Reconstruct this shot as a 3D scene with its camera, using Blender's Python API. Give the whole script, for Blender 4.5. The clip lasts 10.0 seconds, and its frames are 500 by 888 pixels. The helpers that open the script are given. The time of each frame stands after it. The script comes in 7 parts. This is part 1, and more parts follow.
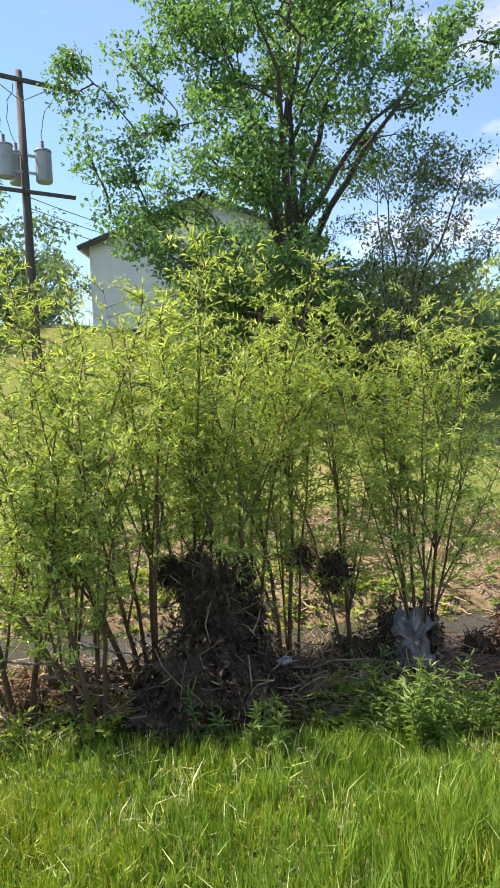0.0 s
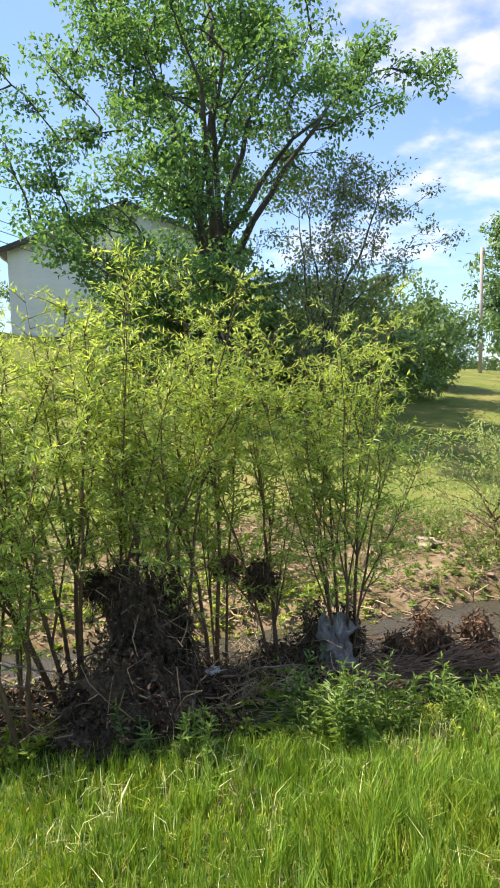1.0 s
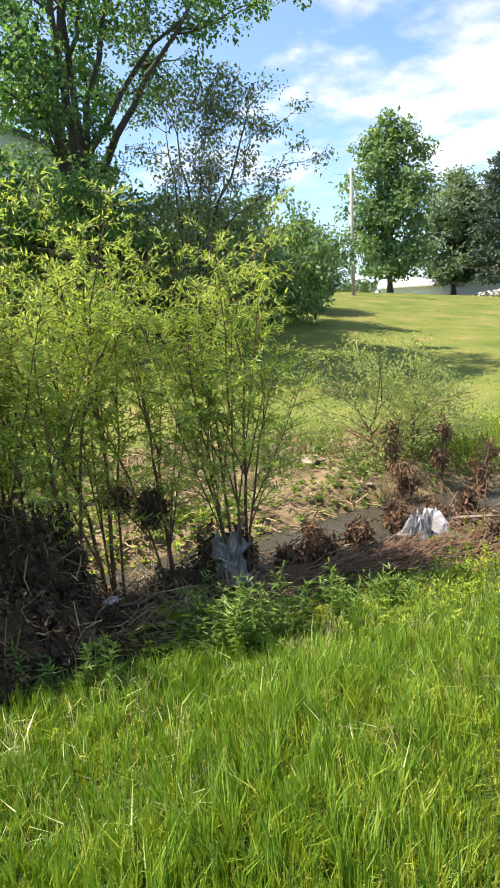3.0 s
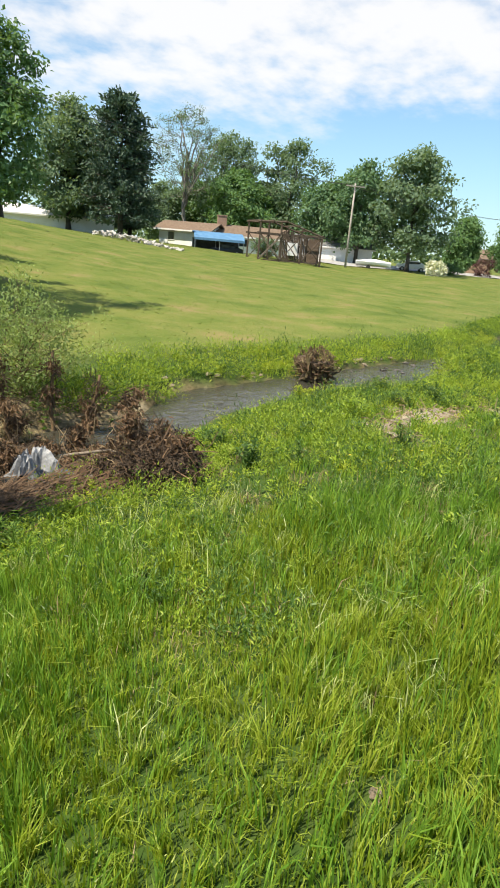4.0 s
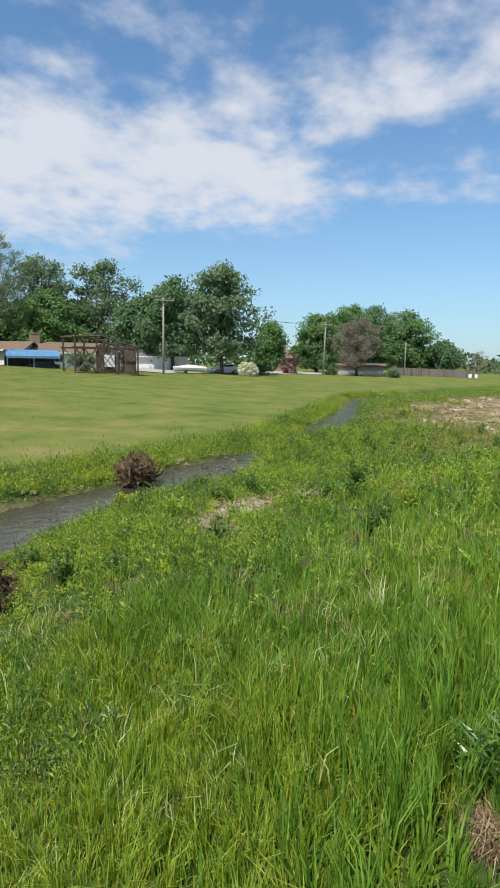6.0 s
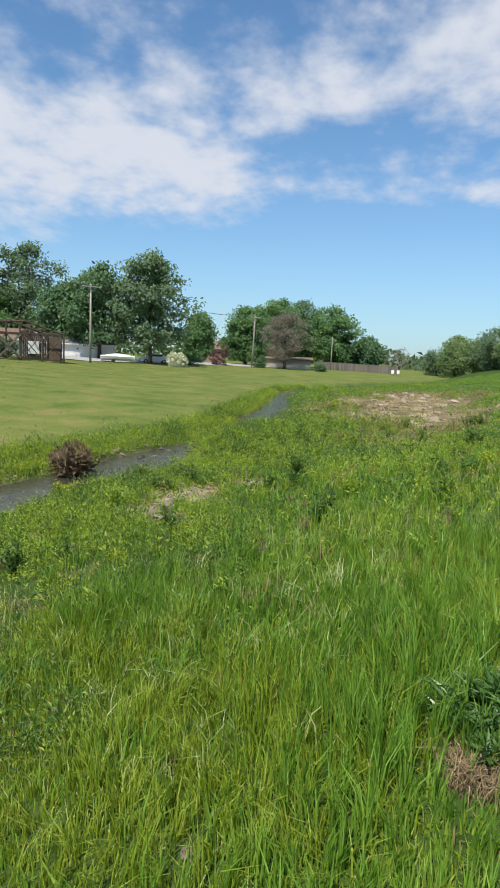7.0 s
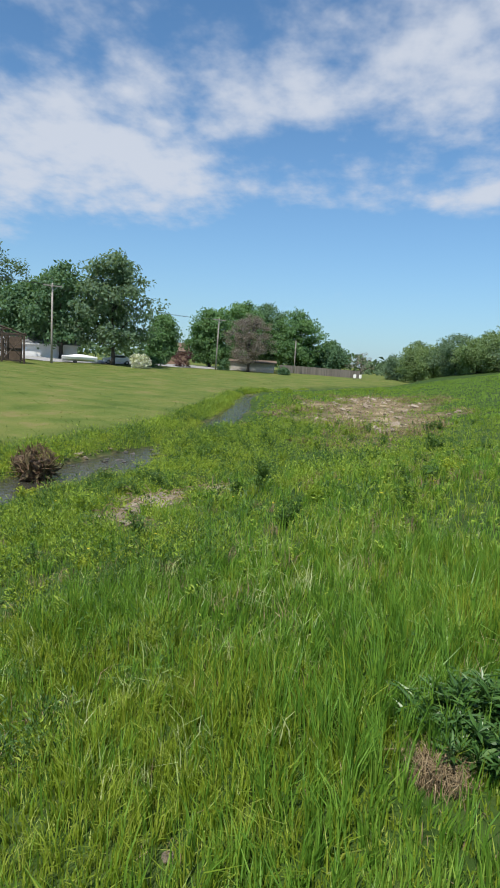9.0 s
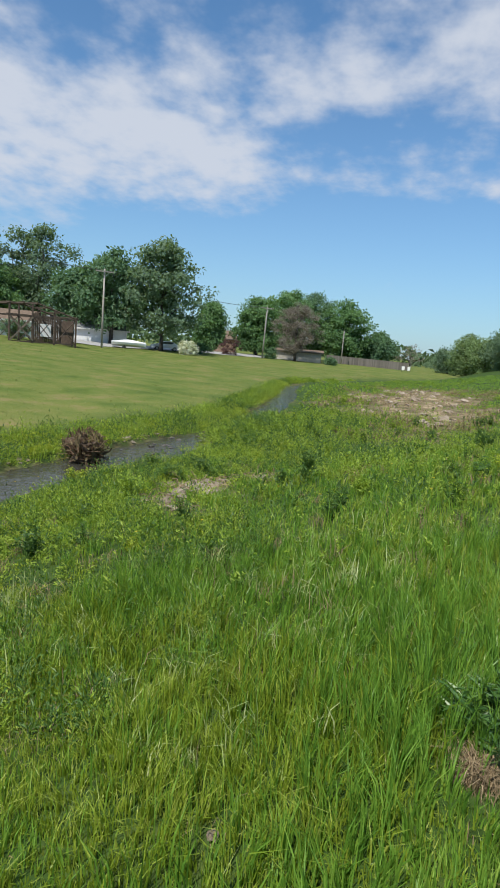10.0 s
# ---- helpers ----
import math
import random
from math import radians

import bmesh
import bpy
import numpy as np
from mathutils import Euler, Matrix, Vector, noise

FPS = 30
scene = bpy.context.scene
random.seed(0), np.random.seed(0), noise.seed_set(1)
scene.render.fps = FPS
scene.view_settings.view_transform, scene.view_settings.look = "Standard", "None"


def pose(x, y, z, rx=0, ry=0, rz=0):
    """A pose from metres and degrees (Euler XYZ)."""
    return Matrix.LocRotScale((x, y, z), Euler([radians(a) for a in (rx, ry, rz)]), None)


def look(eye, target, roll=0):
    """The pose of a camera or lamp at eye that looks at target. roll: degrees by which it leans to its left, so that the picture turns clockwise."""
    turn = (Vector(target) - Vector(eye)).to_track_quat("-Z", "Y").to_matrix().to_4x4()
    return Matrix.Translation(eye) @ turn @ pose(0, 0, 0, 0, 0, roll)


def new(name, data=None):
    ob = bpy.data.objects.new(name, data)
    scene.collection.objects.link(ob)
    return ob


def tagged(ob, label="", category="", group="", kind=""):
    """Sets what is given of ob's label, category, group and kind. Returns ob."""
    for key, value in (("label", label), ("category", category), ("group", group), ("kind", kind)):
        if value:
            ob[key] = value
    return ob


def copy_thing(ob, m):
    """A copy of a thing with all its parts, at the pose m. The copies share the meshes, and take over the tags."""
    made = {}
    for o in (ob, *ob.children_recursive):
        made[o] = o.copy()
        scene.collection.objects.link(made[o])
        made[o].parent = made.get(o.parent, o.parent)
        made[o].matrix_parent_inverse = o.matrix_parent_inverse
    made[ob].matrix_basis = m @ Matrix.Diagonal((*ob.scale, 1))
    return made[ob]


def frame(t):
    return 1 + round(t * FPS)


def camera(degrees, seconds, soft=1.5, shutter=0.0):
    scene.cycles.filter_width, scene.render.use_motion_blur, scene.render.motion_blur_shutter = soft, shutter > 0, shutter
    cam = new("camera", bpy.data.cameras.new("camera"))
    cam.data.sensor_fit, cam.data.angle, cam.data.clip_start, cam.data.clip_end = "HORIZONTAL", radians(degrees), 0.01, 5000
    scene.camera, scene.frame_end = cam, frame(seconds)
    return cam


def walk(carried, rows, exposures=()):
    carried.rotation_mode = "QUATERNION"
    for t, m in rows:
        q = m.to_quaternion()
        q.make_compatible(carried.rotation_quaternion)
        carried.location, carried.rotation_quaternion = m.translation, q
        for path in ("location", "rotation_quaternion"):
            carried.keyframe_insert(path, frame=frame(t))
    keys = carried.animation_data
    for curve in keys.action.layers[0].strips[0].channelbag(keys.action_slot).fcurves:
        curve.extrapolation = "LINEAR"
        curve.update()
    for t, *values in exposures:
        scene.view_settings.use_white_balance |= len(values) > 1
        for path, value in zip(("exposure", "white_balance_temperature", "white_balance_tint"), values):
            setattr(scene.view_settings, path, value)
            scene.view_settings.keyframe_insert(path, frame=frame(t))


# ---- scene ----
# Camera: somebody stands on a creek bank and turns from the willows to the open meadow.
FOV = 44.5
PATH = (
    # seconds, x, y, z, heading clockwise from +y, tilt up, lean
    (0.0, -0.021, 0.153, 1.604, 0.00, -6.20, -1.64),
    (0.5, -0.004, 0.102, 1.633, 5.26, -5.10, -0.66),
    (1.0, -0.029, 0.082, 1.640, 7.00, -5.57, -1.35),
    (1.5, -0.013, 0.075, 1.626, 8.08, -8.08, -2.12),
    (2.0, 0.028, 0.065, 1.593, 13.97, -10.74, -4.04),
    (2.2, 0.018, 0.029, 1.593, 14.96, -12.25, -5.75),
    (3.3, -0.029, 0.119, 1.573, 18.48, -12.64, -2.75),
    (3.5, -0.011, 0.117, 1.560, 21.44, -13.14, -3.08),
    (3.8, 0.061, 0.079, 1.561, 40.62, -15.62, -0.15),
    (4.0, 0.120, 0.066, 1.571, 53.40, -17.85, 4.95),
    (4.5, 0.179, -0.138, 1.564, 61.16, -11.93, 2.23),
    (5.0, 0.231, -0.193, 1.567, 60.56, -9.86, -0.25),
    (5.5, 0.236, -0.204, 1.568, 63.02, -7.90, 0.36),
    (6.0, 0.201, -0.220, 1.571, 68.39, -7.47, 0.83),
    (7.3, -0.106, 0.001, 1.581, 76.42, -8.44, 2.83),
    (7.5, -0.100, -0.005, 1.582, 77.30, -8.66, 3.05),
    (8.0, -0.126, -0.015, 1.619, 81.12, -7.86, 3.25),
    (8.5, -0.156, 0.002, 1.655, 79.84, -7.52, 3.20),
    (9.0, -0.171, 0.013, 1.645, 78.81, -7.69, 3.20),
    (9.5, -0.155, 0.023, 1.639, 77.89, -8.55, 3.74),
    (10.0, -0.194, 0.055, 1.650, 74.76, -9.00, 4.54),)


def heading(az, el=0.0):
    a, e = radians(az), radians(el)
    return Vector((math.sin(a) * math.cos(e), math.cos(a) * math.cos(e), math.sin(e)))


cam = camera(FOV, 10.0, soft=1.8, shutter=0.0)
walk(cam, [(t, look((x, y, z), Vector((x, y, z)) + heading(az, el), roll)) for t, x, y, z, az, el, roll in PATH],
     exposures=((0.0, 1.13, 7150, 26), (2.0, 1.21, 7300, 23), (3.5, 1.15, 7380, 18), (4.0, 0.70, 7400, 10), (4.5, 0.46, 7250, 10), (5.5, 0.26, 6900, 10), (6.0, 0.27, 6760, 11), (8.0, 0.20, 6550, 10), (9.0, 0.10, 6400, 10), (10.0, 0.08, 6400, 10)))

# ---- daylight ----
SUN_AZ, SUN_EL = -76.0, 57.0
world = bpy.data.worlds.new("sky")
scene.world = world
world.use_nodes = True
wn, wl = world.node_tree.nodes, world.node_tree.links
wn.clear()


def wnode(kind, **kw):
    n = wn.new(kind)
    for k, v in kw.items():
        n.inputs[k.replace("_", " ")].default_value = v
    return n


sky = wn.new("ShaderNodeTexSky")
sky.sky_type, sky.sun_disc = "NISHITA", False
sky.sun_elevation, sky.sun_rotation = radians(SUN_EL), radians(SUN_AZ % 360)
sky.air_density, sky.dust_density, sky.ozone_density = 1.0, 0.25, 3.0
coord = wn.new("ShaderNodeTexCoord")
split = wn.new("ShaderNodeSeparateXYZ")
wl.new(coord.outputs["Generated"], split.inputs[0])


def wmath(op, a, b=0.0, c=None):
    n = wn.new("ShaderNodeMath")
    n.operation = op
    for i, v in enumerate((a, b) if c is None else (a, b, c)):
        if isinstance(v, (int, float)):
            n.inputs[i].default_value = v
        else:
            wl.new(v, n.inputs[i])
    return n.outputs[0]


# a flat cloud layer, seen in perspective
lift = wmath("MAXIMUM", wmath("ADD", split.outputs[2], 0.22), 0.08)
comb = wn.new("ShaderNodeCombineXYZ")
wl.new(wmath("DIVIDE", split.outputs[0], lift), comb.inputs[0])
wl.new(wmath("DIVIDE", split.outputs[1], lift), comb.inputs[1])
turned = wn.new("ShaderNodeMapping")
turned.inputs["Rotation"].default_value = (0, 0, radians(20))
turned.inputs["Scale"].default_value = (0.75, 1.0, 1.0)
turned.inputs["Location"].default_value = (2.6, 0.9, 0.0)
wl.new(comb.outputs[0], turned.inputs[0])
big = wnode("ShaderNodeTexNoise", Scale=0.95, Detail=2.0, Roughness=0.5)
fine = wnode("ShaderNodeTexNoise", Scale=3.0, Detail=6.0, Roughness=0.52, Distortion=0.1)
wl.new(turned.outputs[0], big.inputs["Vector"])
wl.new(turned.outputs[0], fine.inputs["Vector"])
puff = wnode("ShaderNodeTexNoise", Scale=8.0, Detail=4.0, Roughness=0.55)
wl.new(comb.outputs[0], puff.inputs["Vector"])
cover = wmath("ADD", wmath("ADD", wmath("MULTIPLY", big.outputs[0], 0.75), wmath("MULTIPLY", fine.outputs[0], 0.75)), wmath("MULTIPLY", puff.outputs[0], 0.50))
# where the layer thickens into banks and streaks or opens: heading, elevation, half widths, rise to the right, weight
bearing = wmath("MULTIPLY", wmath("ARCTAN2", split.outputs[0], split.outputs[1]), 57.29578)
height_ = wmath("MULTIPLY", wmath("ARCSINE", split.outputs[2]), 57.29578)
CLOUD_BANKS = ((50, 15, 20, 6.5, 0.16, 0.20), (34, 26, 14, 9, 0.1, 0.16), (72, 17.5, 12, 4.0, 0.36, 0.17), (95, 14.2, 9, 1.5, 0.05, 0.30), (88, 25.5, 14, 3.5, -0.05, 0.10), (20, 15, 6, 4, 0.3, 0.14),
               (66, 27, 10, 4.0, 0.1, -0.10), (84, 18.6, 9, 1.9, 0.1, -0.28), (9, 27, 15, 13, 0.0, -0.22), (82, 9.5, 26, 3.2, 0.0, -0.4), (-16, 18, 20, 14, 0.0, -0.22), (72, 34, 30, 4.5, 0.0, -0.16))
for c_az, c_el, s_az, s_el, tilt, weight in CLOUD_BANKS:
    da = wmath("SUBTRACT", bearing, c_az)
    de = wmath("SUBTRACT", wmath("SUBTRACT", height_, c_el), wmath("MULTIPLY", da, tilt))
    q = wmath("ADD", wmath("POWER", wmath("ABSOLUTE", wmath("DIVIDE", da, s_az)), 2.0), wmath("POWER", wmath("ABSOLUTE", wmath("DIVIDE", de, s_el)), 2.0))
    cover = wmath("ADD", cover, wmath("MULTIPLY", wmath("EXPONENT", wmath("MULTIPLY", q, -1.0)), weight))
edge = wn.new("ShaderNodeMapRange")
edge.interpolation_type = "SMOOTHSTEP"
edge.inputs["From Min"].default_value, edge.inputs["From Max"].default_value = 0.92, 1.27
wl.new(cover, edge.inputs["Value"])
low = wn.new("ShaderNodeMapRange")
low.interpolation_type = "SMOOTHSTEP"
low.inputs["From Min"].default_value, low.inputs["From Max"].default_value = 0.07, 0.22
wl.new(split.outputs[2], low.inputs["Value"])
amount = wmath("MULTIPLY", wmath("MULTIPLY", edge.outputs[0], low.outputs[0]), 0.92)
mixer = wn.new("ShaderNodeMix")
mixer.data_type = "RGBA"
mixer.inputs[7].default_value = (6.9, 7.35, 8.2, 1)
wl.new(amount, mixer.inputs[0])
tint = wn.new("ShaderNodeMix")
tint.data_type, tint.blend_type = "RGBA", "MULTIPLY"
tint.inputs[0].default_value = 1.0
tint.inputs[7].default_value = (0.90, 1.31, 1.50, 1)
wl.new(sky.outputs[0], tint.inputs[6])
# pale haze towards the horizon, and a thin veil over the creek side
veil = wn.new("ShaderNodeMix")
veil.data_type = "RGBA"
veil.inputs[7].default_value = (3.9, 5.1, 6.5, 1)
thin = wmath("MULTIPLY", wmath("EXPONENT", wmath("MULTIPLY", wmath("POWER", wmath("ABSOLUTE", wmath("DIVIDE", wmath("SUBTRACT", bearing, 5.0), 26.0)), 2.0), -1.0)), 0.24)
wl.new(wmath("MAXIMUM", thin, wmath("MULTIPLY", wmath("EXPONENT", wmath("MULTIPLY", wmath("ABSOLUTE", height_), -0.10)), 0.7)), veil.inputs[0])
wl.new(tint.outputs[2], veil.inputs[6])
wl.new(veil.outputs[2], mixer.inputs[6])
backg = wn.new("ShaderNodeBackground")
backg.inputs["Strength"].default_value = 0.087
wl.new(mixer.outputs[2], backg.inputs["Color"])
wout = wn.new("ShaderNodeOutputWorld")
wl.new(backg.outputs[0], wout.inputs[0])

sun_data = bpy.data.lights.new("sun", "SUN")
sun_data.energy, sun_data.angle, sun_data.color = 5.0, radians(0.6), (1.0, 0.95, 0.86)
sun = new("sun", sun_data)
sun.matrix_world = look(heading(SUN_AZ, SUN_EL) * 200, (0, 0, 0))

# ---- materials ----


def material(name, colours, rough=0.8, scale=4.0, detail=4.0, bump=0.0, bump_scale=None, metal=0.0, island=0.0, through_light=0.0,
             stretch=None, spec=0.4, random_object=0.0, sheen=None):
    """A surface whose colour wanders over a ramp of colours by noise at two scales, and by island or object."""
    m = bpy.data.materials.new(name)
    m.use_nodes = True
    n, l = m.node_tree.nodes, m.node_tree.links
    bsdf = n["Principled BSDF"]
    bsdf.inputs["Roughness"].default_value, bsdf.inputs["Metallic"].default_value = rough, metal
    bsdf.inputs["Specular IOR Level"].default_value = spec
    tc = n.new("ShaderNodeTexCoord")
    vec = tc.outputs["Object"]
    if stretch:
        mp = n.new("ShaderNodeMapping")
        mp.inputs["Scale"].default_value = stretch
        l.new(vec, mp.inputs[0])
        vec = mp.outputs[0]
    n1 = n.new("ShaderNodeTexNoise")
    n1.inputs["Scale"].default_value, n1.inputs["Detail"].default_value = scale, detail
    n2 = n.new("ShaderNodeTexNoise")
    n2.inputs["Scale"].default_value, n2.inputs["Detail"].default_value = scale * 7.3, 2.0
    l.new(vec, n1.inputs["Vector"]), l.new(vec, n2.inputs["Vector"])

    def op(kind, a, b):
        k = n.new("ShaderNodeMath")
        k.operation = kind
        for i, v in enumerate((a, b)):
            if isinstance(v, (int, float)):
                k.inputs[i].default_value = v
            else:
                l.new(v, k.inputs[i])
        return k.outputs[0]

    f = op("ADD", op("MULTIPLY", n1.outputs[0], 0.65), op("MULTIPLY", n2.outputs[0], 0.35))
    f = op("ADD", op("MULTIPLY", op("SUBTRACT", f, 0.5), 2.2), 0.5)
    if island:
        g = n.new("ShaderNodeNewGeometry")
        f = op("ADD", op("MULTIPLY", f, 1 - island), op("MULTIPLY", g.outputs["Random Per Island"], island))
    if random_object:
        o = n.new("ShaderNodeObjectInfo")
        f = op("ADD", op("MULTIPLY", f, 1 - random_object), op("MULTIPLY", o.outputs["Random"], random_object))
    ramp = n.new("ShaderNodeValToRGB")
    els = ramp.color_ramp.elements
    while len(els) < len(colours):
        els.new(0.5)
    for i, c in enumerate(colours):
        els[i].position = i / max(1, len(colours) - 1)
        els[i].color = (*c, 1)
    l.new(f, ramp.inputs[0])
    l.new(ramp.outputs[0], bsdf.inputs["Base Color"])
    if bump:
        b = n.new("ShaderNodeBump")
        b.inputs["Strength"].default_value = bump
        b.inputs["Distance"].default_value = 0.03
        n3 = n.new("ShaderNodeTexNoise")
        n3.inputs["Scale"].default_value, n3.inputs["Detail"].default_value = bump_scale or scale * 4, 5.0
        l.new(vec, n3.inputs["Vector"]), l.new(n3.outputs[0], b.inputs["Height"]), l.new(b.outputs[0], bsdf.inputs["Normal"])
    if through_light:
        tr = n.new("ShaderNodeBsdfTranslucent")
        warm = n.new("ShaderNodeMix")
        warm.data_type, warm.blend_type = "RGBA", "MULTIPLY"
        warm.inputs[0].default_value = 1.0
        warm.inputs[7].default_value = (1.25, 1.15, 0.45, 1)
        l.new(ramp.outputs[0], warm.inputs[6]), l.new(warm.outputs[2], tr.inputs[0])
        mx = n.new("ShaderNodeMixShader")
        mx.inputs[0].default_value = through_light
        l.new(bsdf.outputs[0], mx.inputs[1]), l.new(tr.outputs[0], mx.inputs[2])
        l.new(mx.outputs[0], n["Material Output"].inputs[0])
    return m


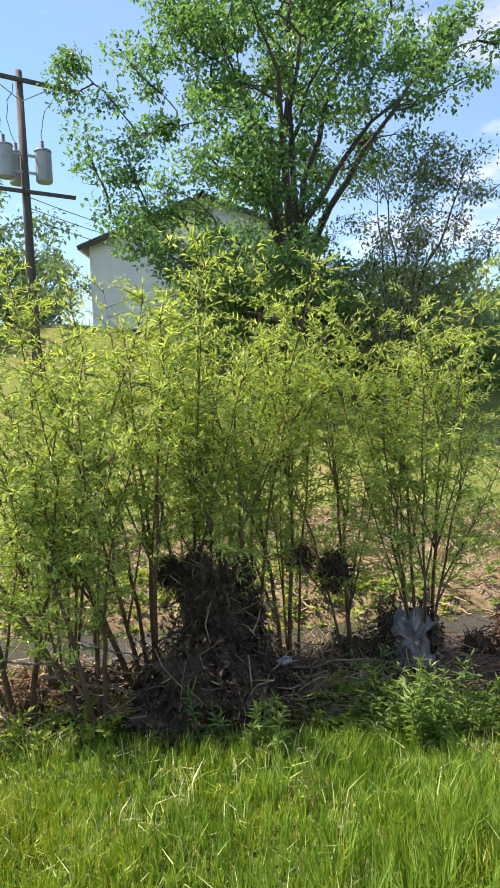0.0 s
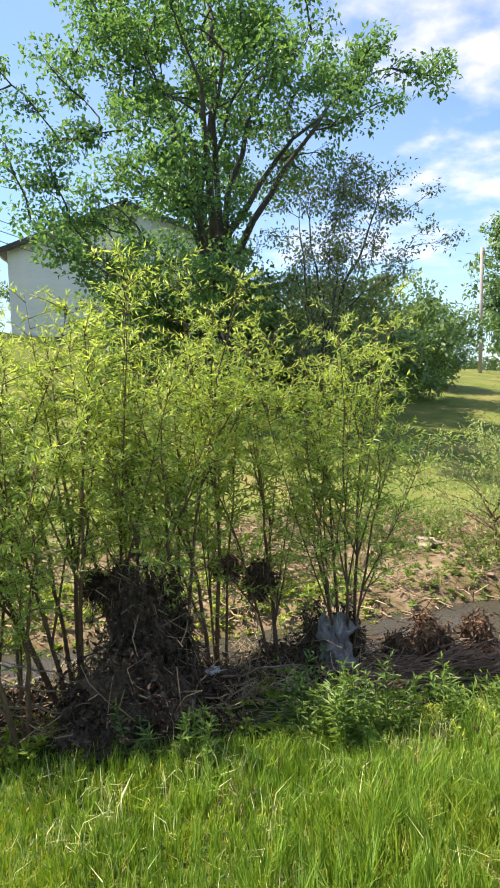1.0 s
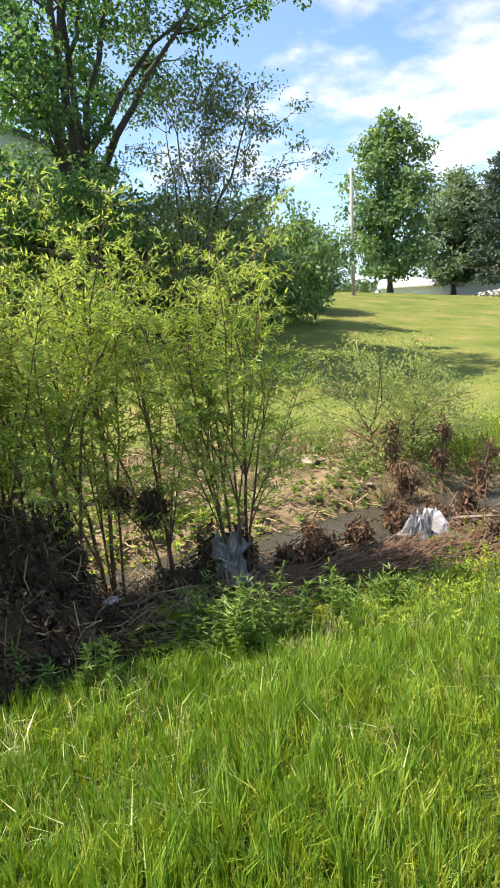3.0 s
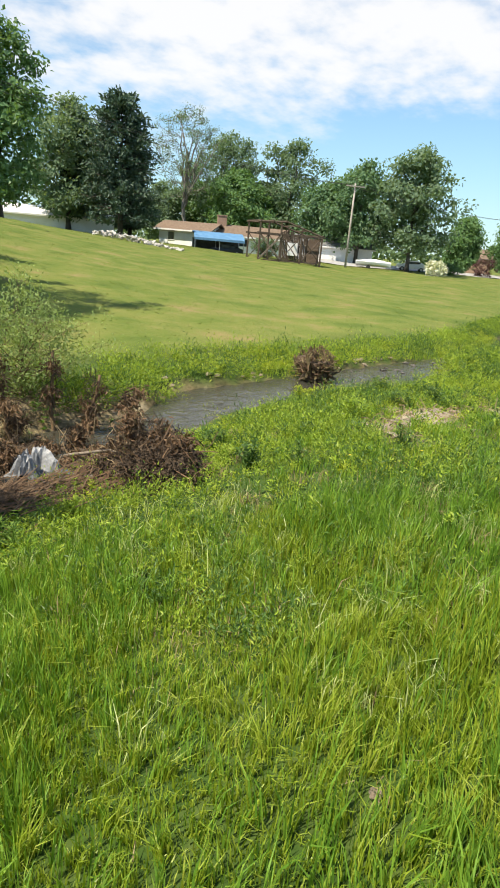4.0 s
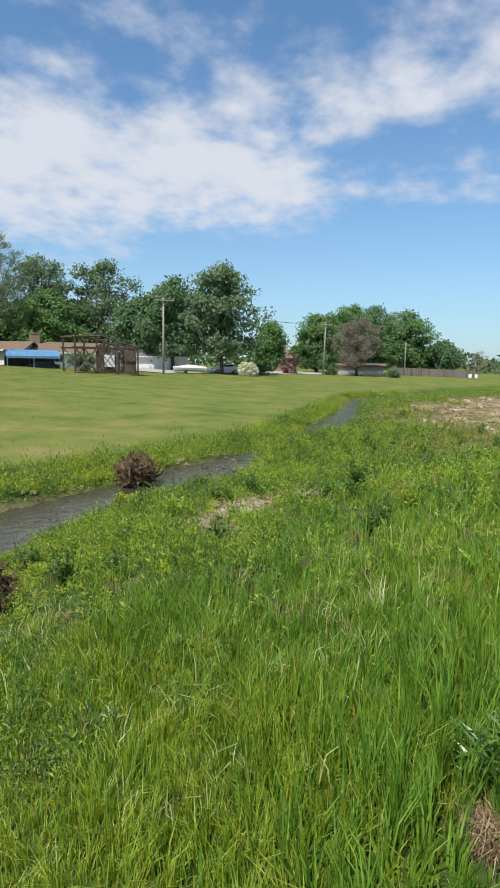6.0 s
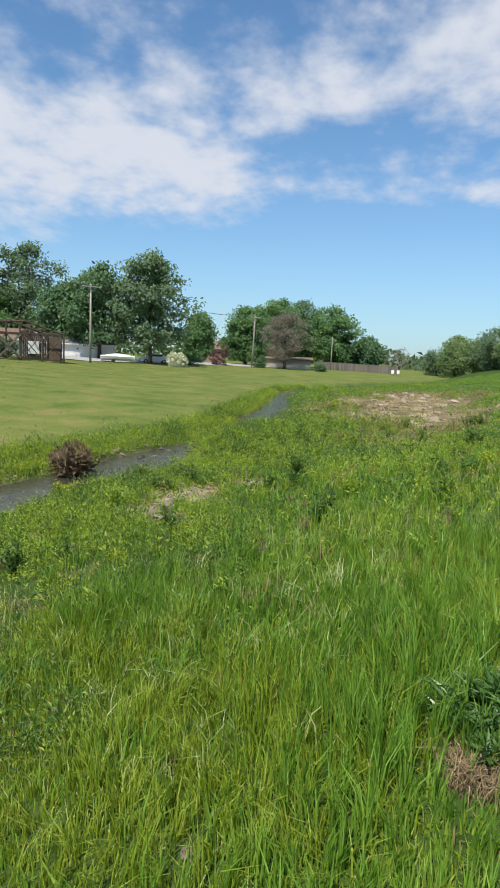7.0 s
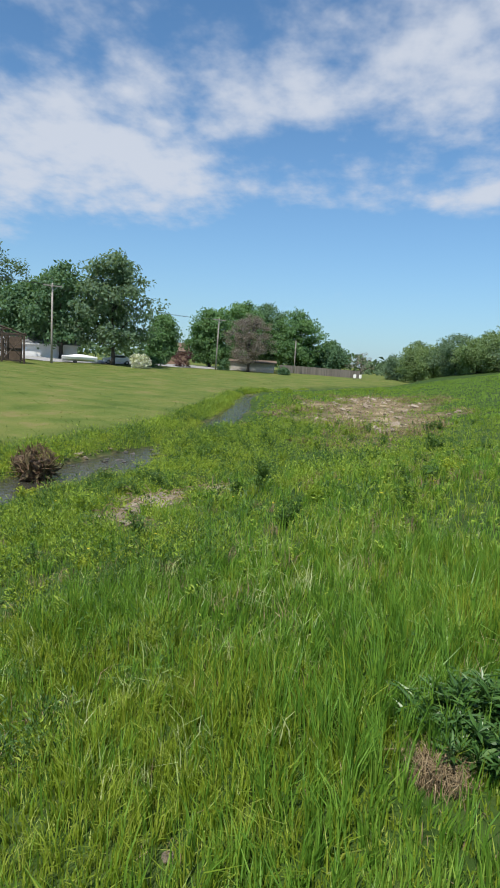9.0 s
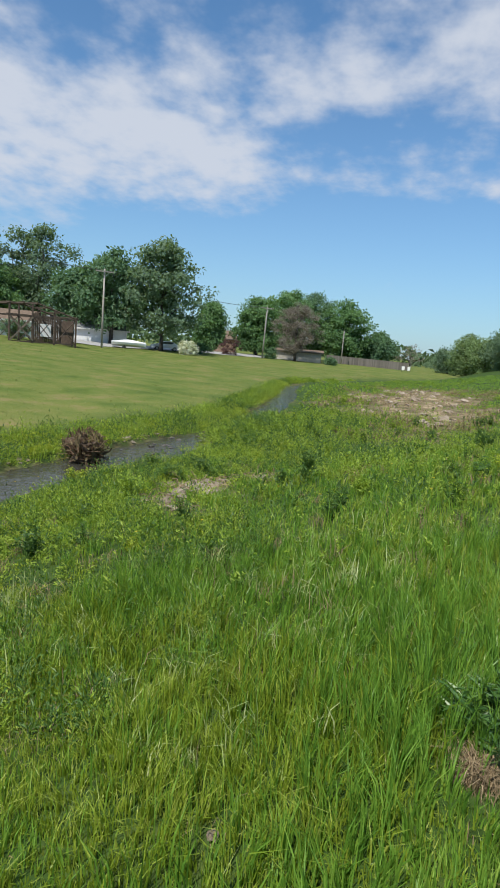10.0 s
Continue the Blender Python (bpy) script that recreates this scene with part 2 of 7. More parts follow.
M = {
    "willow_leaf": material("willow_leaf", [(0.165, 0.275, 0.06), (0.33, 0.475, 0.135), (0.53, 0.655, 0.31)], 0.4, 1.5, island=0.6, through_light=0.58),
    "willow_bark": material("willow_bark", [(0.05, 0.03, 0.015), (0.12, 0.075, 0.038), (0.22, 0.145, 0.075)], 0.85, 14, bump=0.5, stretch=(1, 1, 0.25)),
    "maple_leaf": material("maple_leaf", [(0.048, 0.13, 0.066), (0.10, 0.235, 0.105), (0.18, 0.345, 0.15)], 0.4, 0.6, island=0.5, through_light=0.55),
    "thin_leaf": material("thin_leaf", [(0.085, 0.13, 0.065), (0.145, 0.205, 0.095), (0.22, 0.27, 0.14)], 0.6, 0.8, island=0.6, through_light=0.3),
    "sage_leaf": material("sage_leaf", [(0.15, 0.23, 0.075), (0.26, 0.36, 0.12), (0.39, 0.47, 0.19)], 0.6, 0.8, island=0.6, through_light=0.35),
    "bush_leaf": material("bush_leaf", [(0.07, 0.15, 0.07), (0.135, 0.25, 0.11), (0.21, 0.34, 0.15)], 0.5, 0.7, island=0.5, through_light=0.4),
    # far foliage: distance haze is put into this paler, bluer green
    "oak_leaf": material("oak_leaf", [(0.065, 0.14, 0.075), (0.115, 0.215, 0.11), (0.17, 0.285, 0.145)], 0.6, 0.25, island=0.25, through_light=0.38),
    "light_leaf": material("light_leaf", [(0.095, 0.165, 0.105), (0.15, 0.235, 0.145), (0.215, 0.305, 0.19)], 0.6, 0.25, island=0.25, through_light=0.42),
    "pine_needle": material("pine_needle", [(0.03, 0.065, 0.045), (0.06, 0.11, 0.075), (0.11, 0.17, 0.115)], 0.6, 0.3, island=0.5, through_light=0.15),
    "purple_leaf": material("purple_leaf", [(0.155, 0.135, 0.115), (0.235, 0.205, 0.175), (0.32, 0.285, 0.24)], 0.6, 0.4, island=0.5, through_light=0.2),
    "red_leaf": material("red_leaf", [(0.06, 0.03, 0.035), (0.11, 0.05, 0.05), (0.16, 0.09, 0.07)], 0.6, 0.4, island=0.5, through_light=0.2),
    # leaf green lightened to carry the haze over the street trees
    "hazed_street_leaf": material("hazed_street_leaf", [(0.075, 0.16, 0.065), (0.13, 0.25, 0.095), (0.20, 0.335, 0.13)], 0.6, 0.25, island=0.25, through_light=0.4),
    "blossom": material("blossom", [(0.26, 0.34, 0.14), (0.66, 0.68, 0.54), (0.82, 0.82, 0.76)], 0.6, 2.0, island=0.7, through_light=0.2),
    "bark": material("bark", [(0.03, 0.027, 0.023), (0.065, 0.058, 0.05), (0.12, 0.108, 0.092)], 0.9, 5, bump=0.8, stretch=(1, 1, 0.2)),
    "tall_grass": material("tall_grass", [(0.075, 0.135, 0.012), (0.18, 0.27, 0.02), (0.29, 0.37, 0.042), (0.42, 0.43, 0.12)], 0.45, 2.0, island=0.5, through_light=0.35),
    "lush_grass": material("lush_grass", [(0.035, 0.10, 0.013), (0.105, 0.23, 0.027), (0.205, 0.36, 0.048), (0.32, 0.44, 0.085)], 0.42, 2.0, island=0.5, through_light=0.35),
    "pale_grass": material("pale_grass", [(0.24, 0.32, 0.10), (0.40, 0.47, 0.19), (0.60, 0.63, 0.34)], 0.4, 0.9, island=0.6, through_light=0.3),
    "fresh_grass": material("fresh_grass", [(0.12, 0.22, 0.03), (0.19, 0.32, 0.042), (0.28, 0.41, 0.065)], 0.55, 0.2, island=0.4, through_light=0.35),
    "dark_leaf": material("dark_leaf", [(0.03, 0.08, 0.02), (0.07, 0.155, 0.036), (0.16, 0.27, 0.07)], 0.35, 3.0, island=0.55, through_light=0.25),
    "meadow_grass": material("meadow_grass", [(0.06, 0.135, 0.014), (0.155, 0.265, 0.026), (0.30, 0.40, 0.05), (0.48, 0.44, 0.16)], 0.55, 0.55, island=0.6, through_light=0.35),
    "lawn_grass": material("lawn_grass", [(0.065, 0.12, 0.02), (0.115, 0.17, 0.03), (0.18, 0.205, 0.05), (0.29, 0.225, 0.105)], 0.6, 0.35, detail=8.0, island=0.14, through_light=0.3),
    "weed_leaf": material("weed_leaf", [(0.07, 0.14, 0.015), (0.19, 0.30, 0.028), (0.31, 0.42, 0.05), (0.44, 0.50, 0.10)], 0.6, 0.9, island=0.55, through_light=0.35),
    "herb_leaf": material("herb_leaf", [(0.06, 0.13, 0.022), (0.13, 0.235, 0.038), (0.23, 0.335, 0.07)], 0.5, 1.5, island=0.5, through_light=0.35),
    "dark_weed": material("dark_weed", [(0.035, 0.085, 0.018), (0.075, 0.155, 0.03), (0.15, 0.25, 0.055)], 0.5, 1.5, island=0.5, through_light=0.3),
    "debris": material("debris", [(0.022, 0.015, 0.010), (0.062, 0.043, 0.028), (0.16, 0.112, 0.07)], 0.95, 9, bump=1.0, island=0.5),
    "straw": material("straw", [(0.12, 0.085, 0.045), (0.26, 0.19, 0.105), (0.44, 0.345, 0.20)], 0.85, 6, island=0.6),
    "driftwood": material("driftwood", [(0.09, 0.07, 0.05), (0.18, 0.145, 0.11), (0.32, 0.275, 0.22)], 0.85, 8, bump=0.5, stretch=(1, 1, 0.3), random_object=0.3),
    "stone": material("stone", [(0.17, 0.13, 0.09), (0.31, 0.25, 0.18), (0.48, 0.41, 0.32)], 0.85, 12, bump=0.6, random_object=0.4),
    "wet_stone": material("wet_stone", [(0.04, 0.036, 0.03), (0.09, 0.08, 0.065), (0.17, 0.15, 0.125)], 0.3, 12, bump=0.5, random_object=0.4),
    "rubble": material("rubble", [(0.22, 0.20, 0.175), (0.40, 0.38, 0.345), (0.62, 0.60, 0.56)], 0.85, 5, bump=0.6, random_object=0.5),
    "pole_wood": material("pole_wood", [(0.22, 0.195, 0.165), (0.34, 0.31, 0.27), (0.46, 0.43, 0.38)], 0.9, 6, bump=0.5, stretch=(1, 1, 0.1)),
    "dark_pole_wood": material("dark_pole_wood", [(0.045, 0.04, 0.038), (0.09, 0.08, 0.075), (0.15, 0.135, 0.125)], 0.9, 6, bump=0.5, stretch=(1, 1, 0.1)),
    "tank_metal": material("tank_metal", [(0.24, 0.26, 0.29), (0.32, 0.34, 0.37), (0.40, 0.42, 0.45)], 0.45, 3, spec=0.5),
    "porcelain": material("porcelain", [(0.20, 0.14, 0.11), (0.3, 0.22, 0.18)], 0.25, 3),
    "wire": material("wire", [(0.03, 0.03, 0.032), (0.06, 0.06, 0.062)], 0.6, 3),
    "white_siding": material("white_siding", [(0.66, 0.66, 0.65), (0.76, 0.76, 0.75), (0.82, 0.82, 0.81)], 0.65, 1.5, random_object=0.25),
    "white_trim": material("white_trim", [(0.68, 0.67, 0.64), (0.80, 0.79, 0.77)], 0.6, 2),
    "dark_trim": material("dark_trim", [(0.05, 0.045, 0.04), (0.10, 0.09, 0.08)], 0.7, 3),
    "brown_roof": material("brown_roof", [(0.10, 0.07, 0.05), (0.17, 0.12, 0.085), (0.24, 0.18, 0.13)], 0.9, 3, bump=0.4),
    "grey_roof": material("grey_roof", [(0.11, 0.115, 0.12), (0.18, 0.185, 0.19), (0.26, 0.265, 0.27)], 0.9, 3, bump=0.4),
    "brick": material("brick", [(0.20, 0.13, 0.10), (0.30, 0.20, 0.15), (0.38, 0.27, 0.21)], 0.9, 8, bump=0.4),
    "blue_canopy": material("blue_canopy", [(0.06, 0.16, 0.30), (0.09, 0.22, 0.38), (0.13, 0.28, 0.45)], 0.6, 2),
    "rusty_steel": material("rusty_steel", [(0.045, 0.032, 0.024), (0.085, 0.06, 0.044), (0.15, 0.11, 0.08)], 0.85, 4, bump=0.3),
    "glass": material("glass", [(0.02, 0.025, 0.03), (0.05, 0.06, 0.07)], 0.08, 2, spec=0.6),
    "car_white": material("car_white", [(0.70, 0.70, 0.69), (0.80, 0.80, 0.79)], 0.25, 2, spec=0.6),
    "car_dark": material("car_dark", [(0.02, 0.022, 0.025), (0.04, 0.042, 0.045)], 0.25, 2, spec=0.6),
    "rubber": material("rubber", [(0.015, 0.015, 0.015), (0.035, 0.035, 0.035)], 0.8, 6),
    "steel": material("steel", [(0.35, 0.35, 0.35), (0.5, 0.5, 0.5)], 0.4, 4, metal=0.9),
    "fence_wood": material("fence_wood", [(0.08, 0.072, 0.062), (0.14, 0.125, 0.108), (0.21, 0.19, 0.165)], 0.9, 4, random_object=0.5),
    "asphalt": material("asphalt", [(0.24, 0.235, 0.225), (0.34, 0.33, 0.315), (0.44, 0.43, 0.41)], 0.9, 1.5, bump=0.2),
    "plastic": material("plastic", [(0.13, 0.135, 0.14), (0.28, 0.29, 0.30), (0.50, 0.51, 0.52)], 0.35, 5, bump=0.6, bump_scale=14),
    "grey_plastic": material("grey_plastic", [(0.07, 0.066, 0.06), (0.16, 0.155, 0.145), (0.30, 0.29, 0.275)], 0.5, 7, bump=0.8, bump_scale=16),
    "creek_blue": material("creek_blue", [(0.05, 0.13, 0.32), (0.12, 0.25, 0.5)], 0.35, 5, bump=0.4, bump_scale=14),
    "dead_leaf": material("dead_leaf", [(0.07, 0.04, 0.022), (0.15, 0.09, 0.05), (0.26, 0.17, 0.10)], 0.85, 5, island=0.7, through_light=0.15),
    "root_bark": material("root_bark", [(0.045, 0.036, 0.016), (0.12, 0.093, 0.042), (0.26, 0.20, 0.10)], 0.9, 9, bump=0.5),
    "yellow_petal": material("yellow_petal", [(0.65, 0.45, 0.03), (0.80, 0.62, 0.06)], 0.6, 3, through_light=0.2),
    "yellow_weed": material("yellow_weed", [(0.17, 0.24, 0.02), (0.34, 0.42, 0.035), (0.54, 0.56, 0.06)], 0.55, 1.2, island=0.6, through_light=0.35),
    "cream_wall": material("cream_wall", [(0.36, 0.32, 0.26), (0.46, 0.42, 0.35), (0.55, 0.51, 0.44)], 0.8, 2),
    "pale_straw": material("pale_straw", [(0.24, 0.18, 0.09), (0.42, 0.34, 0.18), (0.60, 0.51, 0.31)], 0.8, 6, island=0.6),
    "pale_bark": material("pale_bark", [(0.10, 0.09, 0.075), (0.18, 0.165, 0.14), (0.27, 0.25, 0.215)], 0.9, 5, bump=0.5, stretch=(1, 1, 0.2)),
    # pale green with the haze of the far wood mixed into it
    "wood_leaf": material("wood_leaf", [(0.115, 0.18, 0.075), (0.185, 0.275, 0.11), (0.27, 0.365, 0.16)], 0.55, 0.2, island=0.4, through_light=0.35),
    "far_leaf": material("far_leaf", [(0.05, 0.09, 0.04), (0.085, 0.14, 0.06), (0.13, 0.19, 0.085)], 0.7, 0.06, island=0.4, through_light=0.2),
}

# ---- geometry helpers ----


class Geo:
    """Collects quads and triangles in arrays, for one mesh."""

    def __init__(self):
        self.v, self.q, self.t, self.n = [], [], [], 0

    def add(self, verts, quads=None, tris=None):
        verts = np.asarray(verts, float).reshape(-1, 3)
        if quads is not None and len(quads):
            self.q.append(np.asarray(quads, int).reshape(-1, 4) + self.n)
        if tris is not None and len(tris):
            self.t.append(np.asarray(tris, int).reshape(-1, 3) + self.n)
        self.v.append(verts)
        self.n += len(verts)
        return self

    def mesh(self, name, smooth=False):
        v = np.concatenate(self.v) if self.v else np.zeros((0, 3))
        q = np.concatenate(self.q) if self.q else np.zeros((0, 4), int)
        t = np.concatenate(self.t) if self.t else np.zeros((0, 3), int)
        me = bpy.data.meshes.new(name)
        me.vertices.add(len(v)), me.loops.add(4 * len(q) + 3 * len(t)), me.polygons.add(len(q) + len(t))
        me.vertices.foreach_set("co", v.astype(np.float32).ravel())
        me.loops.foreach_set("vertex_index", np.concatenate([q.ravel(), t.ravel()]).astype(np.int32))
        starts = np.concatenate([np.arange(len(q)) * 4, 4 * len(q) + np.arange(len(t)) * 3])
        me.polygons.foreach_set("loop_start", starts.astype(np.int32))
        me.polygons.foreach_set("use_smooth", np.full(len(q) + len(t), bool(smooth)))
        me.update(calc_edges=True)
        me.validate()
        return me

    def box(self, c, s, rz=0.0, rx=0.0, ry=0.0, bevel=0.0):
        """A box of centre c and sizes s, its edges chamfered by bevel."""
        h = np.array(s, float) / 2
        m = np.array(Euler((radians(rx), radians(ry), radians(rz))).to_matrix())
        if bevel <= 0:
            p = np.array([(x, y, z) for x in (-1, 1) for y in (-1, 1) for z in (-1, 1)]) * h
            f = [(0, 1, 3, 2), (4, 6, 7, 5), (0, 4, 5, 1), (2, 3, 7, 6), (0, 2, 6, 4), (1, 5, 7, 3)]
            return self.add(p @ m.T + c, f)
        b = min(bevel, h.min() * 0.9)
        bm = bmesh.new()
        bmesh.ops.create_cube(bm, size=1.0)
        bmesh.ops.scale(bm, vec=tuple(h * 2), verts=bm.verts)
        bmesh.ops.bevel(bm, geom=list(bm.edges), offset=b, segments=1, affect="EDGES", profile=0.5)
        return self.bm(bm, np.array(c), m)

    def bm(self, bm, c=(0, 0, 0), m=None):
        bm.verts.ensure_lookup_table()
        p = np.array([v.co for v in bm.verts])
        p = (p @ m.T if m is not None else p) + np.array(c)
        for i, v in enumerate(bm.verts):
            v.index = i
        q = [[v.index for v in f.verts] for f in bm.faces if len(f.verts) == 4]
        t = [[v.index for v in f.verts] for f in bm.faces if len(f.verts) == 3]
        bm.free()
        return self.add(p, q, t)

    def tube(self, pts, radii, sides=6, cap=True):
        """A round tapered tube along a polyline."""
        pts = np.asarray(pts, float)
        n = len(pts)
        radii = np.broadcast_to(np.asarray(radii, float), (n,))
        tan = np.gradient(pts, axis=0)
        tan /= np.linalg.norm(tan, axis=1)[:, None] + 1e-12
        ref = np.array((0.0, 0, 1)) if abs(tan[:, 2]).mean() < 0.8 else np.array((1.0, 0, 0))
        a = np.cross(tan, ref)
        a /= np.linalg.norm(a, axis=1)[:, None] + 1e-12
        b = np.cross(tan, a)
        th = np.arange(sides) / sides * 2 * np.pi
        ring = pts[:, None] + radii[:, None, None] * (np.cos(th)[None, :, None] * a[:, None] + np.sin(th)[None, :, None] * b[:, None])
        i, j = np.meshgrid(np.arange(n - 1), np.arange(sides), indexing="ij")
        k = (j + 1) % sides
        f = np.stack([i * sides + j, i * sides + k, (i + 1) * sides + k, (i + 1) * sides + j], -1).reshape(-1, 4)
        v = ring.reshape(-1, 3)
        t = []
        if cap:
            v = np.concatenate([v, pts[:1], pts[-1:]])
            for s in range(sides):
                t.append((n * sides, (s + 1) % sides, s))
                t.append((n * sides + 1, (n - 1) * sides + s, (n - 1) * sides + (s + 1) % sides))
        return self.add(v, f, t)

    def leaves(self, base, direction, normal, length, width, fold=0.25):
        """Many leaves, each a folded lozenge."""
        d = direction / (np.linalg.norm(direction, axis=1)[:, None] + 1e-9)
        s = np.cross(d, normal)
        s /= np.linalg.norm(s, axis=1)[:, None] + 1e-9
        up = np.cross(s, d)
        L, Wd = np.asarray(length)[:, None], np.asarray(width)[:, None]
        mid = base + d * L * 0.45
        v = np.stack([base, mid - s * Wd / 2 + up * Wd * fold, base + d * L - up * L * 0.06, mid + s * Wd / 2 + up * Wd * fold], 1)
        n = len(base)
        return self.add(v.reshape(-1, 3), np.arange(4 * n).reshape(n, 4))

    def blades(self, base, lean, height, width, rng):
        """Many grass blades, each bent over once: a quad and a tip."""
        n = len(base)
        th = rng.uniform(0, 2 * np.pi, n)
        s = np.stack([np.cos(th), np.sin(th), 0 * th], -1) * width[:, None] / 2
        h = height[:, None]
        up = np.array((0, 0, 1.0))
        mid = base + up * h * 0.55 + lean * h * 0.22
        tip = base + up * h * (1 - 0.45 * (np.linalg.norm(lean, axis=1)[:, None]) ** 2) + lean * h * 0.85
        v = np.stack([base - s, base + s, mid + s * 0.85, mid - s * 0.85, tip], 1)
        k = np.arange(n)[:, None] * 5
        return self.add(v.reshape(-1, 3), k + np.array([[0, 1, 2, 3]]), k + np.array([[3, 2, 4]]))


def part(name, geo, mat, parent=None, label="", smooth=False):
    me = geo.mesh(name, smooth) if isinstance(geo, Geo) else geo
    me.materials.clear()
    me.materials.append(M[mat] if isinstance(mat, str) else mat)
    ob = new(name, me)
    if parent is not None:
        ob.parent = parent
    if label:
        ob["label"] = label
    return ob


def thing(name, at, label, category, group="", kind="", rz=0.0):
    ob = new(name)
    ob.empty_display_size = 0.3
    ob.matrix_basis = pose(*at, 0, 0, rz)
    return tagged(ob, label, category, group, kind)


def rnd_dirs(rng, n):
    d = rng.normal(size=(n, 3))
    return d / np.linalg.norm(d, axis=1)[:, None]


def wave(x, y, seed=0.0):
    """Smooth wandering value about zero, from a few crossed sines."""
    return (np.sin(x * 1.0 + 1.7 * np.sin(y * 0.63 + seed) + seed) + np.sin(y * 1.13 + 1.3 * np.sin(x * 0.71 + 2 * seed) + 2.1)
            + 0.6 * np.sin(x * 2.3 - y * 1.9 + 3 * seed)) / 2.6


# ---- the lie of the land ----


def creek_y(x):
    """Centre line of the creek, which runs roughly along x."""
    return np.interp(x, (-60, -20, -8, 0, 3, 5.5, 7.3, 9, 12, 16, 20, 26, 30, 34, 40, 46, 51, 57, 62, 70, 80, 100, 130),
                     (9, 7.0, 6.7, 6.5, 6.8, 7.1, 7.2, 7.9, 7.45, 6.95, 6.7, 7.0, 7.4, 7.9, 8.9, 10.0, 10.9, 10.6, 9.0, 5.8, 2.6, -3.5, -12.0))


def bank_line(x):
    """The line from which the near bench and embankment are set out."""
    return np.interp(x, (-60, -20, -8, 0, 3, 6, 9, 12, 16, 20, 26, 33, 40, 50, 62, 90),
                     (9, 7.0, 6.7, 6.5, 6.9, 7.5, 8.1, 7.45, 6.95, 6.7, 7.1, 7.9, 8.8, 10.4, 12.2, 15))


def creek_half(x):
    return np.interp(x, (-60, -4, 1, 5, 7.3, 9, 12, 15, 17.5, 19, 24, 27, 33, 40, 50, 90), (0.7, 0.7, 0.9, 1.1, 0.7, 0.95, 0.7, 0.95, 0.75, 0.35, 0.3, 0.7, 0.75, 0.7, 0.5, 0.4))


def shoal(x, y):
    """1 on the sandy shoal beyond the water, 0 off it."""
    v = y - creek_y(x)
    reach = np.interp(x, (-12, -6, 0, 4, 7, 9, 12), (2.0, 4.0, 4.6, 5.0, 3.2, 0.2, 0.0)) + 0.5 * wave(x * 1.5, y * 1.5, 0.4)
    return np.clip((v - 0.4) / 0.4, 0, 1) * np.clip((reach - v) / 1.0, 0, 1)


def gravel_bar(x, y):
    """1 on the dry gravel and flood litter of the bench downstream."""
    a = 1 - np.sqrt(((x - 41) / 20) ** 2 + ((y - 0.2 + (x - 36) * 0.03) / 5.4) ** 2) + 0.32 * wave(x * 0.6, y * 0.9, 1.0)
    b = 1 - np.sqrt(((x - 9.4) / 3.3) ** 2 + ((y - 3.3) / 1.1) ** 2) + 0.5 * wave(x * 1.7, y * 2.4, 2.0)
    return np.clip(np.maximum(a * 2.2, b * 1.2), 0, 1)


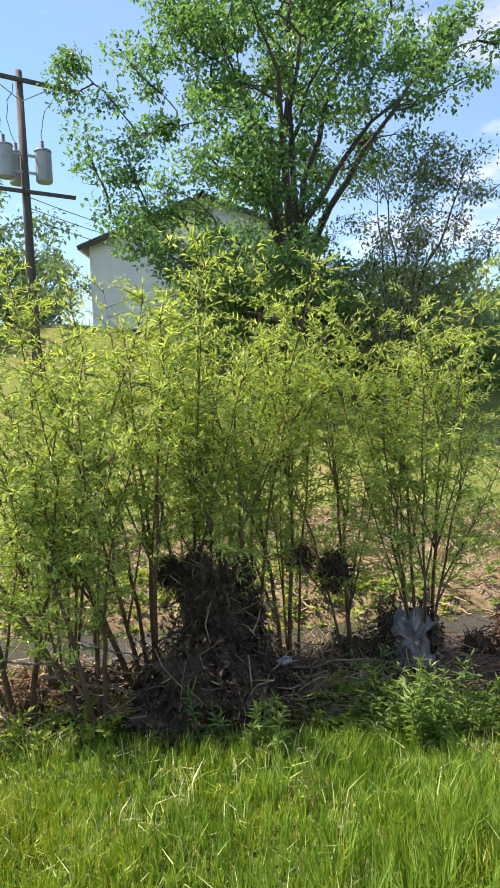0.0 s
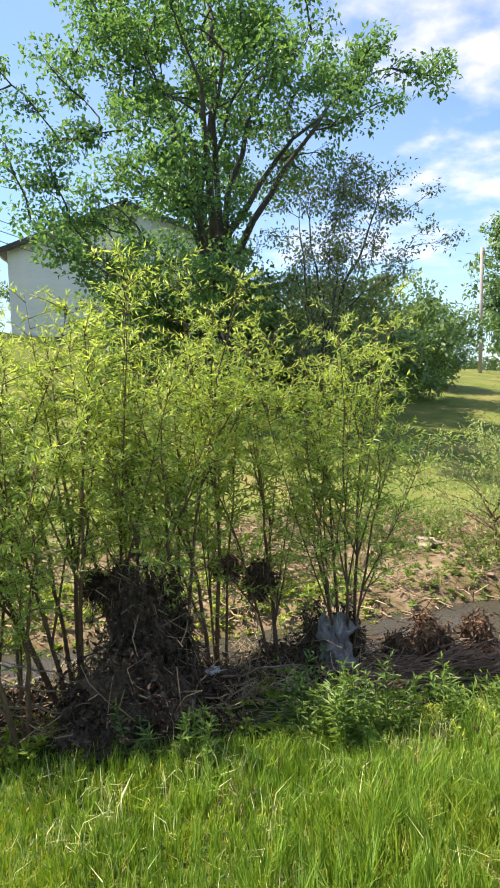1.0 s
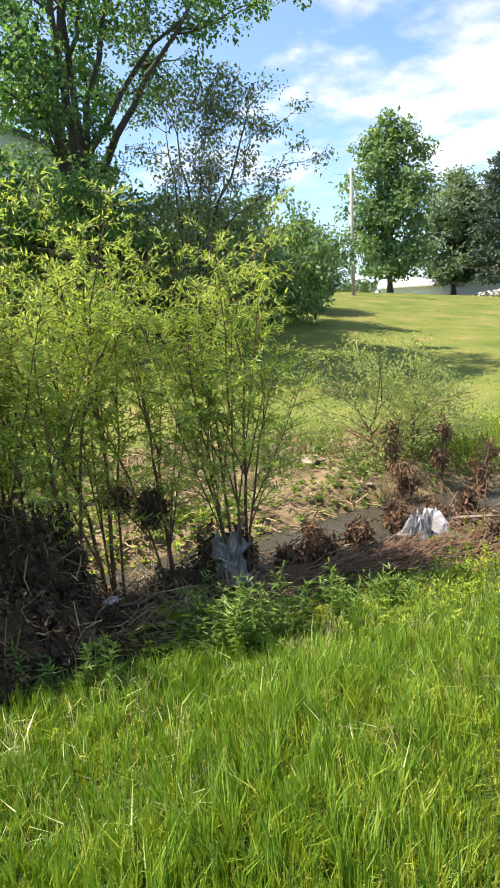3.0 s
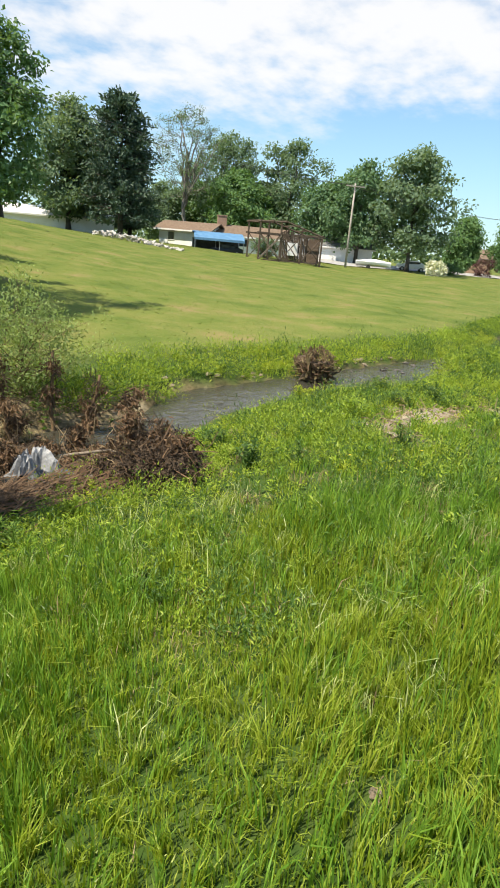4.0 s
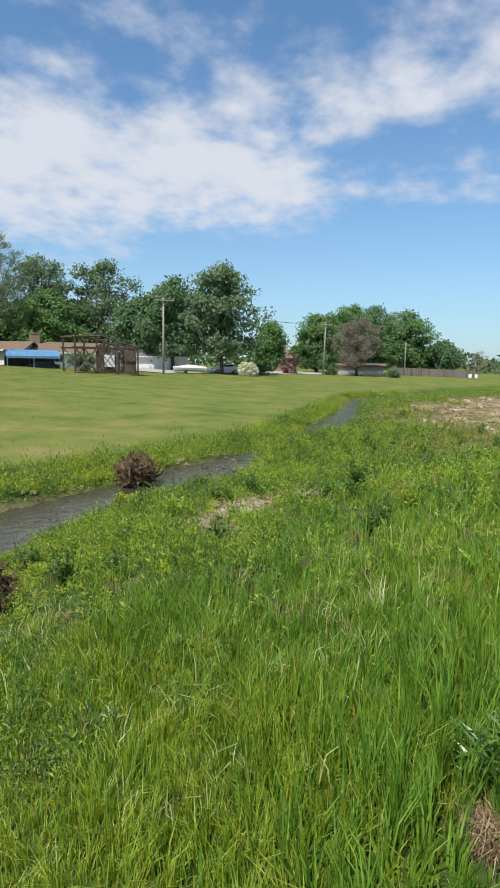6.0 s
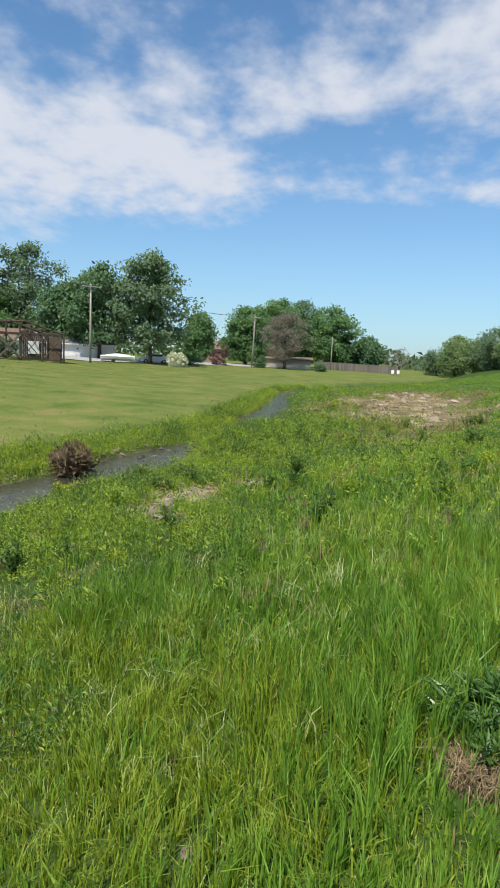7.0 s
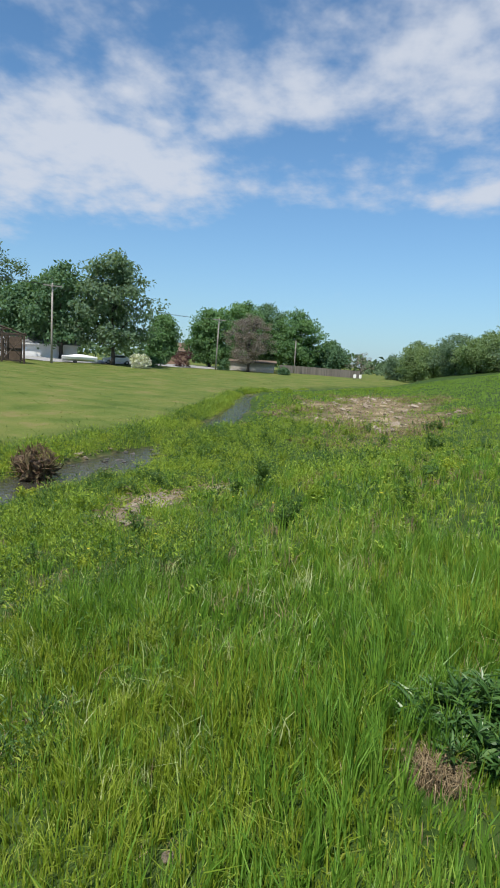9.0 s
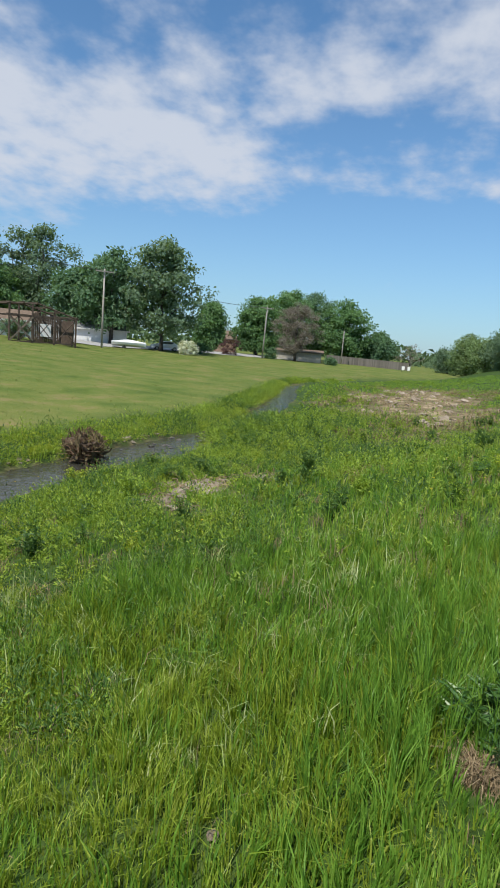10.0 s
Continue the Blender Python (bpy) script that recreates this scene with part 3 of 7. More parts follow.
def ground_z(x, y):
    x, y = np.asarray(x, float), np.asarray(y, float)
    v, half = y - creek_y(x), creek_half(x)
    az = np.degrees(np.arctan2(x, np.maximum(y, 0.01)))
    # far side: shoal or bank, then the rising meadow
    crest_z = np.interp(az, (-60, -30, -15, 0, 10, 20, 27, 40, 50, 60, 75, 85), (5.5, 5.0, 4.4, 3.6, 3.0, 2.5, 2.5, 1.3, 0.7, 0.2, -0.2, -0.2))
    crest_d = np.interp(az, (-60, -30, -15, 0, 10, 20, 27, 40, 50, 60, 75, 85), (45, 36, 32, 34, 38, 44, 56, 62, 75, 83, 105, 120))
    run = np.maximum(crest_d * np.cos(np.radians(np.clip(az, -75, 80))) - 10.5, np.interp(x, (30, 60), (9.0, 40.0)))
    s = np.clip((v - 3.4) / run, 0, 1)
    s = 0.72 * s + 0.28 * s * s * (3 - 2 * s)
    foot = np.interp(v, (0, 0.6, 1.1, 3.4), (-1.36, -1.32, -1.16, -0.98))
    # far side of the creek away from the shoal has a small cut bank
    far = foot + (crest_z + 0.98) * s
    # near side: bench, then the embankment that the camera stands on
    u, w = -v, bank_line(x) - y
    bench = np.interp(x, (-40, 0, 5, 10, 20, 40, 60, 100), (1.9, 1.9, 2.4, 4.0, 7.8, 12.0, 14.5, 18.0))
    crest = np.interp(x, (-40, -5, 2, 12, 25, 45, 70, 120), (0.15, 0.1, 0.08, 0.7, 1.6, 2.5, 2.6, 2.6))
    low = np.interp(u, (0, 0.8, 1.1, 2.0), (-1.36, -1.33, -1.28, -1.2)) + 0.3 * np.clip((w - 1.5) / np.maximum(bench - 1.5, 1.5), 0, 1) * np.clip(x / 10, 0, 1)
    rise = np.interp(x, (-10, 2, 12, 30), (0.262, 0.262, 0.19, 0.19))
    near = np.minimum(low + np.maximum(w - bench, 0) * rise, crest + 0.012 * np.maximum(w - bench, 0))
    near = np.where(w > 60, np.minimum(near, crest), near)
    near = near + 0.28 * np.exp(-((x - 20.5) / 3.5) ** 2) * np.clip((u - 0.6) / 0.7, 0, 1) * np.clip((4.5 - u) / 2.5, 0, 1)
    z = np.where(v > 0, far, near)
    # bed of the creek
    bed = np.clip((half - np.abs(v)) / 0.35, 0, 1) * np.clip((56 - x) / 6, 0, 1)
    z = z - 0.16 * bed
    rough = np.clip((np.hypot(x, y) - 1.5) / 4, 0.2, 1) * (1 - np.clip((np.hypot(x, y) - 90) / 60, 0, 1))
    return z + rough * (0.035 * wave(x * 1.3, y * 1.3, 0.3) + 0.018 * wave(x * 4.1, y * 3.7, 1.3) + 0.08 * wave(x * 0.23, y * 0.23, 2.2))


def gz(x, y):
    return float(ground_z(x, y))


def at(az, d, dz=0.0):
    """The place on the ground d metres away from where the camera stands, in that heading."""
    x, y = d * math.sin(radians(az)), d * math.cos(radians(az))
    return (x, y, gz(x, y) + dz)


WATER_Z = -1.37


def build_ground():
    """One sheet round the standing place, fine near it and out to the horizon."""
    r = np.concatenate([[0.0], np.geomspace(0.35, 60, 150), np.geomspace(64, 4000, 46)])
    a = np.radians(np.concatenate([np.arange(-34, 114, 0.7), np.arange(114, 326, 4.0)]))
    R, A = np.meshgrid(r, a, indexing="ij")
    x, y = R * np.sin(A), R * np.cos(A)
    z = ground_z(x, y)
    g = Geo()
    na = len(a)
    i, j = np.meshgrid(np.arange(len(r) - 1), np.arange(na), indexing="ij")
    k = (j + 1) % na
    g.add(np.stack([x, y, z], -1), np.stack([i * na + j, (i + 1) * na + j, (i + 1) * na + k, i * na + k], -1).reshape(-1, 4)[:, ::-1])
    me = g.mesh("ground", True)
    xs, ys = x.ravel(), y.ravel()
    v = ys - creek_y(xs)
    for nm, val in (("sand", np.clip((56 - xs) / 3, 0, 1) * np.clip(shoal(xs, ys) + np.clip((creek_half(xs) - 0.02 - np.abs(v)) / 0.15, 0, 1), 0, 1)), ("litter", gravel_bar(xs, ys)),
                    ("mown", np.clip((v - np.interp(xs, (8, 16, 25, 45, 55), (2.4, 2.0, 1.1, 0.7, 0.5)) - 0.7 * wave(xs * 0.5, ys * 0.7) - 0.5 * wave(xs * 1.7, ys * 1.7, 0.8)) / 2.0, 0, 1))):
        att = me.attributes.new(nm, "FLOAT", "POINT")
        att.data.foreach_set("value", np.asarray(val, np.float32))
    m = bpy.data.materials.new("ground")
    m.use_nodes = True
    n, l = m.node_tree.nodes, m.node_tree.links
    bsdf = n["Principled BSDF"]
    bsdf.inputs["Roughness"].default_value = 0.95
    bsdf.inputs["Specular IOR Level"].default_value = 0.15
    tc = n.new("ShaderNodeTexCoord")

    def noise_ramp(scale, cols, detail=6.0):
        t = n.new("ShaderNodeTexNoise")
        t.inputs["Scale"].default_value, t.inputs["Detail"].default_value, t.inputs["Roughness"].default_value = scale, detail, 0.65
        l.new(tc.outputs["Object"], t.inputs["Vector"])
        c = n.new("ShaderNodeValToRGB")
        e = c.color_ramp.elements
        while len(e) < len(cols):
            e.new(0.5)
        for q, col in enumerate(cols):
            e[q].position, e[q].color = 0.28 + 0.44 * q / (len(cols) - 1), (*col, 1)
        l.new(t.outputs[0], c.inputs[0])
        return c.outputs[0], t.outputs[0]

    def mix(fac, c1, c2):
        x_ = n.new("ShaderNodeMix")
        x_.data_type = "RGBA"
        l.new(fac, x_.inputs[0]), l.new(c1, x_.inputs[6]), l.new(c2, x_.inputs[7])
        return x_.outputs[2]

    def attr(nm):
        t = n.new("ShaderNodeAttribute")
        t.attribute_name = nm
        return t.outputs["Fac"]

    # rank ground is coloured dark to deepen the shade between the blades
    rank, _ = noise_ramp(2.3, [(0.018, 0.036, 0.008), (0.04, 0.078, 0.014), (0.085, 0.11, 0.03)])
    lawn, _ = noise_ramp(0.42, [(0.062, 0.10, 0.018), (0.105, 0.145, 0.028), (0.15, 0.17, 0.042), (0.235, 0.18, 0.08)], 12.0)
    sandy, h = noise_ramp(2.2, [(0.045, 0.042, 0.022), (0.125, 0.098, 0.05), (0.22, 0.175, 0.10), (0.37, 0.30, 0.20)], 12.0)
    litter, _ = noise_ramp(0.9, [(0.055, 0.06, 0.022), (0.13, 0.105, 0.052), (0.27, 0.21, 0.12), (0.52, 0.43, 0.28)], 12.0)
    col = mix(attr("mown"), rank, lawn)
    col = mix(attr("sand"), col, sandy)
    col = mix(attr("litter"), col, litter)
    l.new(col, bsdf.inputs["Base Color"])
    b = n.new("ShaderNodeBump")
    b.inputs["Strength"].default_value, b.inputs["Distance"].default_value = 0.7, 0.05
    t = n.new("ShaderNodeTexNoise")
    t.inputs["Scale"].default_value, t.inputs["Detail"].default_value = 9.0, 8.0
    l.new(tc.outputs["Object"], t.inputs["Vector"]), l.new(t.outputs[0], b.inputs["Height"]), l.new(b.outputs[0], bsdf.inputs["Normal"])
    ob = part("ground", me, m)
    tagged(ob, "grassy creek valley ground with a sandy shoal and mown meadow", "ground", kind="structure")


def build_water():
    x = np.linspace(-40, 54, 460)
    rows = np.linspace(-1, 1, 9)
    c, h = creek_y(x), creek_half(x) + 0.35
    X = np.repeat(x[:, None], 9, 1)
    Y = c[:, None] + rows * h[:, None]
    g = Geo()
    i, j = np.meshgrid(np.arange(459), np.arange(8), indexing="ij")
    g.add(np.stack([X, Y, np.full_like(X, WATER_Z)], -1), np.stack([i * 9 + j, (i + 1) * 9 + j, (i + 1) * 9 + j + 1, i * 9 + j + 1], -1).reshape(-1, 4))
    m = bpy.data.materials.new("water")
    m.use_nodes = True
    n, l = m.node_tree.nodes, m.node_tree.links
    bsdf = n["Principled BSDF"]
    bsdf.inputs["Base Color"].default_value = (0.05, 0.048, 0.036, 1)
    bsdf.inputs["Roughness"].default_value, bsdf.inputs["IOR"].default_value = 0.07, 1.36
    tc = n.new("ShaderNodeTexCoord")
    t = n.new("ShaderNodeTexNoise")
    t.inputs["Scale"].default_value, t.inputs["Detail"].default_value, t.inputs["Distortion"].default_value = 4.5, 4.0, 0.7
    b = n.new("ShaderNodeBump")
    b.inputs["Strength"].default_value, b.inputs["Distance"].default_value = 0.85, 0.04
    l.new(tc.outputs["Object"], t.inputs["Vector"]), l.new(t.outputs[0], b.inputs["Height"]), l.new(b.outputs[0], bsdf.inputs["Normal"])
    tagged(part("water", g, m, smooth=True), "shallow rippled creek water reflecting the sky", "water", kind="structure")


build_ground()
build_water()

# ---- trees ----


def bend(p, q, rng, n=5, sag=0.12, up=0.0):
    """A slightly crooked line from p to q."""
    p, q = np.asarray(p, float), np.asarray(q, float)
    t = np.linspace(0, 1, n)[:, None]
    d = np.linalg.norm(q - p)
    off = rng.normal(size=3) * sag * d * 0.5
    off[2] += up * d
    pts = p + (q - p) * t + 4 * t * (1 - t) * off
    pts[1:-1] += rng.normal(size=(n - 2, 3)) * d * 0.018
    return pts


def make_tree(seed, height, spread, trunk_r, base=0.25, clumps=60, per=70, leaf=0.3, clump_r=0.9, top=0.62, limbs=7, lean=(0, 0), lumps=0.25, slim=0.5, hang=0.0, shape=1.0, fill=0.45, fork=0.62, open_side=0.0, twigs=1, calm=0.0):
    """Wood and leaves of a broad-leaved tree. base: where the crown starts, as a share of the height; top: height of its widest part."""
    rng = np.random.default_rng(seed)
    wood, crown = Geo(), Geo()
    n = 9
    t = np.linspace(0, 1, n)
    th = height * fork
    trunk = np.stack([lean[0] * t + rng.normal(size=n) * 0.02 * height * t, lean[1] * t + rng.normal(size=n) * 0.02 * height * t, -0.3 + (th + 0.3) * t], -1)
    wood.tube(trunk, trunk_r * np.interp(t, (0, 0.06, 0.5, 1), (1.5, 1.05, 0.75, 0.4)), 8)
    lo, hi = base * height, height

    def radius(z, az):
        f = np.clip((z - lo) / (hi - lo), 0, 1)
        w = np.where(f < top, np.sqrt(np.clip(1 - ((top - f) / (top + 0.12)) ** 2, 0, 1)), np.sqrt(np.clip(1 - ((f - top) / (1 - top + 1e-3)) ** 2, 0, 1)) ** shape)
        return spread * w * (1 + lumps * np.sin(2 * az + seed) * np.cos(3.1 * f * 2 + seed) + lumps * 0.8 * np.sin(5 * az + 7 * f + 2 * seed))

    cen = []
    while len(cen) < clumps:
        z, a = rng.uniform(lo, hi), rng.uniform(0, 2 * np.pi)
        r = float(radius(z, a)) * (rng.uniform(fill, 1.0) if rng.random() < 0.82 else rng.uniform(0.1, fill))
        if r < 0.03 * spread or rng.random() > (float(radius(z, a)) / spread) ** 0.8:
            continue
        k = min(1.0, z / th)
        if open_side and r * math.cos(a) > 0.15 * spread and z < open_side * height:
            continue
        cen.append((lean[0] * k + r * math.cos(a), lean[1] * k + r * math.sin(a), z))
    cen = np.array(cen)
    nodes = [trunk[3:]]
    order = rng.permutation(clumps)[:limbs]
    for i in order:
        tip = cen[i] * np.array((0.8, 0.8, 0.92))
        h0 = min(th * 0.95, max(lo * 0.7, tip[2] * rng.uniform(0.35, 0.6)))
        p0 = np.array([np.interp(h0, trunk[:, 2], trunk[:, c]) for c in range(3)])
        ln = bend(p0, tip, rng, 7, 0.10, 0.06)
        wood.tube(ln, trunk_r * np.linspace(0.5, 0.13, 7), 6)
        nodes.append(ln[1:])
    nodes = np.concatenate(nodes)
    reach = np.array([np.min(np.linalg.norm(nodes - c, axis=1)) for c in cen])
    for c in cen[np.argsort(reach)]:
        d = np.linalg.norm(nodes - c, axis=1) + 1.2 * np.maximum(nodes[:, 2] - c[2] + 0.25, 0)
        k = nodes[d.argmin()]
        ln = bend(k, c, rng, 5, 0.12, 0.05)
        nodes = np.concatenate([nodes, ln[2:4]])
        wood.tube(ln, trunk_r * np.linspace(0.13, 0.035, 5), 4, cap=False)
        for _ in range(twigs):
            wood.tube(bend(k + (c - k) * rng.uniform(0.5, 0.8), c + rnd_dirs(rng, 1)[0] * clump_r * rng.uniform(0.5, 1.0), rng, 4, 0.1), trunk_r * np.linspace(0.06, 0.018, 4), 3, cap=False)
    m = clumps * per
    which = np.repeat(np.arange(clumps), per)
    scale_c = rng.uniform(0.65, 1.25, clumps)[which]
    off = rnd_dirs(rng, m) * (rng.random(m) ** 0.45)[:, None] * (clump_r * scale_c)[:, None] * np.array((1.05, 1.05, 0.72))
    pos = cen[which] + off
    pos[:, 2] -= hang * rng.random(m) * clump_r
    direction = rnd_dirs(rng, m) + 0.5 * off / clump_r
    direction[:, 2] -= 0.25 + hang
    normal = rnd_dirs(rng, m) * (0.6 - 0.4 * calm) + np.array((0, 0, 0.9 - 0.3 * calm)) + (0.4 + 0.6 * calm) * off / clump_r
    if calm:
        normal = normal + calm * 0.6 * (pos - np.array((lean[0], lean[1], lo + 0.45 * (hi - lo)))) / spread
    L = leaf * rng.uniform(0.65, 1.3, m)
    crown.leaves(pos, direction, normal, L, L * slim * rng.uniform(0.8, 1.2, m))
    return wood, crown


def tree(name, place, label, category, wood_mat, leaf_mat, group="", rz=0.0, **kw):
    ob = thing(name, place, label, category, group, rz=rz)
    w, c = make_tree(**kw)
    part("trunk", w, wood_mat, ob, smooth=True)
    part("crown", c, leaf_mat, ob)
    return ob


def make_pine(seed, height, spread, trunk_r, tiers=22, per=9, needles=60):
    rng = np.random.default_rng(seed)
    wood, crown = Geo(), Geo()
    wood.tube([(0, 0, -0.3), (0.1, 0, height * 0.5), (0, 0.1, height * 0.97)], [trunk_r * 1.2, trunk_r * 0.7, 0.03], 7)
    for i in range(tiers):
        f = (i + rng.uniform(-0.3, 0.3)) / tiers
        z = height * (0.12 + 0.86 * f)
        r = spread * (1 - f) ** 0.45 * rng.uniform(0.7, 1.1) * (0.8 if f < 0.06 else 1)
        for k in range(per):
            a = rng.uniform(0, 2 * np.pi)
            rr = r * rng.uniform(0.6, 1.1)
            tip = np.array((math.cos(a) * rr, math.sin(a) * rr, z + rr * rng.uniform(-0.08, 0.22)))
            p0 = np.array((0, 0, z - 0.1))
            wood.tube(bend(p0, tip, rng, 4, 0.06), trunk_r * np.linspace(0.2, 0.05, 4), 4, cap=False)
            t = rng.uniform(0.25, 1.05, needles)[:, None]
            pos = p0 + (tip - p0) * t + rnd_dirs(rng, needles) * 0.42 * np.array((1, 1, 0.6))
            d = rnd_dirs(rng, needles) + (tip - p0) / rr * 0.7 + np.array((0, 0, 0.25))
            L = rng.uniform(0.36, 0.72, needles)
            crown.leaves(pos, d, rnd_dirs(rng, needles) + np.array((0, 0, 0.8)), L, L * 0.42)
    return wood, crown


# the large tree on the far slope, and the thin one that leans out of its skirts
tree("maple_tree", at(6.3, 21.5), "large green maple-like tree with spreading limbs on the slope", "tree", "bark", "maple_leaf",
     seed=3, height=14.5, spread=6.3, trunk_r=0.30, base=0.20, clumps=270, per=180, leaf=0.16, twigs=2, clump_r=0.72, top=0.5, limbs=14, lean=(-1.3, 0.2), lumps=0.2, slim=0.62, fill=0.5, open_side=0.55)
tree("thin_tree", at(11.6, 19.5), "thin sparse tree with small grey-green leaves, leaning out", "tree", "bark", "thin_leaf",
     seed=11, height=8.2, spread=2.6, trunk_r=0.10, base=0.25, clumps=190, per=54, leaf=0.125, twigs=3, clump_r=0.5, top=0.6, limbs=9, lean=(1.6, -0.2), slim=0.5)

for k, (az, d, h, sp, sd) in enumerate(((-2, 25, 3.6, 3.0, 21), (5, 25, 4.2, 3.2, 22), (11, 25.5, 4.8, 3.0, 23), (16.5, 27, 5.2, 3.2, 24), (20.6, 30, 5.6, 3.0, 25), (23.0, 36, 4.6, 1.9, 26), (8, 23.5, 3.4, 2.4, 27), (14, 24.5, 3.4, 2.2, 29))):
    tree("hedge_shrub", at(az, d), "dense dark green shrub in the hedge below the large tree", "shrub", "bark", "bush_leaf", "hedge shrubs",
         seed=sd, height=h, spread=sp, trunk_r=0.08, base=0.02, clumps=105, per=58, leaf=0.25, clump_r=0.7, top=0.45, limbs=8, lumps=0.15, slim=0.55, fork=0.4, calm=0.6)
tree("far_shrub", at(25.3, 58), "rounded green shrub beside a utility pole on the crest", "shrub", "bark", "bush_leaf",
     seed=28, height=4.0, spread=2.6, trunk_r=0.08, base=0.02, clumps=50, per=60, leaf=0.26, clump_r=0.7, top=0.45, limbs=6, fork=0.4)
for az, d, h, sp, sd in ((-24, 34, 7.0, 4.0, 31), (-21, 40, 6.0, 4.0, 32), (-18, 44, 5.5, 3.0, 33), (-29, 30, 6.0, 3.5, 34)):
    tree("backyard_tree", at(az, d), "dark green tree behind the pale house and pole", "tree", "bark", "oak_leaf", "trees behind the house",
         seed=sd, height=h, spread=sp, trunk_r=0.16, base=0.12, clumps=60, per=70, leaf=0.3, clump_r=0.9, top=0.5)

# trees of the street beyond the meadow: heading, distance, height, half width, seed, leaf, kind
STREET = (
    (30.8, 72, 17.2, 4.6, 41, "bush_leaf", "tall full oak-like tree with dark green leaves"),
    (36.2, 92, 15.0, 5.5, 42, "light_leaf", "tall grey-green tree behind a pine"),
    (49.8, 118, 18.0, 6.6, 44, "light_leaf", "tall grey-green tree behind the brick-chimney house"),
    (50.5, 108, 11.5, 5.0, 45, "hazed_street_leaf", "bright green leafy tree behind the low house"),
    (55.0, 118, 18.0, 7.4, 46, "light_leaf", "broad grey-green tree behind the timber frame"),
    (44.2, 122, 9.5, 4.5, 56, "light_leaf", "grey-green tree behind the ranch house"),
    (47.2, 124, 10.5, 4.5, 57, "hazed_street_leaf", "green tree behind the ranch house"),
    (53.0, 120, 11.0, 4.5, 58, "oak_leaf", "dark green tree behind the house wing"),
    (58.6, 106, 11.5, 5.0, 47, "oak_leaf", "dark green street tree"),
    (61.3, 100, 13.6, 5.0, 48, "oak_leaf", "dark green street tree beside a utility pole"),
    (65.8, 97, 15.4, 6.0, 49, "light_leaf", "broad grey-green oak with a visible trunk"),
    (70.2, 125, 9.0, 2.5, 50, "hazed_street_leaf", "small green tree at the end of the street"),
    (74.6, 128, 10.8, 4.3, 51, "hazed_street_leaf", "green street tree across the road"),
    (77.4, 140, 14.2, 6.4, 52, "hazed_street_leaf", "green tree behind the bare purple tree"),
    (79.9, 150, 14.4, 5.6, 53, "oak_leaf", "dark green tree behind the fence"),
    (82.6, 142, 12.8, 5.4, 54, "hazed_street_leaf", "green tree behind the fence"),
    (85.7, 145, 6.8, 3.8, 55, "oak_leaf", "low dark green tree behind the fence"),
)
for az, d, h, sp, sd, lf, lab in STREET:
    tree("street_tree", at(az, d), lab, "tree", "bark", lf, "street trees", seed=sd, height=h * 1.06, spread=sp * 1.12, trunk_r=0.32, base=0.2 if sd in (48, 49) else 0.13,
         clumps=170, per=64, leaf=0.54, clump_r=1.5, fill=0.30, top=0.46, limbs=9, lumps=0.10, calm=1.0, slim=0.62, twigs=0)
tree("bare_tree", at(46.0, 108), "tall tree with pale bare branches and few young leaves", "tree", "pale_bark", "light_leaf",
     seed=61, height=20.5, spread=6.0, trunk_r=0.38, base=0.36, clumps=190, per=44, leaf=0.24, twigs=4, clump_r=1.0, top=0.55, limbs=14, slim=0.5)
tree("purple_tree", at(78.2, 118), "round-headed tree with dull purple-grey twigs and buds", "tree", "bark", "purple_leaf",
     seed=62, height=10.6, spread=4.9, trunk_r=0.3, base=0.16, clumps=190, per=110, leaf=0.22, twigs=3, clump_r=0.85, top=0.5, limbs=12, lumps=0.06, slim=0.4)
for az, d, h, sp, lf, lab in ((72.2, 116, 3.2, 1.9, "red_leaf", "low dark red shrub beside the road"), (68.2, 93, 2.0, 1.6, "blossom", "round shrub in white blossom at the roadside"),
                              (75.9, 117, 2.2, 1.2, "oak_leaf", "low green shrub beside the road"), (81.6, 116, 1.3, 1.3, "oak_leaf", "low clipped shrub before a pale wall"), (53.2, 80, 2.4, 1.5, "light_leaf", "bushy shrub inside the timber frame"),
                              (69.5, 104, 1.6, 2.0, "oak_leaf", "low green hedge beside the road")):
    tree("roadside_shrub", at(az, d), lab, "shrub", "bark", lf, "roadside shrubs", seed=int(az * 10), height=h, spread=sp, trunk_r=0.06, base=0.02, clumps=40, per=50, leaf=0.25, clump_r=0.5, top=0.5, limbs=5, lumps=0.08, fork=0.4)

for az, d, h, sp, sd in ((40.5, 84, 17.0, 7.0, 71), (41.3, 101, 13.0, 4.2, 72), (37.0, 94, 15.0, 5.6, 73)):
    ob = thing("pine_tree", at(az, d), "dark green pine with layered drooping boughs", "tree", "pines")
    w, c = make_pine(sd, h, sp, 0.32, 24, 11, 46)
    part("trunk", w, "bark", ob, smooth=True)
    part("crown", c, "pine_needle", ob)

# the wood at the foot of the right-hand embankment
for k, (az, d, up, sp) in enumerate(((91.9, 150, 3.2, 4.2), (93.4, 132, 5.8, 3.2), (95.0, 126, 4.9, 3.6), (96.8, 118, 6.6, 4.0), (98.6, 112, 5.9, 4.0), (100.5, 108, 7.4, 4.4), (102.8, 104, 7.0, 4.4), (105.5, 100, 8.2, 5.0))):
    tree("wood_tree", at(az, d), "green tree in the wood beyond the embankment", "tree", "bark", "wood_leaf" if k % 3 else "light_leaf", "trees of the wood",
         seed=80 + k, height=up + 1.6 - at(az, d)[2], spread=sp, trunk_r=0.22, base=0.06, clumps=90, per=60, leaf=0.42, clump_r=1.15, top=0.5, lumps=0.18, twigs=0, slim=0.6, calm=1.0)
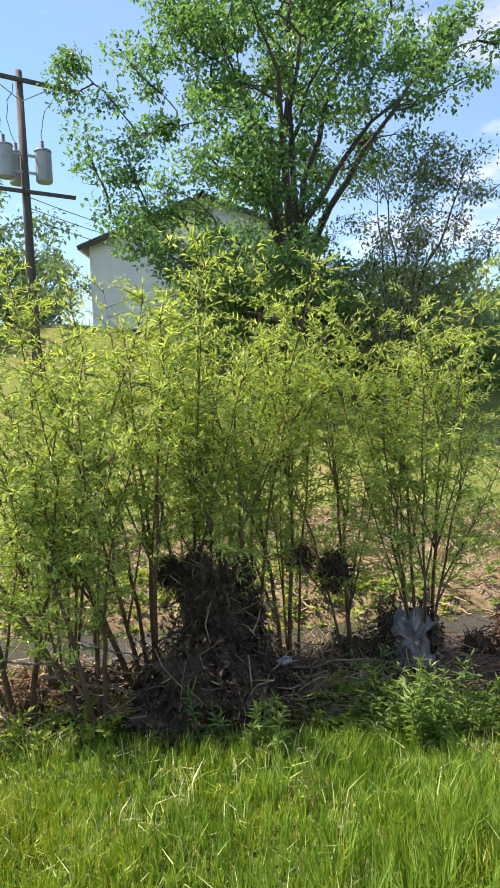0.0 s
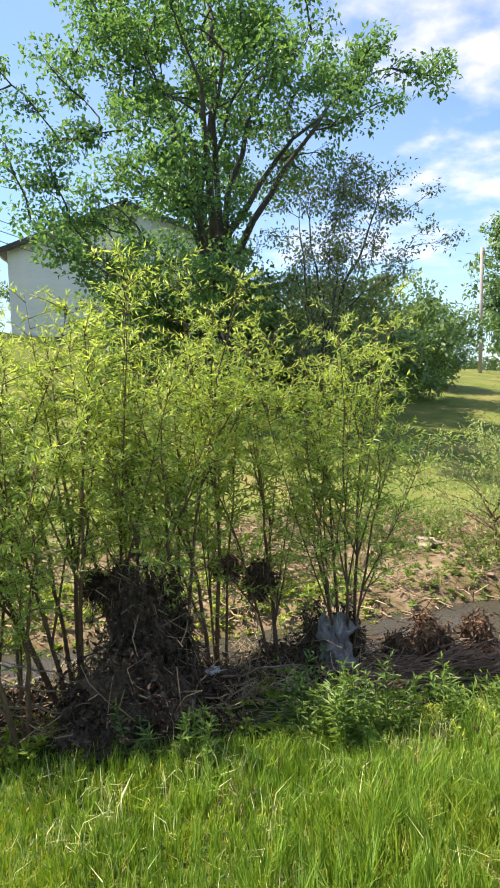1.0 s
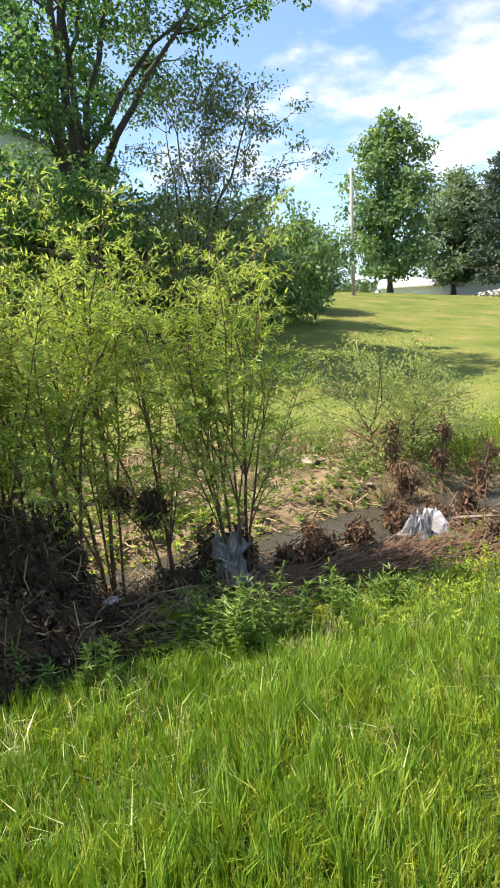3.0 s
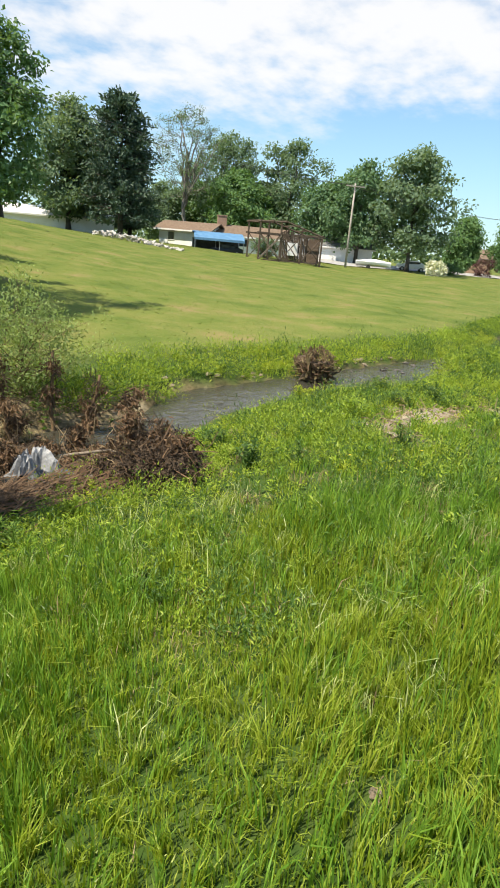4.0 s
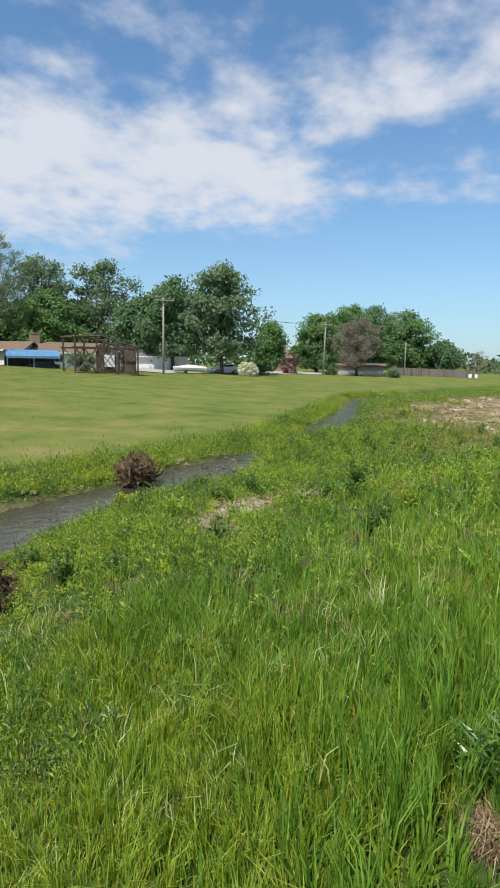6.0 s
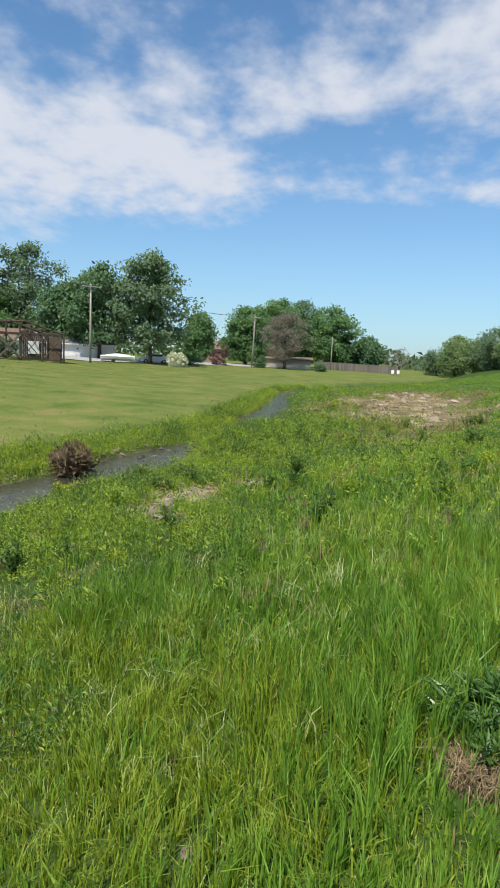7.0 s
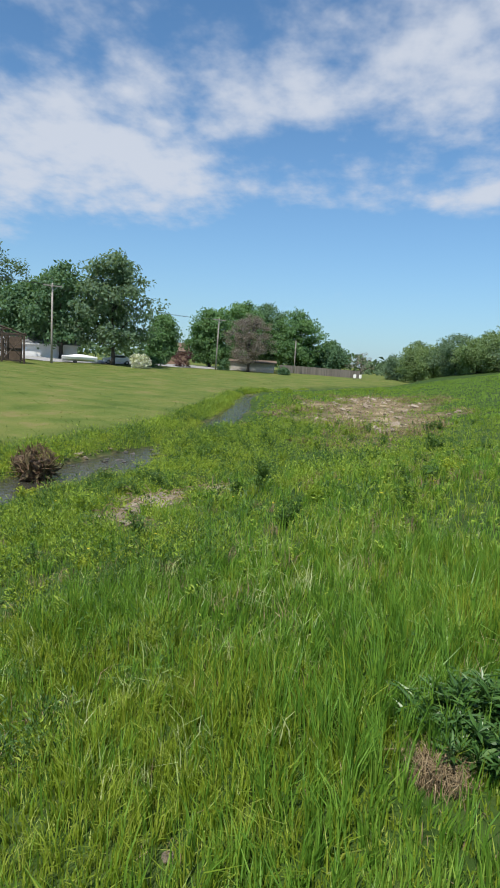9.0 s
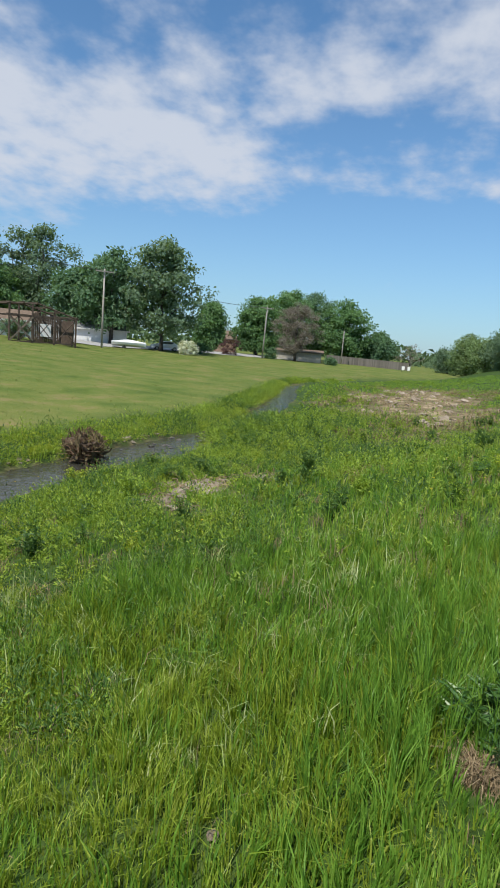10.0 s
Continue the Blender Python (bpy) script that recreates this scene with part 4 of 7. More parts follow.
tree("bare_sapling", at(88.6, 142), "thin bare-twigged tree with few purplish leaves", "tree", "bark", "purple_leaf",
     seed=95, height=5.6, spread=3.0, trunk_r=0.12, base=0.2, clumps=50, per=14, leaf=0.3, clump_r=0.7, top=0.5)


def far_woods():
    rng = np.random.default_rng(5)
    g = Geo()
    n = 13000
    az = rng.uniform(-60, 130, n)
    d = rng.uniform(230, 300, n)
    top = 6.0 + 2.5 * wave(az * 0.9, az * 0.31, 0.7) + 1.5 * wave(az * 3.1, az, 1.9)
    z = rng.random(n) ** 0.8 * top
    x, y = d * np.sin(np.radians(az)), d * np.cos(np.radians(az))
    pos = np.stack([x, y, ground_z(x, y) + z], -1)
    L = rng.uniform(1.6, 3.2, n)
    g.leaves(pos, rnd_dirs(rng, n), rnd_dirs(rng, n) + np.array((0, 0, 0.7)), L, L * 0.7)
    tagged(part("far_woods", g, "far_leaf"), "hazy green far woods along the horizon", "woods", kind="stuff")


far_woods()

# ---- willows ----


def make_willow(seed, height, spread, stems=6, lean=(0, 0), bare=0.44, thick=1.0):
    """A many-stemmed willow: stems that fan out of one stool and fork, set with arching shoots of narrow leaves."""
    rng = np.random.default_rng(seed)
    wood, crown = Geo(), Geo()
    B, D, N, L = [], [], [], []
    turn = rng.uniform(0, 2 * np.pi)
    for s in range(stems):
        a = turn + 2 * np.pi * (s + rng.uniform(-0.35, 0.35)) / stems
        r = spread * (0.25 + 0.75 * rng.random() ** 0.7)
        out = np.array((math.cos(a), math.sin(a), 0))
        h = height * rng.uniform(0.80, 1.0) * (1 - 0.22 * (r / spread) ** 2)
        p0 = out * rng.uniform(0.02, 0.12) + np.array((0, 0, -0.12))
        tip = out * r + np.array((lean[0], lean[1], h))
        rad = rng.uniform(0.013, 0.026) * thick
        t = np.linspace(0, 1, 14)
        wig = np.cumsum(rng.normal(size=(14, 3)) * np.array((0.03, 0.03, 0.0)), axis=0)
        main = p0 + (tip - p0) * np.stack([t ** 1.3, t ** 1.3, t], -1) + wig * t[:, None]
        wood.tube(main, rad * (1.15 - 0.97 * t), 6, cap=False)
        paths = [(main, bare, 1.0)]
        for k in range(int(rng.integers(2, 4))):
            f = rng.uniform(0.25, 0.72)
            i = int(f * 13)
            q = main[i]
            go = (main[i + 1] - q) / np.linalg.norm(main[i + 1] - q)
            side = rnd_dirs(rng, 1)[0] * np.array((1, 1, 0.25))
            ln_ = height * (1 - f) * rng.uniform(0.45, 0.85)
            u = np.linspace(0, 1, 9)[:, None]
            br = q + (go + 0.55 * side) * ln_ * u + np.array((0, 0, 0.16)) * ln_ * u ** 2
            br = br + np.cumsum(rng.normal(size=(9, 3)) * 0.012, axis=0) * u
            wood.tube(br, rad * 0.62 * (1.1 - f * 0.6) * (1.1 - 0.95 * u[:, 0]), 5, cap=False)
            paths.append((br, max(0.12, (bare - f) / (1 - f)), 0.8))
        for ln, start, full in paths:
            n = len(ln)
            count = int(19 * full * np.linalg.norm(ln[-1] - ln[0]) * (1 - start)) + 3
            for k in range(count):
                f = start * (0.62 if rng.random() < 0.14 else 1.0) + (1 - start) * rng.random() ** 0.8
                i = min(f, 1.0) * (n - 1)
                i0 = int(min(i, n - 2))
                q = ln[i0] + (ln[i0 + 1] - ln[i0]) * (i - i0)
                d = rnd_dirs(rng, 1)[0] * np.array((1.0, 1.0, 0.35)) + np.array((0, 0, 0.62)) + 0.25 * out
                d /= np.linalg.norm(d)
                size = rng.uniform(0.15, 0.42) * (1.15 - 0.35 * f)
                w = np.linspace(0, 1, 5)[:, None]
                sh = q + d * size * w + np.array((d[0], d[1], -0.35)) * size * 0.35 * w ** 2
                wood.tube(sh, [0.005, 0.004, 0.003, 0.002, 0.001], 3, cap=False)
                m = max(8, int(76 * size))
                u = rng.uniform(0.08, 1.04, m)
                ax = np.stack([np.interp(u, np.linspace(0, 1, 5), sh[:, c]) for c in range(3)], -1)
                B.append(ax)
                D.append(rnd_dirs(rng, m) * 0.75 + d * 0.75 - np.array((0, 0, 0.28)))
                N.append(rnd_dirs(rng, m) * 0.7 + np.array((0, 0, 0.8)))
                L.append(rng.uniform(0.045, 0.095, m) * (1.1 - 0.3 * u))
    B, D, N, L = np.concatenate(B), np.concatenate(D), np.concatenate(N), np.concatenate(L)
    crown.leaves(B, D, N, L, L * 0.22, 0.2)
    return wood, crown


# heading, distance, height, spread, stems, lean
WILLOWS = (
    (-10.3, 5.55, 4.25, 1.25, 5, (-0.55, 0.0)),
    (-5.6, 5.9, 4.5, 0.70, 4, (-0.15, 0.1)),
    (-1.2, 5.75, 4.4, 0.80, 5, (0.05, 0.1)),
    (3.0, 6.1, 4.7, 0.50, 4, (0.05, 0.1)),
    (8.6, 6.2, 3.85, 0.55, 3, (-0.45, 0.1)),
    (15.2, 6.1, 4.1, 0.72, 6, (-0.15, 0.0)),
    (-17.5, 5.7, 4.4, 1.0, 5, (-0.1, 0.0)),
    (-15, 5.0, 2.2, 0.9, 4, (-0.3, 0.2)),
    (-22, 5.3, 2.8, 1.0, 4, (-0.1, 0.0)),
)
for k, (az, d, h, sp, st, ln) in enumerate(WILLOWS):
    ob = thing("willow_shrub", at(az, d), "tall willow shrub with thin brown stems and yellow-green leaves", "shrub", "creekside willows")
    w, c = make_willow(200 + k, h, sp, st, lean=ln)
    part("branching", w, "willow_bark", ob, smooth=True)["kind"] = "stuff"
    part("crown", c, "willow_leaf", ob)


# ---- utility poles and wires ----


def utility_pole(place, height, label, arm=2.4, rz=0.0, r=0.15, mat="pole_wood", lean=0.0, arms=1, insulators=True):
    ob = thing("utility_pole", place, label, "utility pole", "utility poles", rz=rz)
    g = Geo().tube([(0, 0, -0.5), (0, 0, height * 0.5), (0, 0, height)], [r, r * 0.85, r * 0.68], 12)
    part("pole", g, mat, ob, smooth=True)
    for k in range(arms):
        z = height - 0.35 - 0.9 * k
        c = part("crossarm", Geo().box((0, -r - 0.02, z), (arm, 0.11, 0.13), bevel=0.012), mat, ob)
        for s in (-1, 1):
            part("brace", Geo().tube([(s * arm * 0.28, -r - 0.05, z - 0.05), (0, -r * 0.9, z - 0.65)], 0.018, 5), "steel", ob)
        if insulators:
            for u in (-0.46, -0.2, 0.46):
                gi = Geo()
                for q in range(3):
                    gi.tube([(u * arm, -r - 0.02, z + 0.08 + 0.045 * q), (u * arm, -r - 0.02, z + 0.10 + 0.045 * q), (u * arm, -r - 0.02, z + 0.12 + 0.045 * q)], [0.03, 0.05, 0.025], 8)
                part("insulator", gi, "porcelain", c)
    ob.rotation_euler[1] = radians(lean)
    return ob


near_pole = utility_pole(at(-18.75, 22.5), 9.7, "dark weathered utility pole carrying three grey transformers", arm=3.7, rz=32, r=0.17, mat="dark_pole_wood", insulators=False)
utility_pole(at(27.6, 50), 9.3, "pale wooden utility pole on the crest of the slope", arm=1.6, rz=60, lean=-0.8)
utility_pole(at(60.5, 83), 10.0, "pale wooden utility pole at the roadside", arm=2.4, rz=-40)
utility_pole(at(75.2, 116), 9.6, "leaning wooden utility pole at the roadside", arm=2.4, rz=-60, lean=1.5)
utility_pole(at(82.5, 132), 7.0, "slim wooden utility pole by the fence", arm=0.8, rz=0, r=0.11, insulators=False)
utility_pole(at(100.3, 112), 8.5, "pale utility pole beyond the grassy embankment", arm=1.4, rz=20, insulators=False)


def transformer(parent, x, y, z):
    tank = part("transformer_tank", Geo().tube([(x, y, z), (x, y, z + 0.04), (x, y, z + 0.95), (x, y, z + 1.0)], [0.24, 0.27, 0.27, 0.25], 18), "tank_metal", parent, "grey steel transformer tank", smooth=False)
    part("lid", Geo().tube([(x, y, z + 1.0), (x, y, z + 1.05), (x, y, z + 1.09)], [0.29, 0.27, 0.1], 18), "tank_metal", tank)
    b = Geo()
    for q in range(4):
        b.tube([(x, y, z + 1.08 + 0.07 * q), (x, y, z + 1.12 + 0.07 * q), (x, y, z + 1.15 + 0.07 * q)], [0.035, 0.065, 0.03], 10)
    part("bushing", b, "porcelain", tank)
    for q in (0.25, 0.8):
        part("bracket", Geo().box((x * 0.5, y * 0.5 - 0.05, z + q), (abs(x) + 0.05, 0.05, 0.08)), "tank_metal", tank)
    part("hanger_wire", Geo().tube(bend((x, y, z + 1.33), (x * 1.9, -0.18, 9.2), np.random.default_rng(int(x * 10 + 30)), 8, 0.22), 0.012, 4), "wire", tank)


transformer(near_pole, 0.62, -0.05, 6.25)
transformer(near_pole, -0.62, -0.05, 6.25)
transformer(near_pole, -0.12, 0.5, 6.25)
part("lower_arm", Geo().box((0.1, -0.2, 5.85), (3.0, 0.1, 0.12), bevel=0.01), "dark_pole_wood", near_pole)


def power_line(p, q, sag, label="thin dark overhead wire between utility poles", r=0.014):
    p, q = np.array(p), np.array(q)
    t = np.linspace(0, 1, 24)[:, None]
    pts = p + (q - p) * t
    pts[:, 2] -= 4 * sag * (t * (1 - t))[:, 0]
    tagged(part("power_line", Geo().tube(pts, r, 4), "wire"), label, "power line", "overhead wires")


npz = at(-18.75, 22.5)
for k, dz in enumerate((5.7, 5.35, 5.0)):
    power_line((npz[0] + 0.15, npz[1], npz[2] + dz), (3.0 + 0.3 * k, 34.2, 8.3 - 0.5 * k), 0.7, "service wire from the transformer pole to the house")
pz = [at(60.5, 83), at(75.2, 116), at(27.6, 50), at(82.5, 132)]
for u in (-0.9, 0.3, 0.9):
    power_line((pz[0][0] + u, pz[0][1] - u, pz[0][2] + 9.8), (pz[1][0] + u, pz[1][1] - u, pz[1][2] + 9.4), 0.9)
    power_line((pz[0][0] + u, pz[0][1] - u, pz[0][2] + 9.8), (pz[2][0] + u, pz[2][1] - u, pz[2][2] + 9.1), 1.2)

# ---- houses ----


def wall_boards(parent, p, q, z0, z1, mat, step=0.2, thick=0.03):
    """Lap boards on a wall from p to q, each its own piece."""
    p, q = Vector(p), Vector(q)
    ln = (q - p).length
    ang = math.degrees(math.atan2(q.y - p.y, q.x - p.x))
    n = int(round((z1 - z0) / step))
    me = Geo().box((0, 0, 0), (ln, thick, (z1 - z0) / n * 1.02), rx=-1.2).mesh("board")
    for i in range(n):
        b = part("board", me, mat, parent)
        b.matrix_basis = pose((p.x + q.x) / 2, (p.y + q.y) / 2, z0 + (i + 0.5) * (z1 - z0) / n, 0, 0, ang)


def window(parent, c, w, h, rz=0.0, mat="glass"):
    m = np.array(Euler((0, 0, radians(rz))).to_matrix())
    c = np.array(c)
    wd = part("window", Geo().box(c, (w, 0.05, h), rz), mat, parent, "dark glass pane")
    for s in (-1, 1):
        part("frame", Geo().box(c + m @ np.array((s * w / 2, -0.02, 0)), (0.07, 0.09, h + 0.1), rz), "white_trim", wd)
        part("frame", Geo().box(c + m @ np.array((0, -0.02, s * h / 2)), (w + 0.1, 0.09, 0.07), rz), "white_trim", wd)


def gable_house(name, place, w, d, h, rise, label, rz=0.0, wall="white_siding", roof="brown_roof", ridge="x", over=0.45, boards=False):
    """A gabled house; ridge along its x or y. Its front faces -y."""
    ob = thing(name, place, label, "house", rz=rz)
    t = 0.2
    for s in (-1, 1):
        part("wall", Geo().box((0, s * (d / 2 - t / 2), h / 2 - 0.3), (w, t, h + 0.6)), wall, ob)
        part("wall", Geo().box((s * (w / 2 - t / 2), 0, h / 2 - 0.3), (t, d - 2 * t - 0.004, h + 0.6)), wall, ob)
    for s in (-1, 1):
        if ridge == "x":
            v = [(s * w / 2, -d / 2, h), (s * w / 2, d / 2, h), (s * w / 2, 0, h + rise), (s * (w / 2 - t), -d / 2, h), (s * (w / 2 - t), d / 2, h), (s * (w / 2 - t), 0, h + rise)]
        else:
            v = [(-w / 2, s * d / 2, h), (w / 2, s * d / 2, h), (0, s * d / 2, h + rise), (-w / 2, s * (d / 2 - t), h), (w / 2, s * (d / 2 - t), h), (0, s * (d / 2 - t), h + rise)]
        part("gable", Geo().add(v, [(0, 1, 4, 3), (1, 2, 5, 4), (2, 0, 3, 5)], [(0, 2, 1), (3, 4, 5)]), wall, ob)
    half = (d if ridge == "x" else w) / 2
    long_ = (w if ridge == "x" else d) + 2 * over
    sl = math.hypot(half, rise)
    ang = math.degrees(math.atan2(rise, half))
    k = (half + over) / half
    for s in (-1, 1):
        cz = h + rise - rise * k / 2 + 0.09
        if ridge == "x":
            g = Geo().box((0, s * half * k / 2, cz), (long_, sl * k, 0.14), rx=-s * ang)
        else:
            g = Geo().box((s * half * k / 2, 0, cz), (sl * k, long_, 0.14), ry=s * ang)
        rf = part("roof", g, roof, ob)
        e = (Geo().box((0, s * (half * k + 0.01), h + rise - rise * k + 0.05), (long_, 0.06, 0.2)) if ridge == "x"
             else Geo().box((s * (half * k + 0.01), 0, h + rise - rise * k + 0.05), (0.06, long_, 0.2)))
        part("fascia", e, "white_trim" if wall == "white_siding" else "dark_trim", rf)
    return ob


# the pale gabled house on the hill to the left, its gable end towards the creek
hx, hy = -2.0, 32.0
hill_house = gable_house("hill_house", (hx, hy + 6, 4.15), 11.2, 14.0, 4.05, 2.15, "pale grey-white gabled house with lap siding on the hill", wall="white_siding", roof="grey_roof", ridge="y", rz=0)
wall_boards(hill_house, (-5.62, -7.03, 0), (5.62, -7.03, 0), 0.05, 4.05, "white_siding", 0.25)
part("gable_vent", Geo().box((0.0, -7.06, 5.3), (0.75, 0.08, 0.75)), "dark_trim", hill_house, "dark louvred gable vent")
part("base_trim", Geo().box((0, -7.05, -0.12), (11.3, 0.14, 0.22)), "dark_trim", hill_house)
for s in (-1, 1):
    part("barge_board", Geo().box((s * 3.0, -7.5, 5.08), (6.6, 0.06, 0.22), ry=s * math.degrees(math.atan2(2.15, 5.6))), "dark_trim", hill_house)

# the low white house with the brown roof, beyond the meadow
p = at(46.7, 96)
low_house = gable_house("ranch_house", (p[0], p[1], 0.4), 7.6, 6.2, 2.75, 1.0, "low white ranch house with a brown shingle roof", rz=-70, wall="white_siding", roof="brown_roof", ridge="x", over=0.7)
window(low_house, (-1.9, -3.13, 1.75), 1.0, 1.1)
wall_boards(low_house, (-3.8, -3.12, 0), (-2.45, -3.12, 0), 0.0, 2.7, "white_siding", 0.27)
wall_boards(low_house, (-1.35, -3.12, 0), (3.8, -3.12, 0), 0.0, 2.7, "white_siding", 0.27)
p2 = at(51.8, 98)
wing = gable_house("house_wing", (p2[0], p2[1], 0.55), 10.5, 6.5, 2.4, 1.3, "long brown-roofed wing of the ranch house with a brick chimney", rz=-42, wall="white_siding", roof="brown_roof", ridge="x", over=0.6)
part("chimney", Geo().box((-4.4, -0.3, 3.45), (1.35, 0.9, 3.1), bevel=0.03).box((-4.4, -0.3, 5.03), (1.5, 1.05, 0.12)), "brick", wing, "tan brick chimney")
window(wing, (-1.5, -3.28, 1.4), 1.6, 1.0)
window(wing, (2.6, -3.28, 1.4), 1.2, 1.0)


def carport(place, rz):
    ob = thing("carport", place, "blue canopy carport on thin posts", "carport", rz=rz)
    w, d, h = 6.6, 4.5, 1.9
    g = Geo()
    n = 7
    for i in range(n - 1):
        a, b = -1 + 2 * i / (n - 1), -1 + 2 * (i + 1) / (n - 1)
        ya, yb = a * d / 2, b * d / 2
        za, zb = h + 0.35 * (1 + a) + 0.45 * (1 - a * a), h + 0.35 * (1 + b) + 0.45 * (1 - b * b)
        g.add([(-w / 2, ya, za), (w / 2, ya, za), (w / 2, yb, zb), (-w / 2, yb, zb), (-w / 2, ya, za - 0.06), (w / 2, ya, za - 0.06), (w / 2, yb, zb - 0.06), (-w / 2, yb, zb - 0.06)],
              [(0, 1, 2, 3), (7, 6, 5, 4), (0, 4, 5, 1), (3, 2, 6, 7), (0, 3, 7, 4), (1, 5, 6, 2)])
    part("canopy", g, "blue_canopy", ob)
    part("valance", Geo().box((0, -d / 2 - 0.02, h - 0.12), (w, 0.03, 0.3)), "blue_canopy", ob)
    # dark sheet added at the back to stand for the canopy's shade
    part("back_sheet", Geo().box((0, d / 2 - 0.05, h / 2 - 0.1), (w - 0.2, 0.04, h + 0.2)), "dark_trim", ob, "dark sheet added in place of the shade under the canopy")
    for x in (-w / 2 + 0.1, 0, w / 2 - 0.1):
        for y in (-d / 2 + 0.1, d / 2 - 0.1):
            part("post", Geo().box((x, y, h / 2 - 0.2), (0.08, 0.08, h + 0.4)), "steel", ob)
    return ob


def car(name, place, label, rz, paint, length=4.5, high=1.45):
    ob = thing(name, place, label, "car", rz=rz)
    w = 1.75
    prof = [(-0.5, 0.32), (-0.5, 0.72), (-0.46, 0.86), (-0.24, 0.92), (-0.12, 1.36), (0.18, 1.42), (0.40, 0.98), (0.49, 0.9), (0.5, 0.36)]
    s = high / 1.45
    v = [(x * length, y * w / 2 * (0.86 if z > 1.1 else 1), z * s) for y in (-1, 1) for x, z in prof]
    n = len(prof)
    g = Geo()
    g.add(v, [(i, (i + 1) % n, n + (i + 1) % n, n + i) for i in range(n)], [(0, i + 1, i) for i in range(1, n - 1)] + [(n, n + i, n + i + 1) for i in range(1, n - 1)])
    part("body", g, paint, ob)
    for y in (-1, 1):
        part("side_window", Geo().box((0.05 * length, y * (w / 2 * 0.93), 1.13 * s), (0.42 * length, 0.06, 0.3 * s)), "glass", ob)
        for x in (-0.31, 0.31):
            wh = part("wheel", Geo().tube([(x * length, y * (w / 2 - 0.1), 0.32), (x * length, y * (w / 2 + 0.03), 0.32)], 0.32, 16), "rubber", ob)
            part("rim", Geo().tube([(x * length, y * (w / 2 + 0.02), 0.32), (x * length, y * (w / 2 + 0.045), 0.32)], 0.19, 12), "steel", wh)
    part("windscreen", Geo().box((-0.185 * length, 0, 1.14 * s), (0.06, w * 0.8, 0.5 * s), ry=-38), "glass", ob)
    return ob


cp = at(49.0, 86, -0.45)
carport(cp, -42)
car("parked_car", at(49.8, 87, -0.45), "dark parked car under the blue carport", -44, "car_dark")
car("parked_car", at(66.2, 100), "white car parked at the roadside", -60, "car_white", 4.6, 1.6)


def covered_boat(place, rz):
    ob = thing("covered_boat", place, "white boat on a trailer parked beside the road", "boat", rz=rz)
    g = Geo()
    xs = np.linspace(-3.1, 3.1, 9)
    wid = np.array((1.05, 1.1, 1.1, 1.1, 1.05, 0.95, 0.75, 0.45, 0.05))
    ring = []
    for x, w in zip(xs, wid):
        ring += [(x, -w, 1.25), (x, -w * 0.85, 0.8), (x, 0, 0.5), (x, w * 0.85, 0.8), (x, w, 1.25), (x, 0, 1.65 + 0.2 * math.cos(x))]
    q = [(i * 6 + j, (i + 1) * 6 + j, (i + 1) * 6 + (j + 1) % 6, i * 6 + (j + 1) % 6) for i in range(8) for j in range(6)]
    g.add(ring, q, [(0, 1, 2), (0, 2, 3), (0, 3, 4), (0, 4, 5)])
    part("hull", g, "car_white", ob)
    part("trailer_frame", Geo().box((0.4, 0, 0.45), (6.6, 0.12, 0.1)).box((-0.8, 0, 0.45), (0.12, 2.0, 0.1)), "steel", ob)
    for s in (-1, 1):
        part("wheel", Geo().tube([(-0.8, s * 0.95, 0.32), (-0.8, s * 1.13, 0.32)], 0.32, 14), "rubber", ob)
    ob.scale = (0.8, 0.8, 0.7)


covered_boat(at(62.9, 92), -60)


